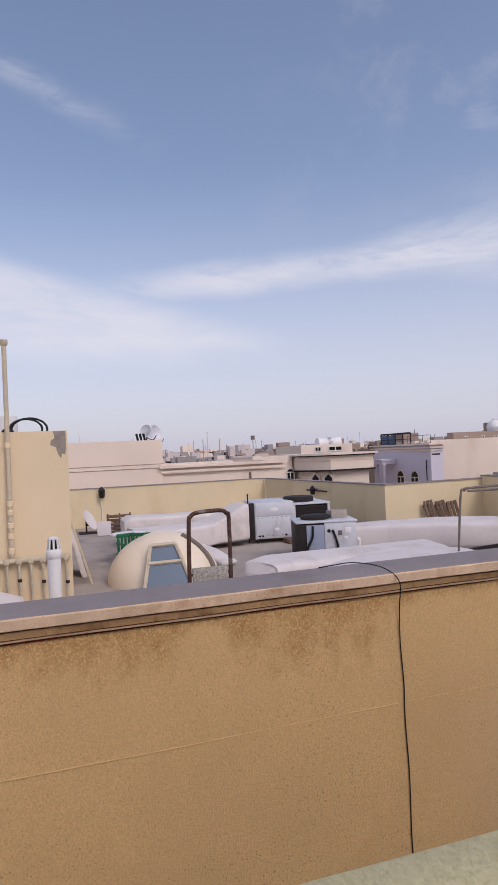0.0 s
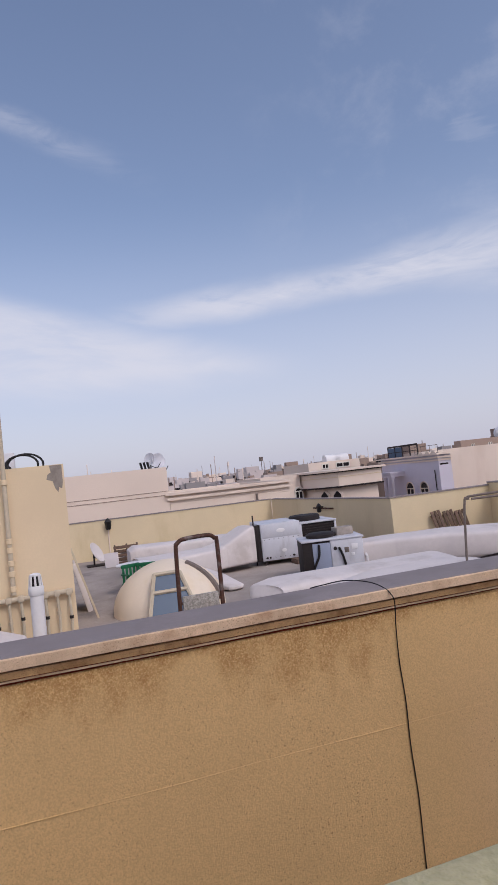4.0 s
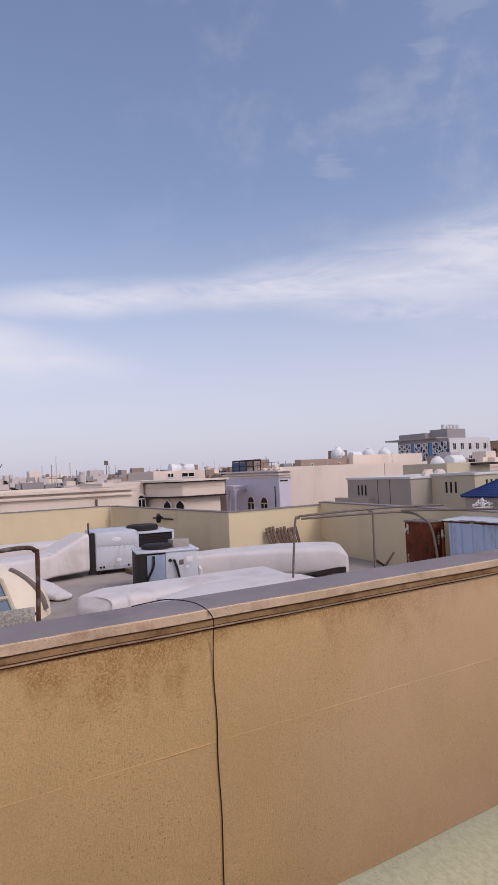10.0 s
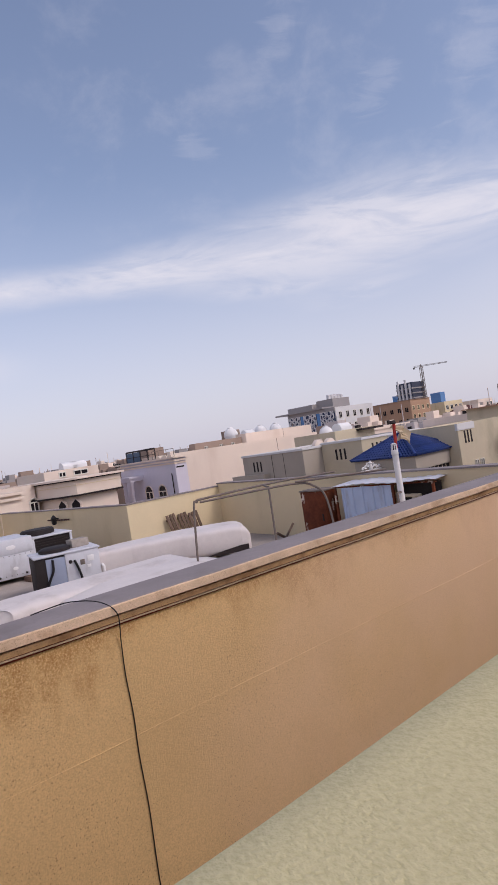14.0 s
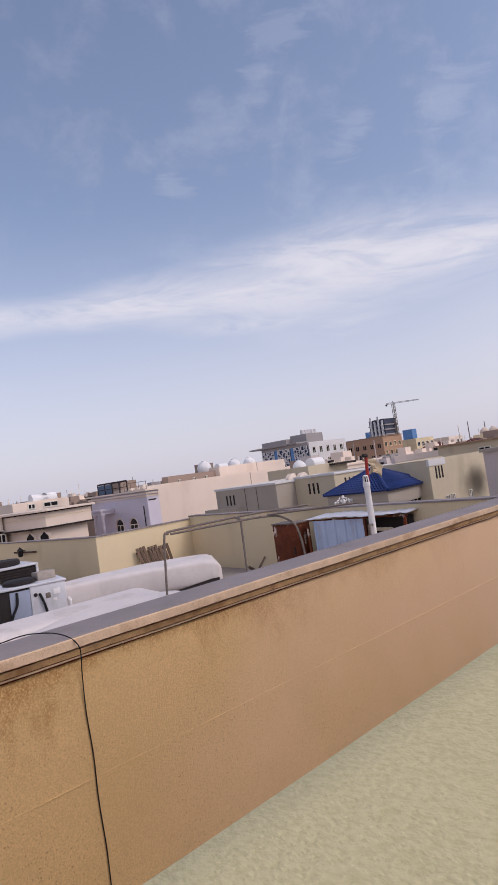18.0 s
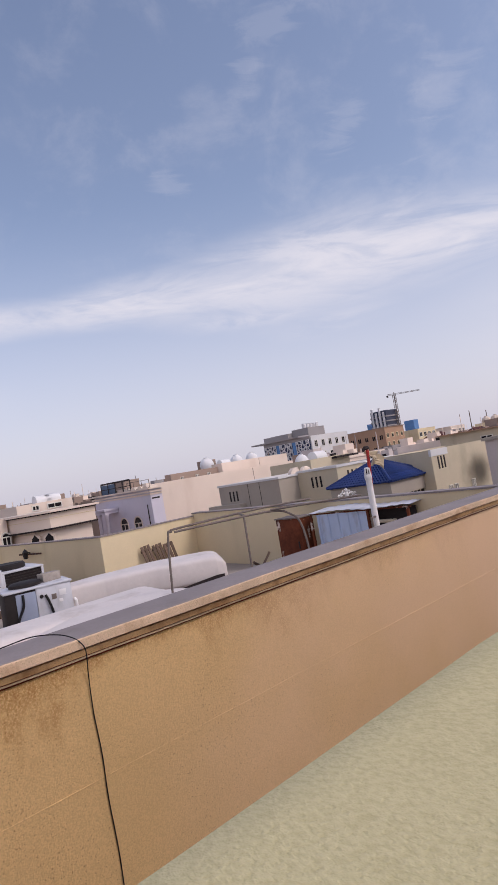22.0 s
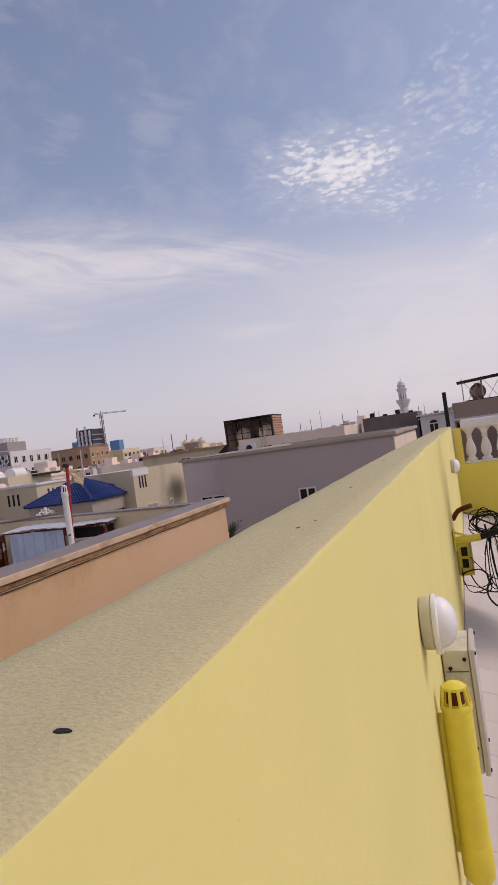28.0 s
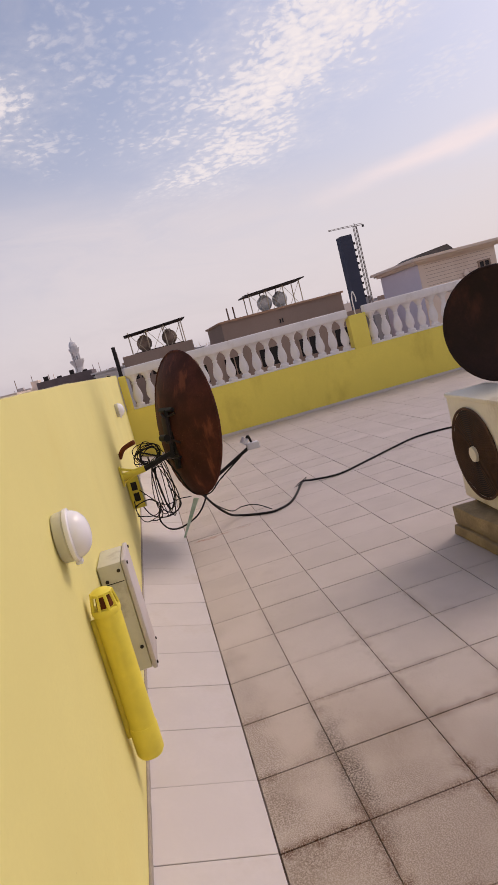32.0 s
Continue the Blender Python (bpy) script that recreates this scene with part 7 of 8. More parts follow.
# glazed frame and tanks on the lilac roof
t = thing("roof_screen", 27.3, 41.9, 1.5, "dark framed glass screen round the roof", "screen")
for y in (0, 1.1, 2.2, 3.3, 4.4):
    bm = B()
    box(bm, -0.04, y - 0.04, 0, 0.04, y + 0.04, 1.5)
    part("post", bm, M_STEEL, t)
for z, h in ((0.5, 0.05), (1.0, 0.05), (1.42, 0.14)):
    bm = B()
    box(bm, -0.03, 0.0, z, 0.03, 4.4, z + h)
    part("rail", bm, M_STEEL, t)
bm = B()
box(bm, -0.01, 2.25, 0.57, 0.01, 4.35, 1.4)
part("panel", bm, M_GLASSB, t)
for y in (40.9, 40.0, 39.3):
    far_tank(27.3, y, 1.5, 0.36, M_TANK, lying=True)
t = thing("guard_rail", 26.95, 38.8, 1.5, "thin steel pipe rail round the roof tanks", "rail")
for y in (0.0, 1.0, 2.1, 3.0):
    bm = B()
    cyl(bm, (0, y, 0), (0, y, 1.25), 0.025, n=6)
    part("post", bm, M_GALV, t)
for z in (0.65, 1.23):
    bm = B()
    cyl(bm, (0, -0.02, z), (0, 3.02, z), 0.022, n=6)
    part("rail", bm, M_GALV, t)

# long cream wall and the block with tanks
t = house("house", "long plain cream house wall catching the sun", 28.0, 40.6, 17.0, 7.0, 2.35, M_CREAM2, None, "villas")
bm = B()
box(bm, 11.5, -0.02, GZ, 11.56, -0.001, 2.3)
part("joint", bm, M_BROWNH, t)
t = house("house", "brown-grey rooftop block beneath white domed tanks", 39.6, 46.0, 8.0, 8.5, 2.75, M_BROWNH, None, "villas")
for a, z in ((2.5, 2.1), (4.4, 2.2), (6.4, 2.0)):
    win(t, "X", a, z - 0.3, 0.5, 0.35, b=0.04)
t = thing("tank_stand", 39.9, 46.6, 2.25, "low steel stand that carries the white tanks", "stand")
bm = B()
box(bm, 0, 0, 0.27, 7.2, 2.8, 0.39)
part("deck", bm, M_GREYB, t)
for x in (0.1, 2.4, 4.8, 7.0):
    for y in (0.1, 2.6):
        bm = B()
        box(bm, x - 0.07, y - 0.07, 0.0, x + 0.07, y + 0.07, 0.27)
        part("leg", bm, M_STEEL, t)
for x, y, r in ((40.9, 48.5, 0.72), (44.0, 47.4, 0.64), (46.1, 47.3, 0.64)):
    far_tank(x, y, 2.642, r)
far_tank(42.4, 47.6, 2.642, 0.45, lying=True)
far_tank(45.0, 48.6, 2.642, 0.45)
t = house("house", "grey-brown rooftop room beside the domed tanks", 33.6, 45.0, 5.6, 0.9, 2.95, M_BROWNH, None, "villas")
for a in (1.2, 3.0, 4.4):
    win(t, "Y", a, 2.3, 0.3, 0.25, b=0.03)
t = house("house", "small square stair head between the tanks", 42.0, 50.0, 1.4, 1.4, 3.9, M_BROWNH, None, "villas")

t = house("house", "plain cream upper block in front of the white tanks", 39.25, 44.4, 9.2, 1.5, 3.22, M_CREAM2, None, "villas", parapet=0.3)
bm = B()
box(bm, 5.0, -0.012, 1.9, 5.04, -0.001, 3.2)
part("joint", bm, M_BROWNH, t)

# grey stepped house
t = house("house", "grey villa with slotted parapet and pale top band", 26.13, 24.79, 12.0, 5.3, 1.32, M_GREYH, M_WHITEB, "grey villas", steps=((0.0, 0.06),))
slots(t, "X", 3.6, 0.35, 3, 0.32, 0.13, 0.62)
for y in (1.6, 2.6):
    bm = B()
    box(bm, -0.012, y, GZ, -0.001, y + 0.03, 1.3)
    part("joint", bm, M_STEEL, t)
bm = B()
box(bm, -0.5, 3.0, GZ, -0.002, 6.0, 0.2)
part("lower_step", bm, M_GREYH, t)
t = house("house", "olive-beige wing with slotted parapet and pale top band", 27.8, 21.8, 2.4, 2.98, 1.42, M_OLIVE, M_WHITEB, "grey villas", steps=((0.0, 0.06),))
slots(t, "X", 1.2, 0.45, 3, 0.32, 0.13, 0.62)
slots(t, "Y", 0.9, 0.45, 3, 0.4, 0.15, 0.7)
for x in (29.8, 30.9):
    bm = B()
    lathe(bm, [(0.42, 0), (0.45, 0.02), (0.45, 0.3), (0.42, 0.32)], 18)
    bm.transform(Matrix.Rotation(radians(90), 4, "X"))
    whole("roof_fan", bm, M_CREAM2, "round cream exhaust cowl on the grey villa", "fan", "roof cowls", at=(x, 27.0, 1.3))
t = house("house", "olive rooftop block with small openings and a ledge", 33.5, 28.5, 4.5, 4.0, 2.1, M_OLIVE, None, "grey villas")
bm = B()
box(bm, 2.4, -0.5, 1.9, 5.0, 0.3, 2.05)
part("ledge", bm, M_STEEL, t)
bm = B()
box(bm, -0.4, 1.2, 1.2, -0.002, 1.7, 1.75, 0.02)
part("ac_box", bm, M_CREAM2, t)
far_tank(36.6, 30.4, 1.6, 0.48, lying=True)
far_tank(35.0, 30.6, 1.6, 0.5)

# pavilion with the blue tiled pyramid roof
t = thing("pavilion", 25.0, 16.6, 0, "low pavilion with a blue glazed-tile pyramid roof", "building")
PLX, PLY, PE, PA = 3.6, 3.6, 0.42, 1.52
bm = B()
box(bm, 0.15, 0.15, GZ, PLX - 0.15, PLY - 0.15, -0.25)
part("wall", bm, M_OLIVE, t)
bm = B()
box(bm, 0.0, 0.0, -0.251, PLX, PLY, PE)
part("fascia", bm, M_GREYH, t, "deep plain fascia")
bm = B()
cor = [(-0.15, -0.15), (PLX + 0.15, -0.15), (PLX + 0.15, PLY + 0.15), (-0.15, PLY + 0.15)]
ap = bm.verts.new((PLX / 2, PLY / 2, PA))
cv = [bm.verts.new((x, y, PE + 0.004)) for x, y in cor]
for i in range(4):
    bm.faces.new((cv[i], cv[(i + 1) % 4], ap))
bm.faces.new(cv[::-1])
rf = part("roof", bm, M_ROOFT, t)
apex = Vector((PLX / 2, PLY / 2, PA))
ROWS = 11
for side, (p, q) in enumerate(((cor[3], cor[0]), (cor[0], cor[1]))):
    a, b = Vector((*p, PE + 0.03)), Vector((*q, PE + 0.03))
    nrm = (b - a).cross(apex - a).normalized()
    if nrm.z < 0:
        nrm = -nrm
    for r in range(ROWS):
        f0, f1 = r / ROWS, (r + 1) / ROWS
        A0, B0 = a.lerp(apex, f0), b.lerp(apex, f0)
        A1, B1 = a.lerp(apex, f1), b.lerp(apex, f1)
        n = max(1, round(22 * (1 - f0)))
        bm = B()
        for k in range(n):
            u0, u1 = k / n, (k + 1) / n
            um = (u0 + u1) / 2
            P = [A0.lerp(B0, u0 + 0.004), A0.lerp(B0, um), A0.lerp(B0, u1 - 0.004), A1.lerp(B1, u1 - 0.004), A1.lerp(B1, um), A1.lerp(B1, u0 + 0.004)]
            off = [0.03, 0.075, 0.03, 0.008, 0.05, 0.008]
            v = [bm.verts.new(pp + nrm * o) for pp, o in zip(P, off)]
            e = [bm.verts.new(P[i] + nrm * 0.0) for i in (0, 1, 2)]
            bm.faces.new((v[0], v[1], v[4], v[5]))
            bm.faces.new((v[1], v[2], v[3], v[4]))
            bm.faces.new((e[0], e[1], v[1], v[0]))
            bm.faces.new((e[1], e[2], v[2], v[1]))
        part("tile_course", bm, M_ROOFT, rf)
for c in cor[:2] + cor[3:]:
    bm = B()
    tube(bm, [Vector((*c, PE + 0.07)), apex + Vector((0, 0, 0.06))], 0.07, 8)
    part("ridge", bm, M_ROOFT, rf)
bm = B()
lathe(bm, [(0.12, 0.0), (0.15, 0.06), (0.06, 0.12), (0.02, 0.25)], 12, at=(PLX / 2, PLY / 2, PA))
part("finial", bm, M_CREAM2, t)
for i in range(9):
    bm = B()
    box(bm, 0.4 + 0.34 * i, 0.13, -0.75, 0.62 + 0.34 * i, 0.16, -0.28)
    part("louvre", bm, M_DARK, t)
t = thing("carved_crest", 24.0, 18.6, -0.02, "white carved scroll ornament on a low wall crest", "ornament")
bm = B()
box(bm, -0.55, -0.06, 0.0, 0.95, 0.06, 0.07, 0.015)
part("plinth", bm, M_WHITEB, t)
for k, (x, z, r) in enumerate(((-0.42, 0.16, 0.09), (-0.2, 0.2, 0.1), (0.0, 0.3, 0.12), (0.2, 0.42, 0.12), (0.4, 0.3, 0.12), (0.6, 0.2, 0.1), (0.82, 0.16, 0.09))):
    bm = B()
    tube(bm, [(x + r * (1 - 0.09 * i) * math.cos(i * 0.55 + k), 0.0, z + r * (1 - 0.09 * i) * math.sin(i * 0.55 + k)) for i in range(11)], 0.035, 6)
    part("scroll", bm, M_WHITEB, t)
bm = B()
lathe(bm, [(0.09, 0.0), (0.11, 0.12), (0.06, 0.24), (0.09, 0.3), (0.03, 0.42)], 10, at=(0.2, 0.0, 0.07))
part("finial", bm, M_WHITEB, t)
bm = B()
box(bm, 22.5, 18.4, GZ, 25.0, 18.8, -0.02)
whole("garden_wall", bm, M_OLIVE, "low olive garden wall under the carved crest", "wall")

# lit slotted wall, long smudged wall
t = house("house", "beige wing with three slots and a white top band", 30.6, 18.9, 5.0, 3.0, 1.3, M_OLIVE, M_WHITEB, "grey villas", steps=((0.0, 0.06),))
slots(t, "Y", 1.9, 0.4, 3, 0.3, 0.14, 0.65)
t = house("house", "olive-beige house wall with a dark soot smudge", 28.0, 16.0, 6.6, 2.9, 1.55, M_SOOT, None, "grey villas")
bm = B()
box(bm, -0.04, -0.04, 1.22, 1.6, 0.1, 1.56)
part("top_band", bm, M_WHITEB, t)
slots(t, "Y", 0.55, 0.55, 3, 0.3, 0.14, 0.62)
for a in (0.75, 1.3, 3.2):
    win(t, "Y", a + 0.6, -1.0, 0.28, 0.6, b=0.03)
# warm grey villa along the lane
t = house("house", "large warm-grey villa with thin pale coping along the lane", 21.95, 2.2, 9.5, 6.5, 1.68, M_GREYV, M_GREYH, "grey villas", steps=((0.0, 0.12),))
win(t, "X", 3.25, -0.2, 0.55, 0.36, b=0.05)
# paler facing on the sunward side: the sunlight is in its colour
bm = B()
box(bm, 0, -0.03, GZ, 9.5, -0.002, 1.58)
part("front_render", bm, M_CREAM2, t, "front facing with sunlight put into its pale colour")
t = house("house", "set-back grey block joined to the lane villa", 23.4, 8.75, 6.0, 2.2, 1.66, M_GREYS, M_GREYH, "grey villas", steps=((0.0, 0.1),))
win(t, "X", 1.0, -0.15, 1.0, 0.28, b=0.04)

# mosaic-fronted building
t = house("office_building", "white and grey building with a blue and white mosaic screen", 107, 90.4, 13.5, 14.6, 7.4, M_WHITEB, None, "mid-rise buildings")
bm = B()
box(bm, -1.2, 2.6, 7.46, 5.0, 18.0, 7.8)
part("roof_slab", bm, M_GREYB, t)
bm = B()
box(bm, 1.4, 8.0, 7.802, 8.0, 16.0, 9.0)
part("upper_storey", bm, M_GREYB, t)
bm = B()
box(bm, -0.45, 0.0, 6.62, -0.01, 14.6, 7.44)
part("fascia", bm, M_GREYB, t)
for y0, y1, z0 in ((0.3, 4.2, 5.0), (5.6, 9.4, 5.0), (10.6, 14.4, 6.0)):
    bm = B()
    box(bm, -0.5, y0, z0 - 3, -0.01, y1, 6.6)
    sc = part("screen", bm, M_NAVY, t, "dark blue glazing behind white tracery")
    random.seed(int(y0 * 10))
    nu, nv = 5, 6
    net = [[Vector((-0.56, y0 + (y1 - y0) * (i + (random.uniform(-0.33, 0.33) if 0 < i < nu else 0)) / nu, z0 - 3 + (9.6 - z0) * (k + (random.uniform(-0.33, 0.33) if 0 < k < nv else 0)) / nv)) for k in range(nv + 1)] for i in range(nu + 1)]
    for i in range(nu + 1):
        for k in range(nv + 1):
            for di, dk in ((1, 0), (0, 1), (1, 1) if (i + k) % 2 else (1, -1)):
                if i + di <= nu and 0 <= k + dk <= nv and random.random() < 0.92:
                    bm = B()
                    tube(bm, [net[i][k], net[i + di][k + dk]], 0.085, 4)
                    part("tracery", bm, M_WHITEB, sc)
for y in (4.9, 10.0):
    bm = B()
    box(bm, -0.45, y - 0.55, -3, -0.01, y + 0.5, 6.6)
    part("glass_strip", bm, M_BLUEB, t)
for i in range(5):
    for z in (2.2, 4.9):
        win(t, "Y", 1.5 + 2.5 * i, z, 0.9, 1.3, b=0.1)
bm = B()
box(bm, 3.0, 3.0, 7.2, 9.0, 8.0, 9.6)
part("stair_head", bm, M_GREYB, t)
for k in range(5):
    bm = B()
    cyl(bm, (3.6 + 1.1 * k, 4.5, 9.6), (3.6 + 1.1 * k, 4.5, 10.6), 0.5, n=12)
    part("roof_unit", bm, M_WHITEB, t)
# brown apartments
t = house("apartment_building", "brown and orange apartment block with small square windows", 125, 83, 8.2, 11, 6.6, M_BRICKB, M_BROWNH, "mid-rise buildings", steps=((0.0, 0.2),))
for i in range(5):
    for z in (3.9, 1.2, -1.5):
        win(t, "X", 1.2 + 2.1 * i, z, 0.9, 1.0, b=0.12, frame=M_BRICKB)
for i in range(4):
    for z in (4.2, 2.2, 0.2):
        win(t, "Y", 1.0 + 2.0 * i, z, 0.7, 0.9, b=0.12, frame=M_CREAM)
t = house("apartment_building", "cream apartment block with balconies and dark windows", 146, 86.9, 9, 5, 5.3, M_CREAM, None, "mid-rise buildings")
for i in range(4):
    for z in (3.2, 0.8):
        win(t, "Y", 1.2 + 2.2 * i, z, 1.1, 1.0, b=0.1)
t = house("apartment_building", "pale apartment block behind the brown one", 158, 84, 8, 6, 4.6, M_CREAM2, None, "mid-rise buildings")
for i in range(4):
    win(t, "Y", 1.2 + 1.9 * i, 2.6, 0.9, 1.0, b=0.1)
# towers and tower crane far off
t = house("tower_block", "dark high-rise under construction with white floor edges", 352, 231, 14, 12, 26, M_TOWERD, None, "high-rise towers")
for k in range(9):
    bm = B()
    ring_box(bm, 14, 12, -4 + 3.2 * k, -3.2 + 3.2 * k, 0.5)
    part("floor_edge", bm, M_GREYB, t)
bm = B()
q = [bm.verts.new((x, y, z)) for x in (1.0, 9.0) for y, z in ((12.05, GZ), (17.0, GZ), (17.0, 19.0), (12.05, 16.0))]
for f in ((0, 3, 2, 1), (4, 5, 6, 7), (0, 1, 5, 4), (1, 2, 6, 5), (2, 3, 7, 6), (3, 0, 4, 7)):
    bm.faces.new([q[i] for i in f])
bmesh.ops.recalc_face_normals(bm, faces=bm.faces)
part("glazed_flank", bm, M_BLUEB, t, "pale blue slanted glazed flank")
for k in range(4):
    bm = B()
    box(bm, -0.8, 1.0 + 2.9 * k, -8, -0.01, 2.2 + 2.9 * k, 25 + 3 * (k % 2))
    part("fin", bm, M_WHITEB, t)
t = house("tower_block", "small blue glass block", 330, 198.4, 5, 6.5, 15.2, M_BLUEB, None, "high-rise towers")


def tower_crane(x, y, top, jib, back, az, z0, label, w, r):
    t = thing("tower_crane", x, y, 0, label, "crane")
    for sx in (-1, 1):
        for sy in (-1, 1):
            bm = B()
            box(bm, sx * w - r, sy * w - r, z0, sx * w + r, sy * w + r, top)
            part("mast_leg", bm, M_GALV, t)
    bm = B()
    z, s = z0, 1
    while z < top - 3 * w:
        tube(bm, [(-w * s, -w, z), (w * s, -w, z + 3 * w)], r * 0.7, 4)
        z += 3 * w
        s = -s
    part("lattice", bm, M_GALV, t)
    d = Vector((math.sin(radians(az)), math.cos(radians(az)), 0))
    for dz in (0.0, 1.0):
        bm = B()
        tube(bm, [Vector((0, 0, top + dz * w)) - d * back, Vector((0, 0, top + dz * w * 0.6)) + d * jib], r * 1.1, 4)
        part("jib", bm, M_GALV, t)
    bm = B()
    tube(bm, [(0, 0, top - 0.1), (0, 0, top + jib * 0.1)], r * 1.5, 4)
    part("mast_head", bm, M_GALV, t)
    bm = B()
    c = Vector((0, 0, top)) - d * back
    box(bm, c.x - w * 0.6, c.y - w * 0.6, c.z - w * 1.6, c.x + w * 0.6, c.y + w * 0.6, c.z)
    part("counterweight", bm, M_DARK, t)
    return t


tower_crane(363.5, 229.5, 35.5, 17, 4.5, 140, GZ, "distant tower crane beside the unfinished high-rise", 0.75, 0.14)

# long brown building, red roofs, tank site
t = house("house", "long brown house with a cornice and dark windows", 69.5, 27.0, 12, 11.5, 2.15, M_OLIVE, M_BRICKB, "further houses", steps=((0.0, 0.4),))
for a in (1.8, 5.6):
    win(t, "X", a, 0.75, 1.3, 0.6, b=0.08)
t = thing("gable_roof_house", 95.5, 52.0, -1.5, "house with a dark red hipped roof", "building", "further houses")
bm = B()
box(bm, 0, 0, GZ, 8, 7, 2.4)
part("wall", bm, M_BROWNH, t)
bm = B()
q = [bm.verts.new(p) for p in ((-0.4, -0.4, 2.4), (8.4, -0.4, 2.4), (8.4, 7.4, 2.4), (-0.4, 7.4, 2.4))]
a, b = bm.verts.new((2.5, 3.5, 4.6)), bm.verts.new((5.5, 3.5, 4.6))
for f in ((q[0], q[1], b, a), (q[1], q[2], b), (q[2], q[3], a, b), (q[3], q[0], a)):
    bm.faces.new(f)
bm.faces.new(q[::-1])
bmesh.ops.recalc_face_normals(bm, faces=bm.faces)
part("roof", bm, M_REDROOF, t)
copy_thing(t, pose(88.0, 41.0, -1.9))
t = house("house", "cream rooftop with domed tanks and aerials", 116, 50.5, 7, 6, 3.4, M_CREAM, None, "further houses")
for y in (51.5, 53.2, 55.0):
    far_tank(118.0, y, 2.9, 0.85, M_TANK)

# dark framed roof shelter with lattice side on a pale house
t = house("house", "pale grey house with a wall-mounted outdoor unit", 52.6, 9.6, 9.0, 9.6, 2.45, M_CREAM2, None, "further houses")
for a in (2.0, 5.2, 6.9):
    win(t, "X", a, 1.15, 0.7, 0.5, b=0.06)
bm = B()
box(bm, -0.5, 7.9, 1.3, -0.01, 9.0, 2.0, 0.03)
acx = part("ac_unit", bm, M_WHITEB, t)
bm = B()
cyl(bm, (-0.51, 8.5, 1.65), (-0.5, 8.5, 1.65), 0.28, n=16)
part("fan_guard", bm, M_DARK, acx)
t = thing("roof_shelter", 53.0, 16.0, 1.955, "dark steel roof shelter with brown lattice screen over tanks", "shelter", "roof shelters")
bm = B()
for y in (0.62, 1.02):
    box(bm, -0.62, y - 0.03, -1.6, -0.56, y + 0.03, 1.3)
for k in range(8):
    box(bm, -0.61, 0.65, -1.4 + 0.33 * k, -0.57, 0.99, -1.36 + 0.33 * k)
for z in (-1.2, 0.3):
    box(bm, -0.56, 0.6, z, -0.41, 0.64, z + 0.04)
part("ladder", bm, M_PIPEB, t, "pale steel ladder up to the shelter")
for x in (0, 3.0):
    for y in (0, 2.0, 4.4):
        bm = B()
        box(bm, x - 0.08, y - 0.08, 0, x + 0.08, y + 0.08, 2.33)
        part("post", bm, M_STEEL, t)
bm = B()
box(bm, -0.1, -0.12, 2.331, 3.1, 4.5, 2.41)
part("roof", bm, M_STEEL, t)
for k in range(4):
    bm = B()
    box(bm, -0.03, 0.1, 0.55 + 0.5 * k, 0.03, 4.3, 0.6 + 0.5 * k)
    part("rail", bm, M_STEEL, t)
bm = B()
box(bm, 2.96, 0.1, 0.0, 3.0, 4.3, 2.33)
part("back_sheet", bm, M_BROWNH, t)
bm = B()
box(bm, 0.0, 4.41, 0.0, 3.0, 4.45, 2.33)
part("side_sheet", bm, M_BROWNH, t)
for y in (0.95, 2.9, 3.6):
    bm = B()
    box(bm, -0.035, y - 0.035, 0.0, 0.035, y + 0.035, 2.33)
    part("mullion", bm, M_STEEL, t)
bm = B()
for k in range(9):
    z = 0.36 + 0.22 * k
    box(bm, 0.09, -0.11, z, 2.97, -0.05, z + 0.09)
    for i in range(9):
        x = 0.1 + 0.32 * i + 0.16 * (k % 2)
        if x < 2.8:
            box(bm, x, -0.11, z + 0.09, x + 0.16, -0.05, z + 0.22)
part("lattice", bm, M_BRICKB, t, "brown pierced block screen")
for y in (1.0, 3.2):
    far_tank(54.5, 16.0 + y, 1.96, 0.8, M_TANK)
t = thing("pent_roof", 60.0, 23.2, 0, "dark pitched pent roof beside the shelter", "roof")
bm = B()
q = [bm.verts.new(p) for p in ((0, 0, 1.2), (3, 0, 1.2), (3, 1.5, 1.2), (0, 1.5, 1.2), (0, 0, 2.35), (3, 0, 2.35))]
for f in ((0, 1, 5, 4), (4, 5, 2, 3), (0, 4, 3), (1, 2, 5), (3, 2, 1, 0)):
    bm.faces.new([q[i] for i in f])
bmesh.ops.recalc_face_normals(bm, faces=bm.faces)
part("roof_plane", bm, M_STEEL, t)
bm = B()
box(bm, 0.2, 0.2, GZ, 2.8, 1.4, 1.19)
part("wall", bm, M_BROWNH, t)

# blockwork house, white ornate parapet, minaret
t = house("house", "unfinished grey blockwork house", 59.9, 4.0, 6.0, 5.1, 2.85, M_BRICKG, None, "further houses", parapet=0.3)
for k in range(4):
    bm = B()
    box(bm, 0.2, 0.4 + 1.2 * k, 2.56, 0.6, 0.8 + 1.2 * k, 3.0 + 0.25 * (k % 2))
    part("roof_block", bm, M_DARK, t)
t = house("house", "white house front with moulded ornaments", 58.0, -0.6, 8.0, 4.3, 2.3, M_WHITEB, M_WHITEB, "further houses", steps=((0.0, 0.3), (0.3, 0.15)))
for a in (1.0, 3.2):
    win(t, "X", a, 0.6, 0.7, 0.9, arch=True)
bm = B()
cyl(bm, (57.8, -1.0, GZ), (57.8, -1.0, 4.0), 0.1)
whole("mast", bm, M_GALV, "thin grey mast above the roofs", "mast")


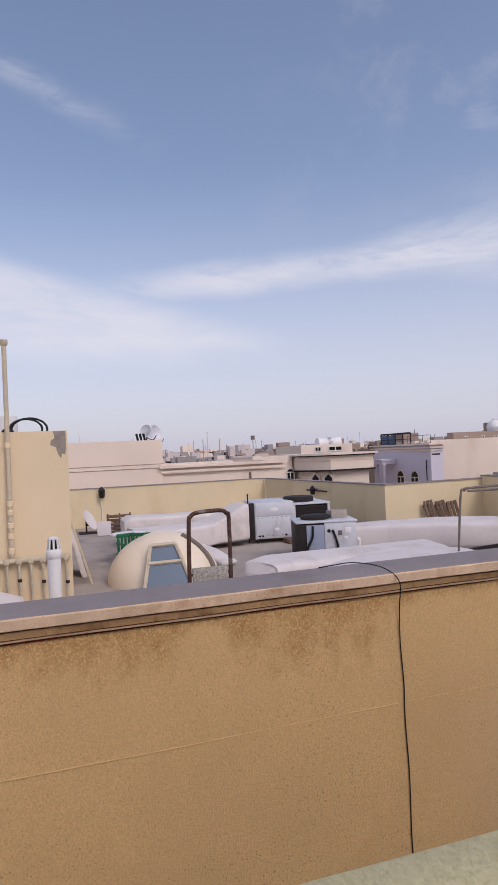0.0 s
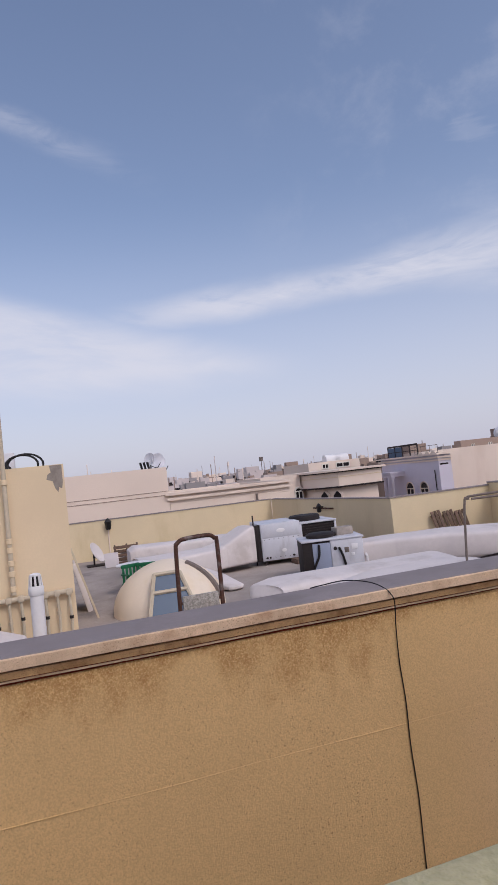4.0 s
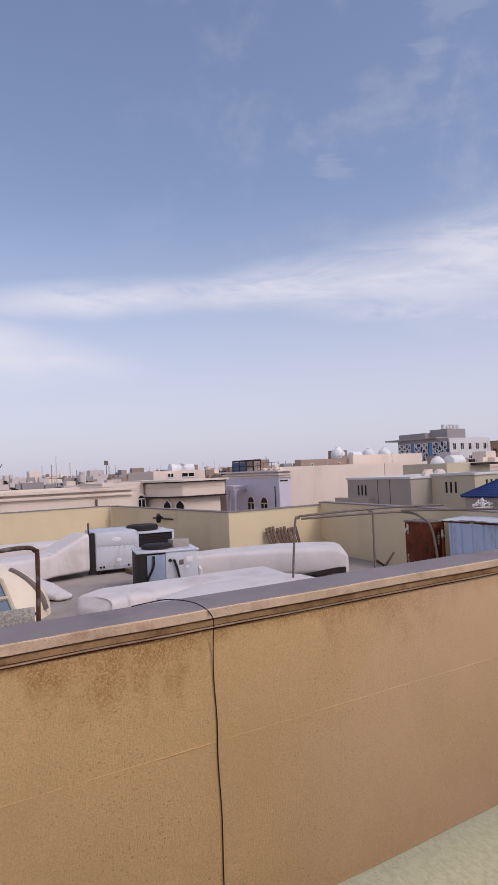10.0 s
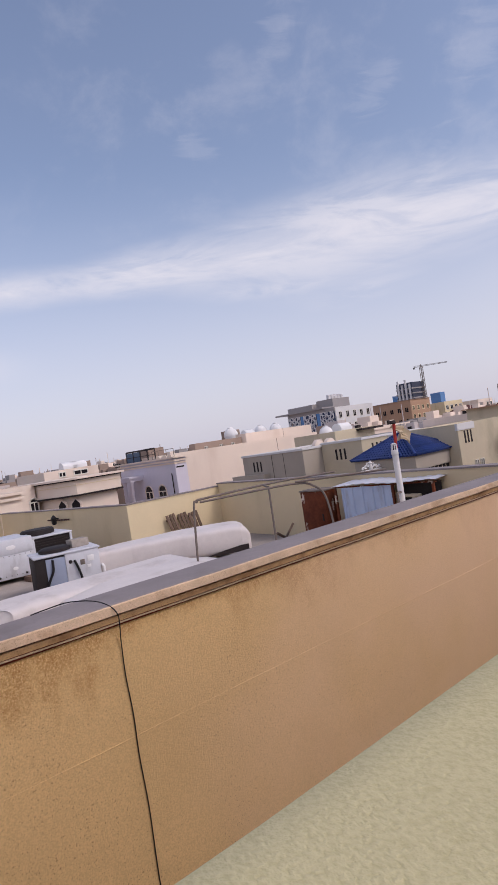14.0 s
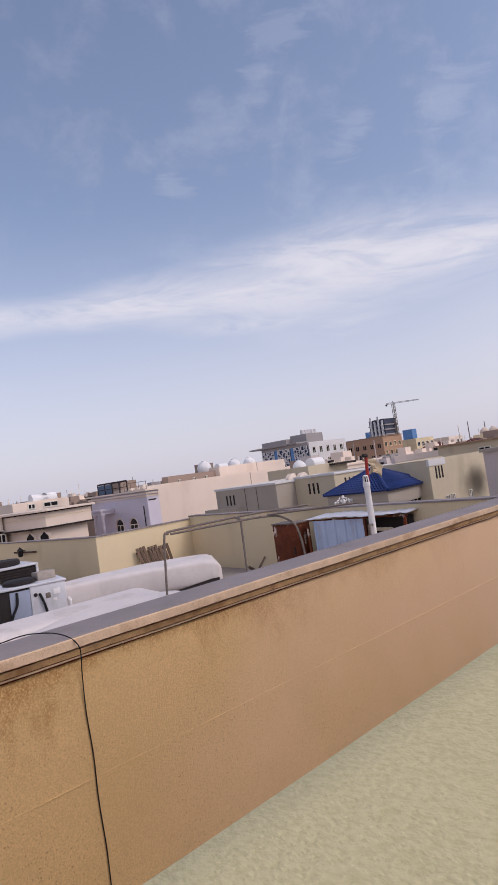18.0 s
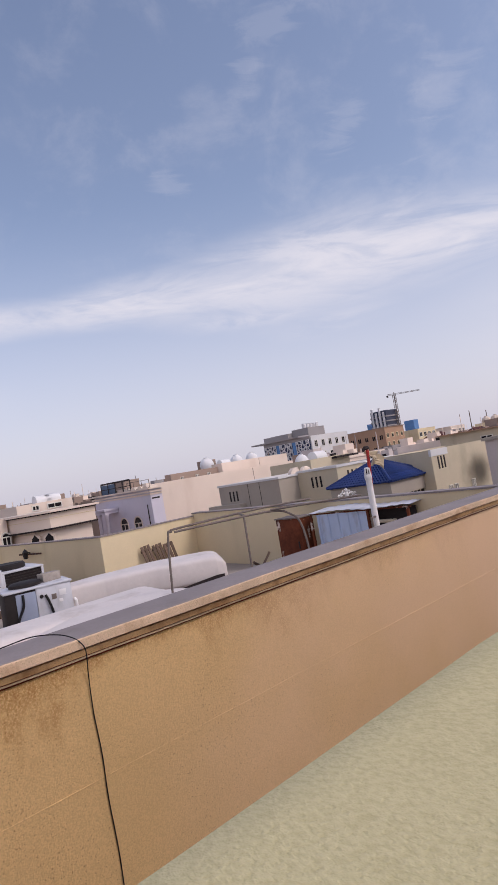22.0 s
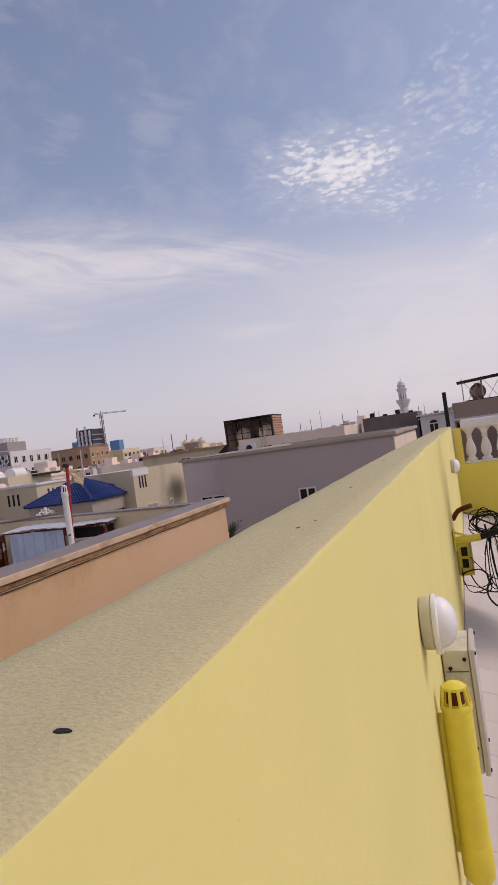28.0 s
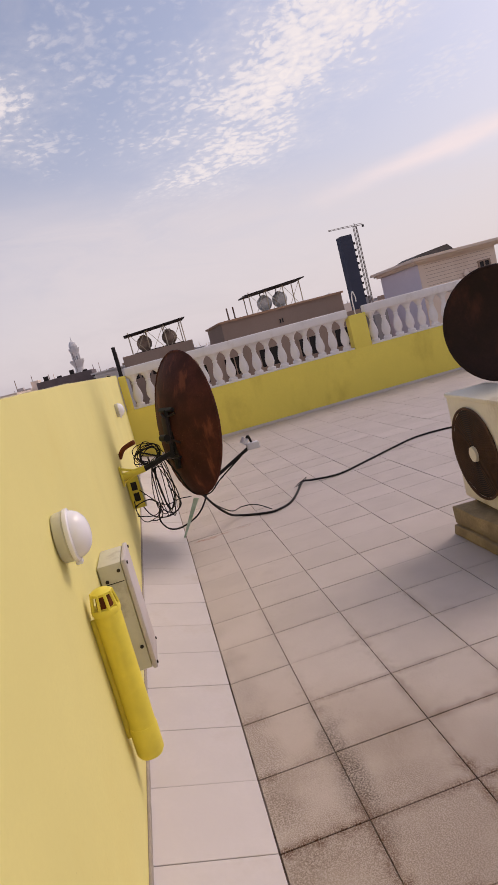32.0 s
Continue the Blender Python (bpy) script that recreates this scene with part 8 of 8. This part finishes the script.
def minaret():
    t = thing("minaret", 127.6, 11.2, 0, "slender white minaret with two balconies and a domed cap", "minaret")
    bm = B()
    lathe(bm, [(0.85, GZ), (0.85, 4.6), (0.8, 4.8)], 12)
    part("shaft", bm, M_WHITEB, t)
    for z, r in ((6.0, 1.3), (8.3, 0.95)):
        bm = B()
        lathe(bm, [(r * 0.62, z - 1.2), (r * 0.72, z - 0.8), (r * 0.92, z - 0.3), (r * 1.08, z), (r * 1.08, z + 0.4), (r * 1.0, z + 0.41), (r * 0.98, z + 0.1)], 16)
        part("balcony", bm, M_WHITEB, t)
    for k in range(10):
        a = k * math.pi / 5
        bm = B()
        cyl(bm, (0.68 * math.cos(a), 0.68 * math.sin(a), 6.1), (0.68 * math.cos(a), 0.68 * math.sin(a), 7.6), 0.15, n=6)
        part("column", bm, M_WHITEB, t)
    bm = B()
    cyl(bm, (0, 0, 4.7), (0, 0, 7.7), 0.5, n=10)
    part("core", bm, M_GREYB, t, "grey core behind the columns")
    for k in range(8):
        a = k * math.pi / 4 + 0.2
        bm = B()
        cyl(bm, (0.83 * math.cos(a), 0.83 * math.sin(a), 2.2), (0.83 * math.cos(a), 0.83 * math.sin(a), 4.2), 0.14, n=6)
        part("pilaster", bm, M_WHITEB, t)
    bm = B()
    lathe(bm, [(0.72, 8.4), (0.74, 9.0), (0.82, 9.1), (0.78, 9.3), (0.62, 9.75), (0.32, 10.05), (0.1, 10.15), (0.05, 10.4), (0.12, 10.5), (0.04, 10.6), (0.03, 11.0)], 16)
    part("cap", bm, M_WHITEB, t)
    return t


minaret()


# houses behind the balustrade
def tank_shelter(x, y, z, lx, ly, h, label, tanks, lift):
    t = thing("roof_shelter", x, y, z, label, "shelter", "roof shelters")
    n = 4
    for i in range(n):
        for xx in (0, lx):
            bm = B()
            cyl(bm, (xx, ly * i / (n - 1), 0), (xx, ly * i / (n - 1), h), 0.035, n=6)
            part("post", bm, M_PIPEB, t)
    for i in range(n - 1):
        bm = B()
        a, b = ly * i / (n - 1), ly * (i + 1) / (n - 1)
        tube(bm, [(0, a, 0.15), (0, b, h - 0.05)], 0.017, 5)
        part("brace", bm, M_PIPEB, t)
        bm = B()
        tube(bm, [(0, b, 0.15), (0, a, h - 0.05)], 0.017, 5)
        part("brace", bm, M_PIPEB, t)
    bm = B()
    box(bm, -0.4, -0.3, 0, lx + 0.4, ly + 0.3, 0.07)
    bm.transform(Matrix.Translation((0, 0, h + 0.03)) @ Matrix.Rotation(radians(-3.5), 4, "X"))
    part("canopy", bm, M_STEEL, t, "thin dark canopy sheet")
    bm = B()
    box(bm, 0.1, 0.1, lift - 0.12, lx - 0.1, ly - 0.1, lift - 0.002)
    part("platform", bm, M_STEEL, t)
    for yy, m in tanks:
        far_tank(x + lx / 2, y + yy, z + lift, 0.5, m, lying=False)
    return t


t = house("house", "brown house behind the balustrade with a roof shelter", 41.0, -4.1, 8, 4.6, 2.75, M_BROWNH, M_WHITEB, "houses behind the balustrade", steps=((1.1, 0.2),))
slots(t, "X", 0.15, 1.2, 6, 0.75, 0.6, 0.3)
tank_shelter(41.4, -3.7, 2.26, 2.0, 3.5, 1.9, "dark canopy on thin steel posts over two brown tanks", ((0.9, M_BROWNH), (2.6, M_BROWNH)), 0.55)
bm = B()
cyl(bm, (40.6, 0.9, GZ), (40.6, 0.9, 3.5), 0.12, n=8)
whole("chimney_pipe", bm, M_DARK, "black vent pipe above the roofs", "pipe")
t = house("house", "long brown house with pale tanks on its roof", 39.2, -13.9, 8, 8.0, 3.15, M_BROWNH, M_BRICKB, "houses behind the balustrade", steps=((0.0, 0.12),))
win(t, "X", 4.2, 2.3, 0.25, 0.25, b=0.03, frame=M_BROWNH)
tank_shelter(40.0, -11.6, 2.66, 2.0, 3.4, 2.0, "dark canopy on thin steel posts over two pale tanks", ((1.25, M_WTANK), (2.3, M_WTANK)), 0.65)
for y in (-6.5, -6.9):
    bm = B()
    cyl(bm, (39.3, y, 2.9), (39.3, y, 4.0), 0.05, n=6)
    whole("bare_rod", bm, M_RUSTPIPE, "bare reinforcement rod on the roof corner", "rod", "bare rods")
far_tank(39.9, -13.3, 2.66, 0.33)
t = house("house", "low brown house roof with small windows beyond the balustrade", 34.0, -13.0, 6, 11.0, 1.9, M_BROWNH, None, "houses behind the balustrade")
for a in (1.2, 3.3, 5.6, 7.6, 9.7):
    win(t, "X", a, 0.15, 1.1, 0.95, b=0.07, frame=M_BROWNH)
t = house("house", "pale house with heavy eaves, boarded front and smooth lilac side", 31.6, -20.1, 5.2, 4.4, 3.5, M_CREAM2, None, "houses behind the balustrade")
for z, o in ((3.502, 0.45), (3.402, 0.3), (3.322, 0.18)):
    bm = B()
    box(bm, -o, -o, z, 5.2 + o, 4.4 + o, z + (0.14 if o > 0.4 else 0.098))
    part("eave", bm, M_CREAM2, t)
for k in range(9):
    bm = B()
    box(bm, -0.014, 0.3, 1.75 + 0.18 * k, -0.002, 4.1, 1.765 + 0.18 * k)
    part("board_line", bm, M_BROWNH, t)
bm = B()
box(bm, 0.05, 4.402, GZ, 5.15, 4.43, 3.31)
part("side_render", bm, M_LILAC, t, "smooth lilac-grey side render")
win(t, "X", 0.75, 2.35, 0.55, 0.3, frame=M_BROWNH)
bm = B()
q = [bm.verts.new(p) for p in ((0.6, 1.9, 3.65), (3.2, 1.9, 3.65), (3.2, 4.4, 3.65), (0.6, 4.4, 3.65), (0.9, 2.1, 4.05), (2.9, 2.1, 4.05), (2.9, 3.9, 3.85), (0.9, 3.9, 3.85))]
for f in ((0, 3, 2, 1), (4, 5, 6, 7), (0, 1, 5, 4), (1, 2, 6, 5), (2, 3, 7, 6), (3, 0, 4, 7)):
    bm.faces.new([q[i] for i in f])
bmesh.ops.recalc_face_normals(bm, faces=bm.faces)
part("skylight", bm, M_STEEL, t, "dark slanted roof light")
t = thing("roof_finial", 31.5, -18.2, 1.9, "small pale carved finial on the low roof", "ornament")
bm = B()
lathe(bm, [(0.18, 0), (0.2, 0.1), (0.1, 0.16), (0.17, 0.3), (0.12, 0.45), (0.04, 0.52), (0.02, 0.66)], 10)
part("turned_body", bm, M_CREAM2, t)
bm = B()
box(bm, -0.22, -0.22, GZ - 1.9, 0.22, 0.22, 0.0)
part("pier", bm, M_CREAM2, t)
# dark slab tower under construction, with its crane
t = house("tower_block", "narrow dark tower under construction", 69.4, -27.0, 1.5, 1.35, 10.15, M_TOWERD, None, "high-rise towers")
for k in range(9):
    bm = B()
    box(bm, 0.2, -0.3, 3.0 + 0.75 * k, 1.3, -0.01, 3.25 + 0.75 * k)
    part("floor_stub", bm, M_DARK, t)
tower_crane(71.0, -28.2, 11.1, 3.5, 1.1, -12, GZ, "thin tower crane beside the narrow dark tower", 0.16, 0.03)

# distant roofs to the skyline
random.seed(33)
verts, faces = [], []


def add_block(x0, y0, x1, y1, z0, z1):
    o = len(verts)
    verts.extend(((x0, y0, z0), (x1, y0, z0), (x1, y1, z0), (x0, y1, z0), (x0, y0, z1), (x1, y0, z1), (x1, y1, z1), (x0, y1, z1)))
    for f in ((0, 3, 2, 1), (4, 5, 6, 7), (0, 1, 5, 4), (1, 2, 6, 5), (2, 3, 7, 6), (3, 0, 4, 7)):
        faces.append(tuple(o + i for i in f))


GROUPS = [([], []) for _ in range(5)]
for k in range(2300):
    az, D = radians(random.uniform(-40, 125)), 75 + 445 * random.random() ** 1.35
    x, y = D * math.sin(az), D * math.cos(az)
    if x < 72 and -30 < y < 60 and x > 20:
        continue
    if 95 < x < 175 and 60 < y < 115:
        continue
    w, d = random.uniform(5, 14), random.uniform(5, 14)
    top = random.uniform(-1.6, 1.3) + D * random.uniform(0.0, 0.008)
    verts, faces = GROUPS[k % 4]
    add_block(x, y, x + w, y + d, GZ, top)
    add_block(x - 0.15, y - 0.15, x + w + 0.15, y + 0.1, top - 0.5, top - 0.3)
    for s in range(random.randint(3, 9)):
        a, b = x + random.uniform(0, w * 0.7), y + random.uniform(0, d * 0.7)
        hh = random.uniform(0.3, 1.1) if s else random.uniform(0.9, 2.0)
        add_block(a, b, a + random.uniform(0.5, 1.4 + 1.2 * (s == 0)), b + random.uniform(0.5, 1.4 + 1.2 * (s == 0)), top, top + hh)
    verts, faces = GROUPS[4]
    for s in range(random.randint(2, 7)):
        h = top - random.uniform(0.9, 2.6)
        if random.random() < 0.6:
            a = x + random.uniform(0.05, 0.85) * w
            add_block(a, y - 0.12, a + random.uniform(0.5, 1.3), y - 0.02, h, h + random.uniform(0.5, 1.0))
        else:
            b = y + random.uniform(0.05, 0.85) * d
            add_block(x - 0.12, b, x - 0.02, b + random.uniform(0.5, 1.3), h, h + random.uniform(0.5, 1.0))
    if random.random() < 0.5:                     # dark strip that paints the shade under the roof edge
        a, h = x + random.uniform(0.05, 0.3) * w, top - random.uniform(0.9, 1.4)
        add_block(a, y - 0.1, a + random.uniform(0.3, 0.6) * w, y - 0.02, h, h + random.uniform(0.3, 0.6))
    for s in range(random.randint(3, 8)):
        a, b = x + random.uniform(0, w * 0.8), y + random.uniform(0, d * 0.8)
        add_block(a, b, a + random.uniform(0.3, 0.7), b + random.uniform(0.3, 0.7), top, top + random.uniform(0.25, 0.7))
    verts, faces = GROUPS[k % 4]
    if random.random() < 0.3:
        a, b = x + random.uniform(0, w), y + random.uniform(0, d)
        add_block(a, b, a + 0.09, b + 0.09, top, top + random.uniform(2, 4.5))
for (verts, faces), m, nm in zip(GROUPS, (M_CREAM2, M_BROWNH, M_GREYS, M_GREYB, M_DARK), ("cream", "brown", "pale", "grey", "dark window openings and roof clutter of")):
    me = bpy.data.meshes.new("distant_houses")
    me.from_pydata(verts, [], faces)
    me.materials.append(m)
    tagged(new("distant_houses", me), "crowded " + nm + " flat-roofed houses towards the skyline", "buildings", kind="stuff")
for x, y, z1, lamp in ((62, 180, 7.0, True), (3, 150, 4.6, False), (250, 60, 8.0, False), (150, 74, 7.5, False), (155, 72, 7.0, False)):
    bm = B()
    cyl(bm, (x, y, GZ), (x, y, z1), 0.18, 0.1, n=6)
    if lamp:
        box(bm, x - 0.5, y - 0.4, z1 - 1.3, x + 0.5, y + 0.4, z1)
    whole("light_mast", bm, M_GALV, "tall thin mast above distant roofs", "mast", "distant masts")

# the district's grid stands a little off the line of the own parapet
TURN = pose(0, 0.03, -0.019, 0, 0, -0.42)
for ob in [o for o in scene.objects if o.parent is None and o not in OWN and o.type in ("MESH", "EMPTY") and o.name != "ground"]:
    ob.matrix_basis = TURN @ ob.matrix_basis


# ---------------- roof tiles of the own terrace ----------------
TS, TY = 0.4225, 0.4525


def tile_mesh(name, w, d, material, h=0.014):
    bm = B()
    x, y, b = w / 2 - 0.0022, d / 2 - 0.0022, 0.0025
    lo = [bm.verts.new(p) for p in ((-x, -y, -h), (x, -y, -h), (x, y, -h), (-x, y, -h))]
    mid = [bm.verts.new(p) for p in ((-x, -y, -b * 0.6), (x, -y, -b * 0.6), (x, y, -b * 0.6), (-x, y, -b * 0.6))]
    top = [bm.verts.new(p) for p in ((-x + b, -y + b, 0), (x - b, -y + b, 0), (x - b, y - b, 0), (-x + b, y - b, 0))]
    for A, C in ((lo, mid), (mid, top)):
        for i in range(4):
            bm.faces.new((A[i], A[(i + 1) % 4], C[(i + 1) % 4], C[i]))
    bm.faces.new(top)
    return mesh_of(name, bm, material, smooth=False)


TILE = tile_mesh("tile", TS, TY, M_TILE)
CUT = tile_mesh("cut_tile", TS, 0.36, M_TILE)
RISE = math.atan2(0.14, 0.452)                       # the edge course climbs to the wall
STRIP = tile_mesh("edge_tile", TS + 0.001, 0.4525 / math.cos(RISE) - 0.002, M_STRIP)
random.seed(21)
for i in range(-13, 27):
    x = 2.19 + TS * (i + 0.5)
    if XB + 0.1 < x < XE - 0.2:
        piece("edge_tile", STRIP, floor, pose(x, -0.2285, 0.0735 + random.uniform(-0.001, 0.001), math.degrees(RISE) + random.uniform(-0.15, 0.15), 0, 0))
bm = B()
ends = [[bm.verts.new((x, y, z)) for y, z in ((-0.4545, -0.0115), (-0.0005, -0.0115), (-0.0005, 0.129), (-0.012, 0.129), (-0.4545, -0.009))] for x in (XB, XE - 0.08)]
bm.faces.new(ends[0])
bm.faces.new(ends[1][::-1])
for k in range(5):
    bm.faces.new((ends[0][k], ends[1][k], ends[1][(k + 1) % 5], ends[0][(k + 1) % 5]))
bmesh.ops.recalc_face_normals(bm, faces=bm.faces)
part("mortar_fillet", bm, M_JOINT, floor)
bm = B()
box(bm, XB, -0.013, 0.128, XE - 0.08, -0.0005, 0.162, 0.003)
part("wall_foot_mortar", bm, M_BLOCK, floor)
rest = []
for i in range(-13, 27):
    for j in range(27):
        x, y = 2.19 + TS * (i + 0.5), -0.363 - TY * (j + 0.5)
        if x < XB + 0.1 or x > XE - 0.12 or y < YR:
            continue
        z, ax, ay = random.uniform(-0.0015, 0.0015), random.uniform(-0.2, 0.2), random.uniform(-0.2, 0.2)
        if j == 0:
            piece("cut_tile", CUT, floor, pose(x, -0.636, z, ax, ay, 0))
        elif 1.2 < x < 9.2 and y > -6.4:
            piece("tile", TILE, floor, pose(x, y, z, ax, ay, random.choice((0, 180))))
        else:
            rest.append(pose(x, y, z, ax, ay, 0))
verts, faces = [], []
src_v = [v.co.copy() for v in TILE.vertices]
src_f = [tuple(p.vertices) for p in TILE.polygons]
for m in rest:
    o = len(verts)
    verts += [tuple(m @ v) for v in src_v]
    faces += [tuple(o + k for k in f) for f in src_f]
me = bpy.data.meshes.new("tile_field")
me.from_pydata(verts, [], faces)
me.materials.append(M_TILE)
ob = new("tile_field", me)
ob.parent = floor
tagged(ob, kind="stuff")
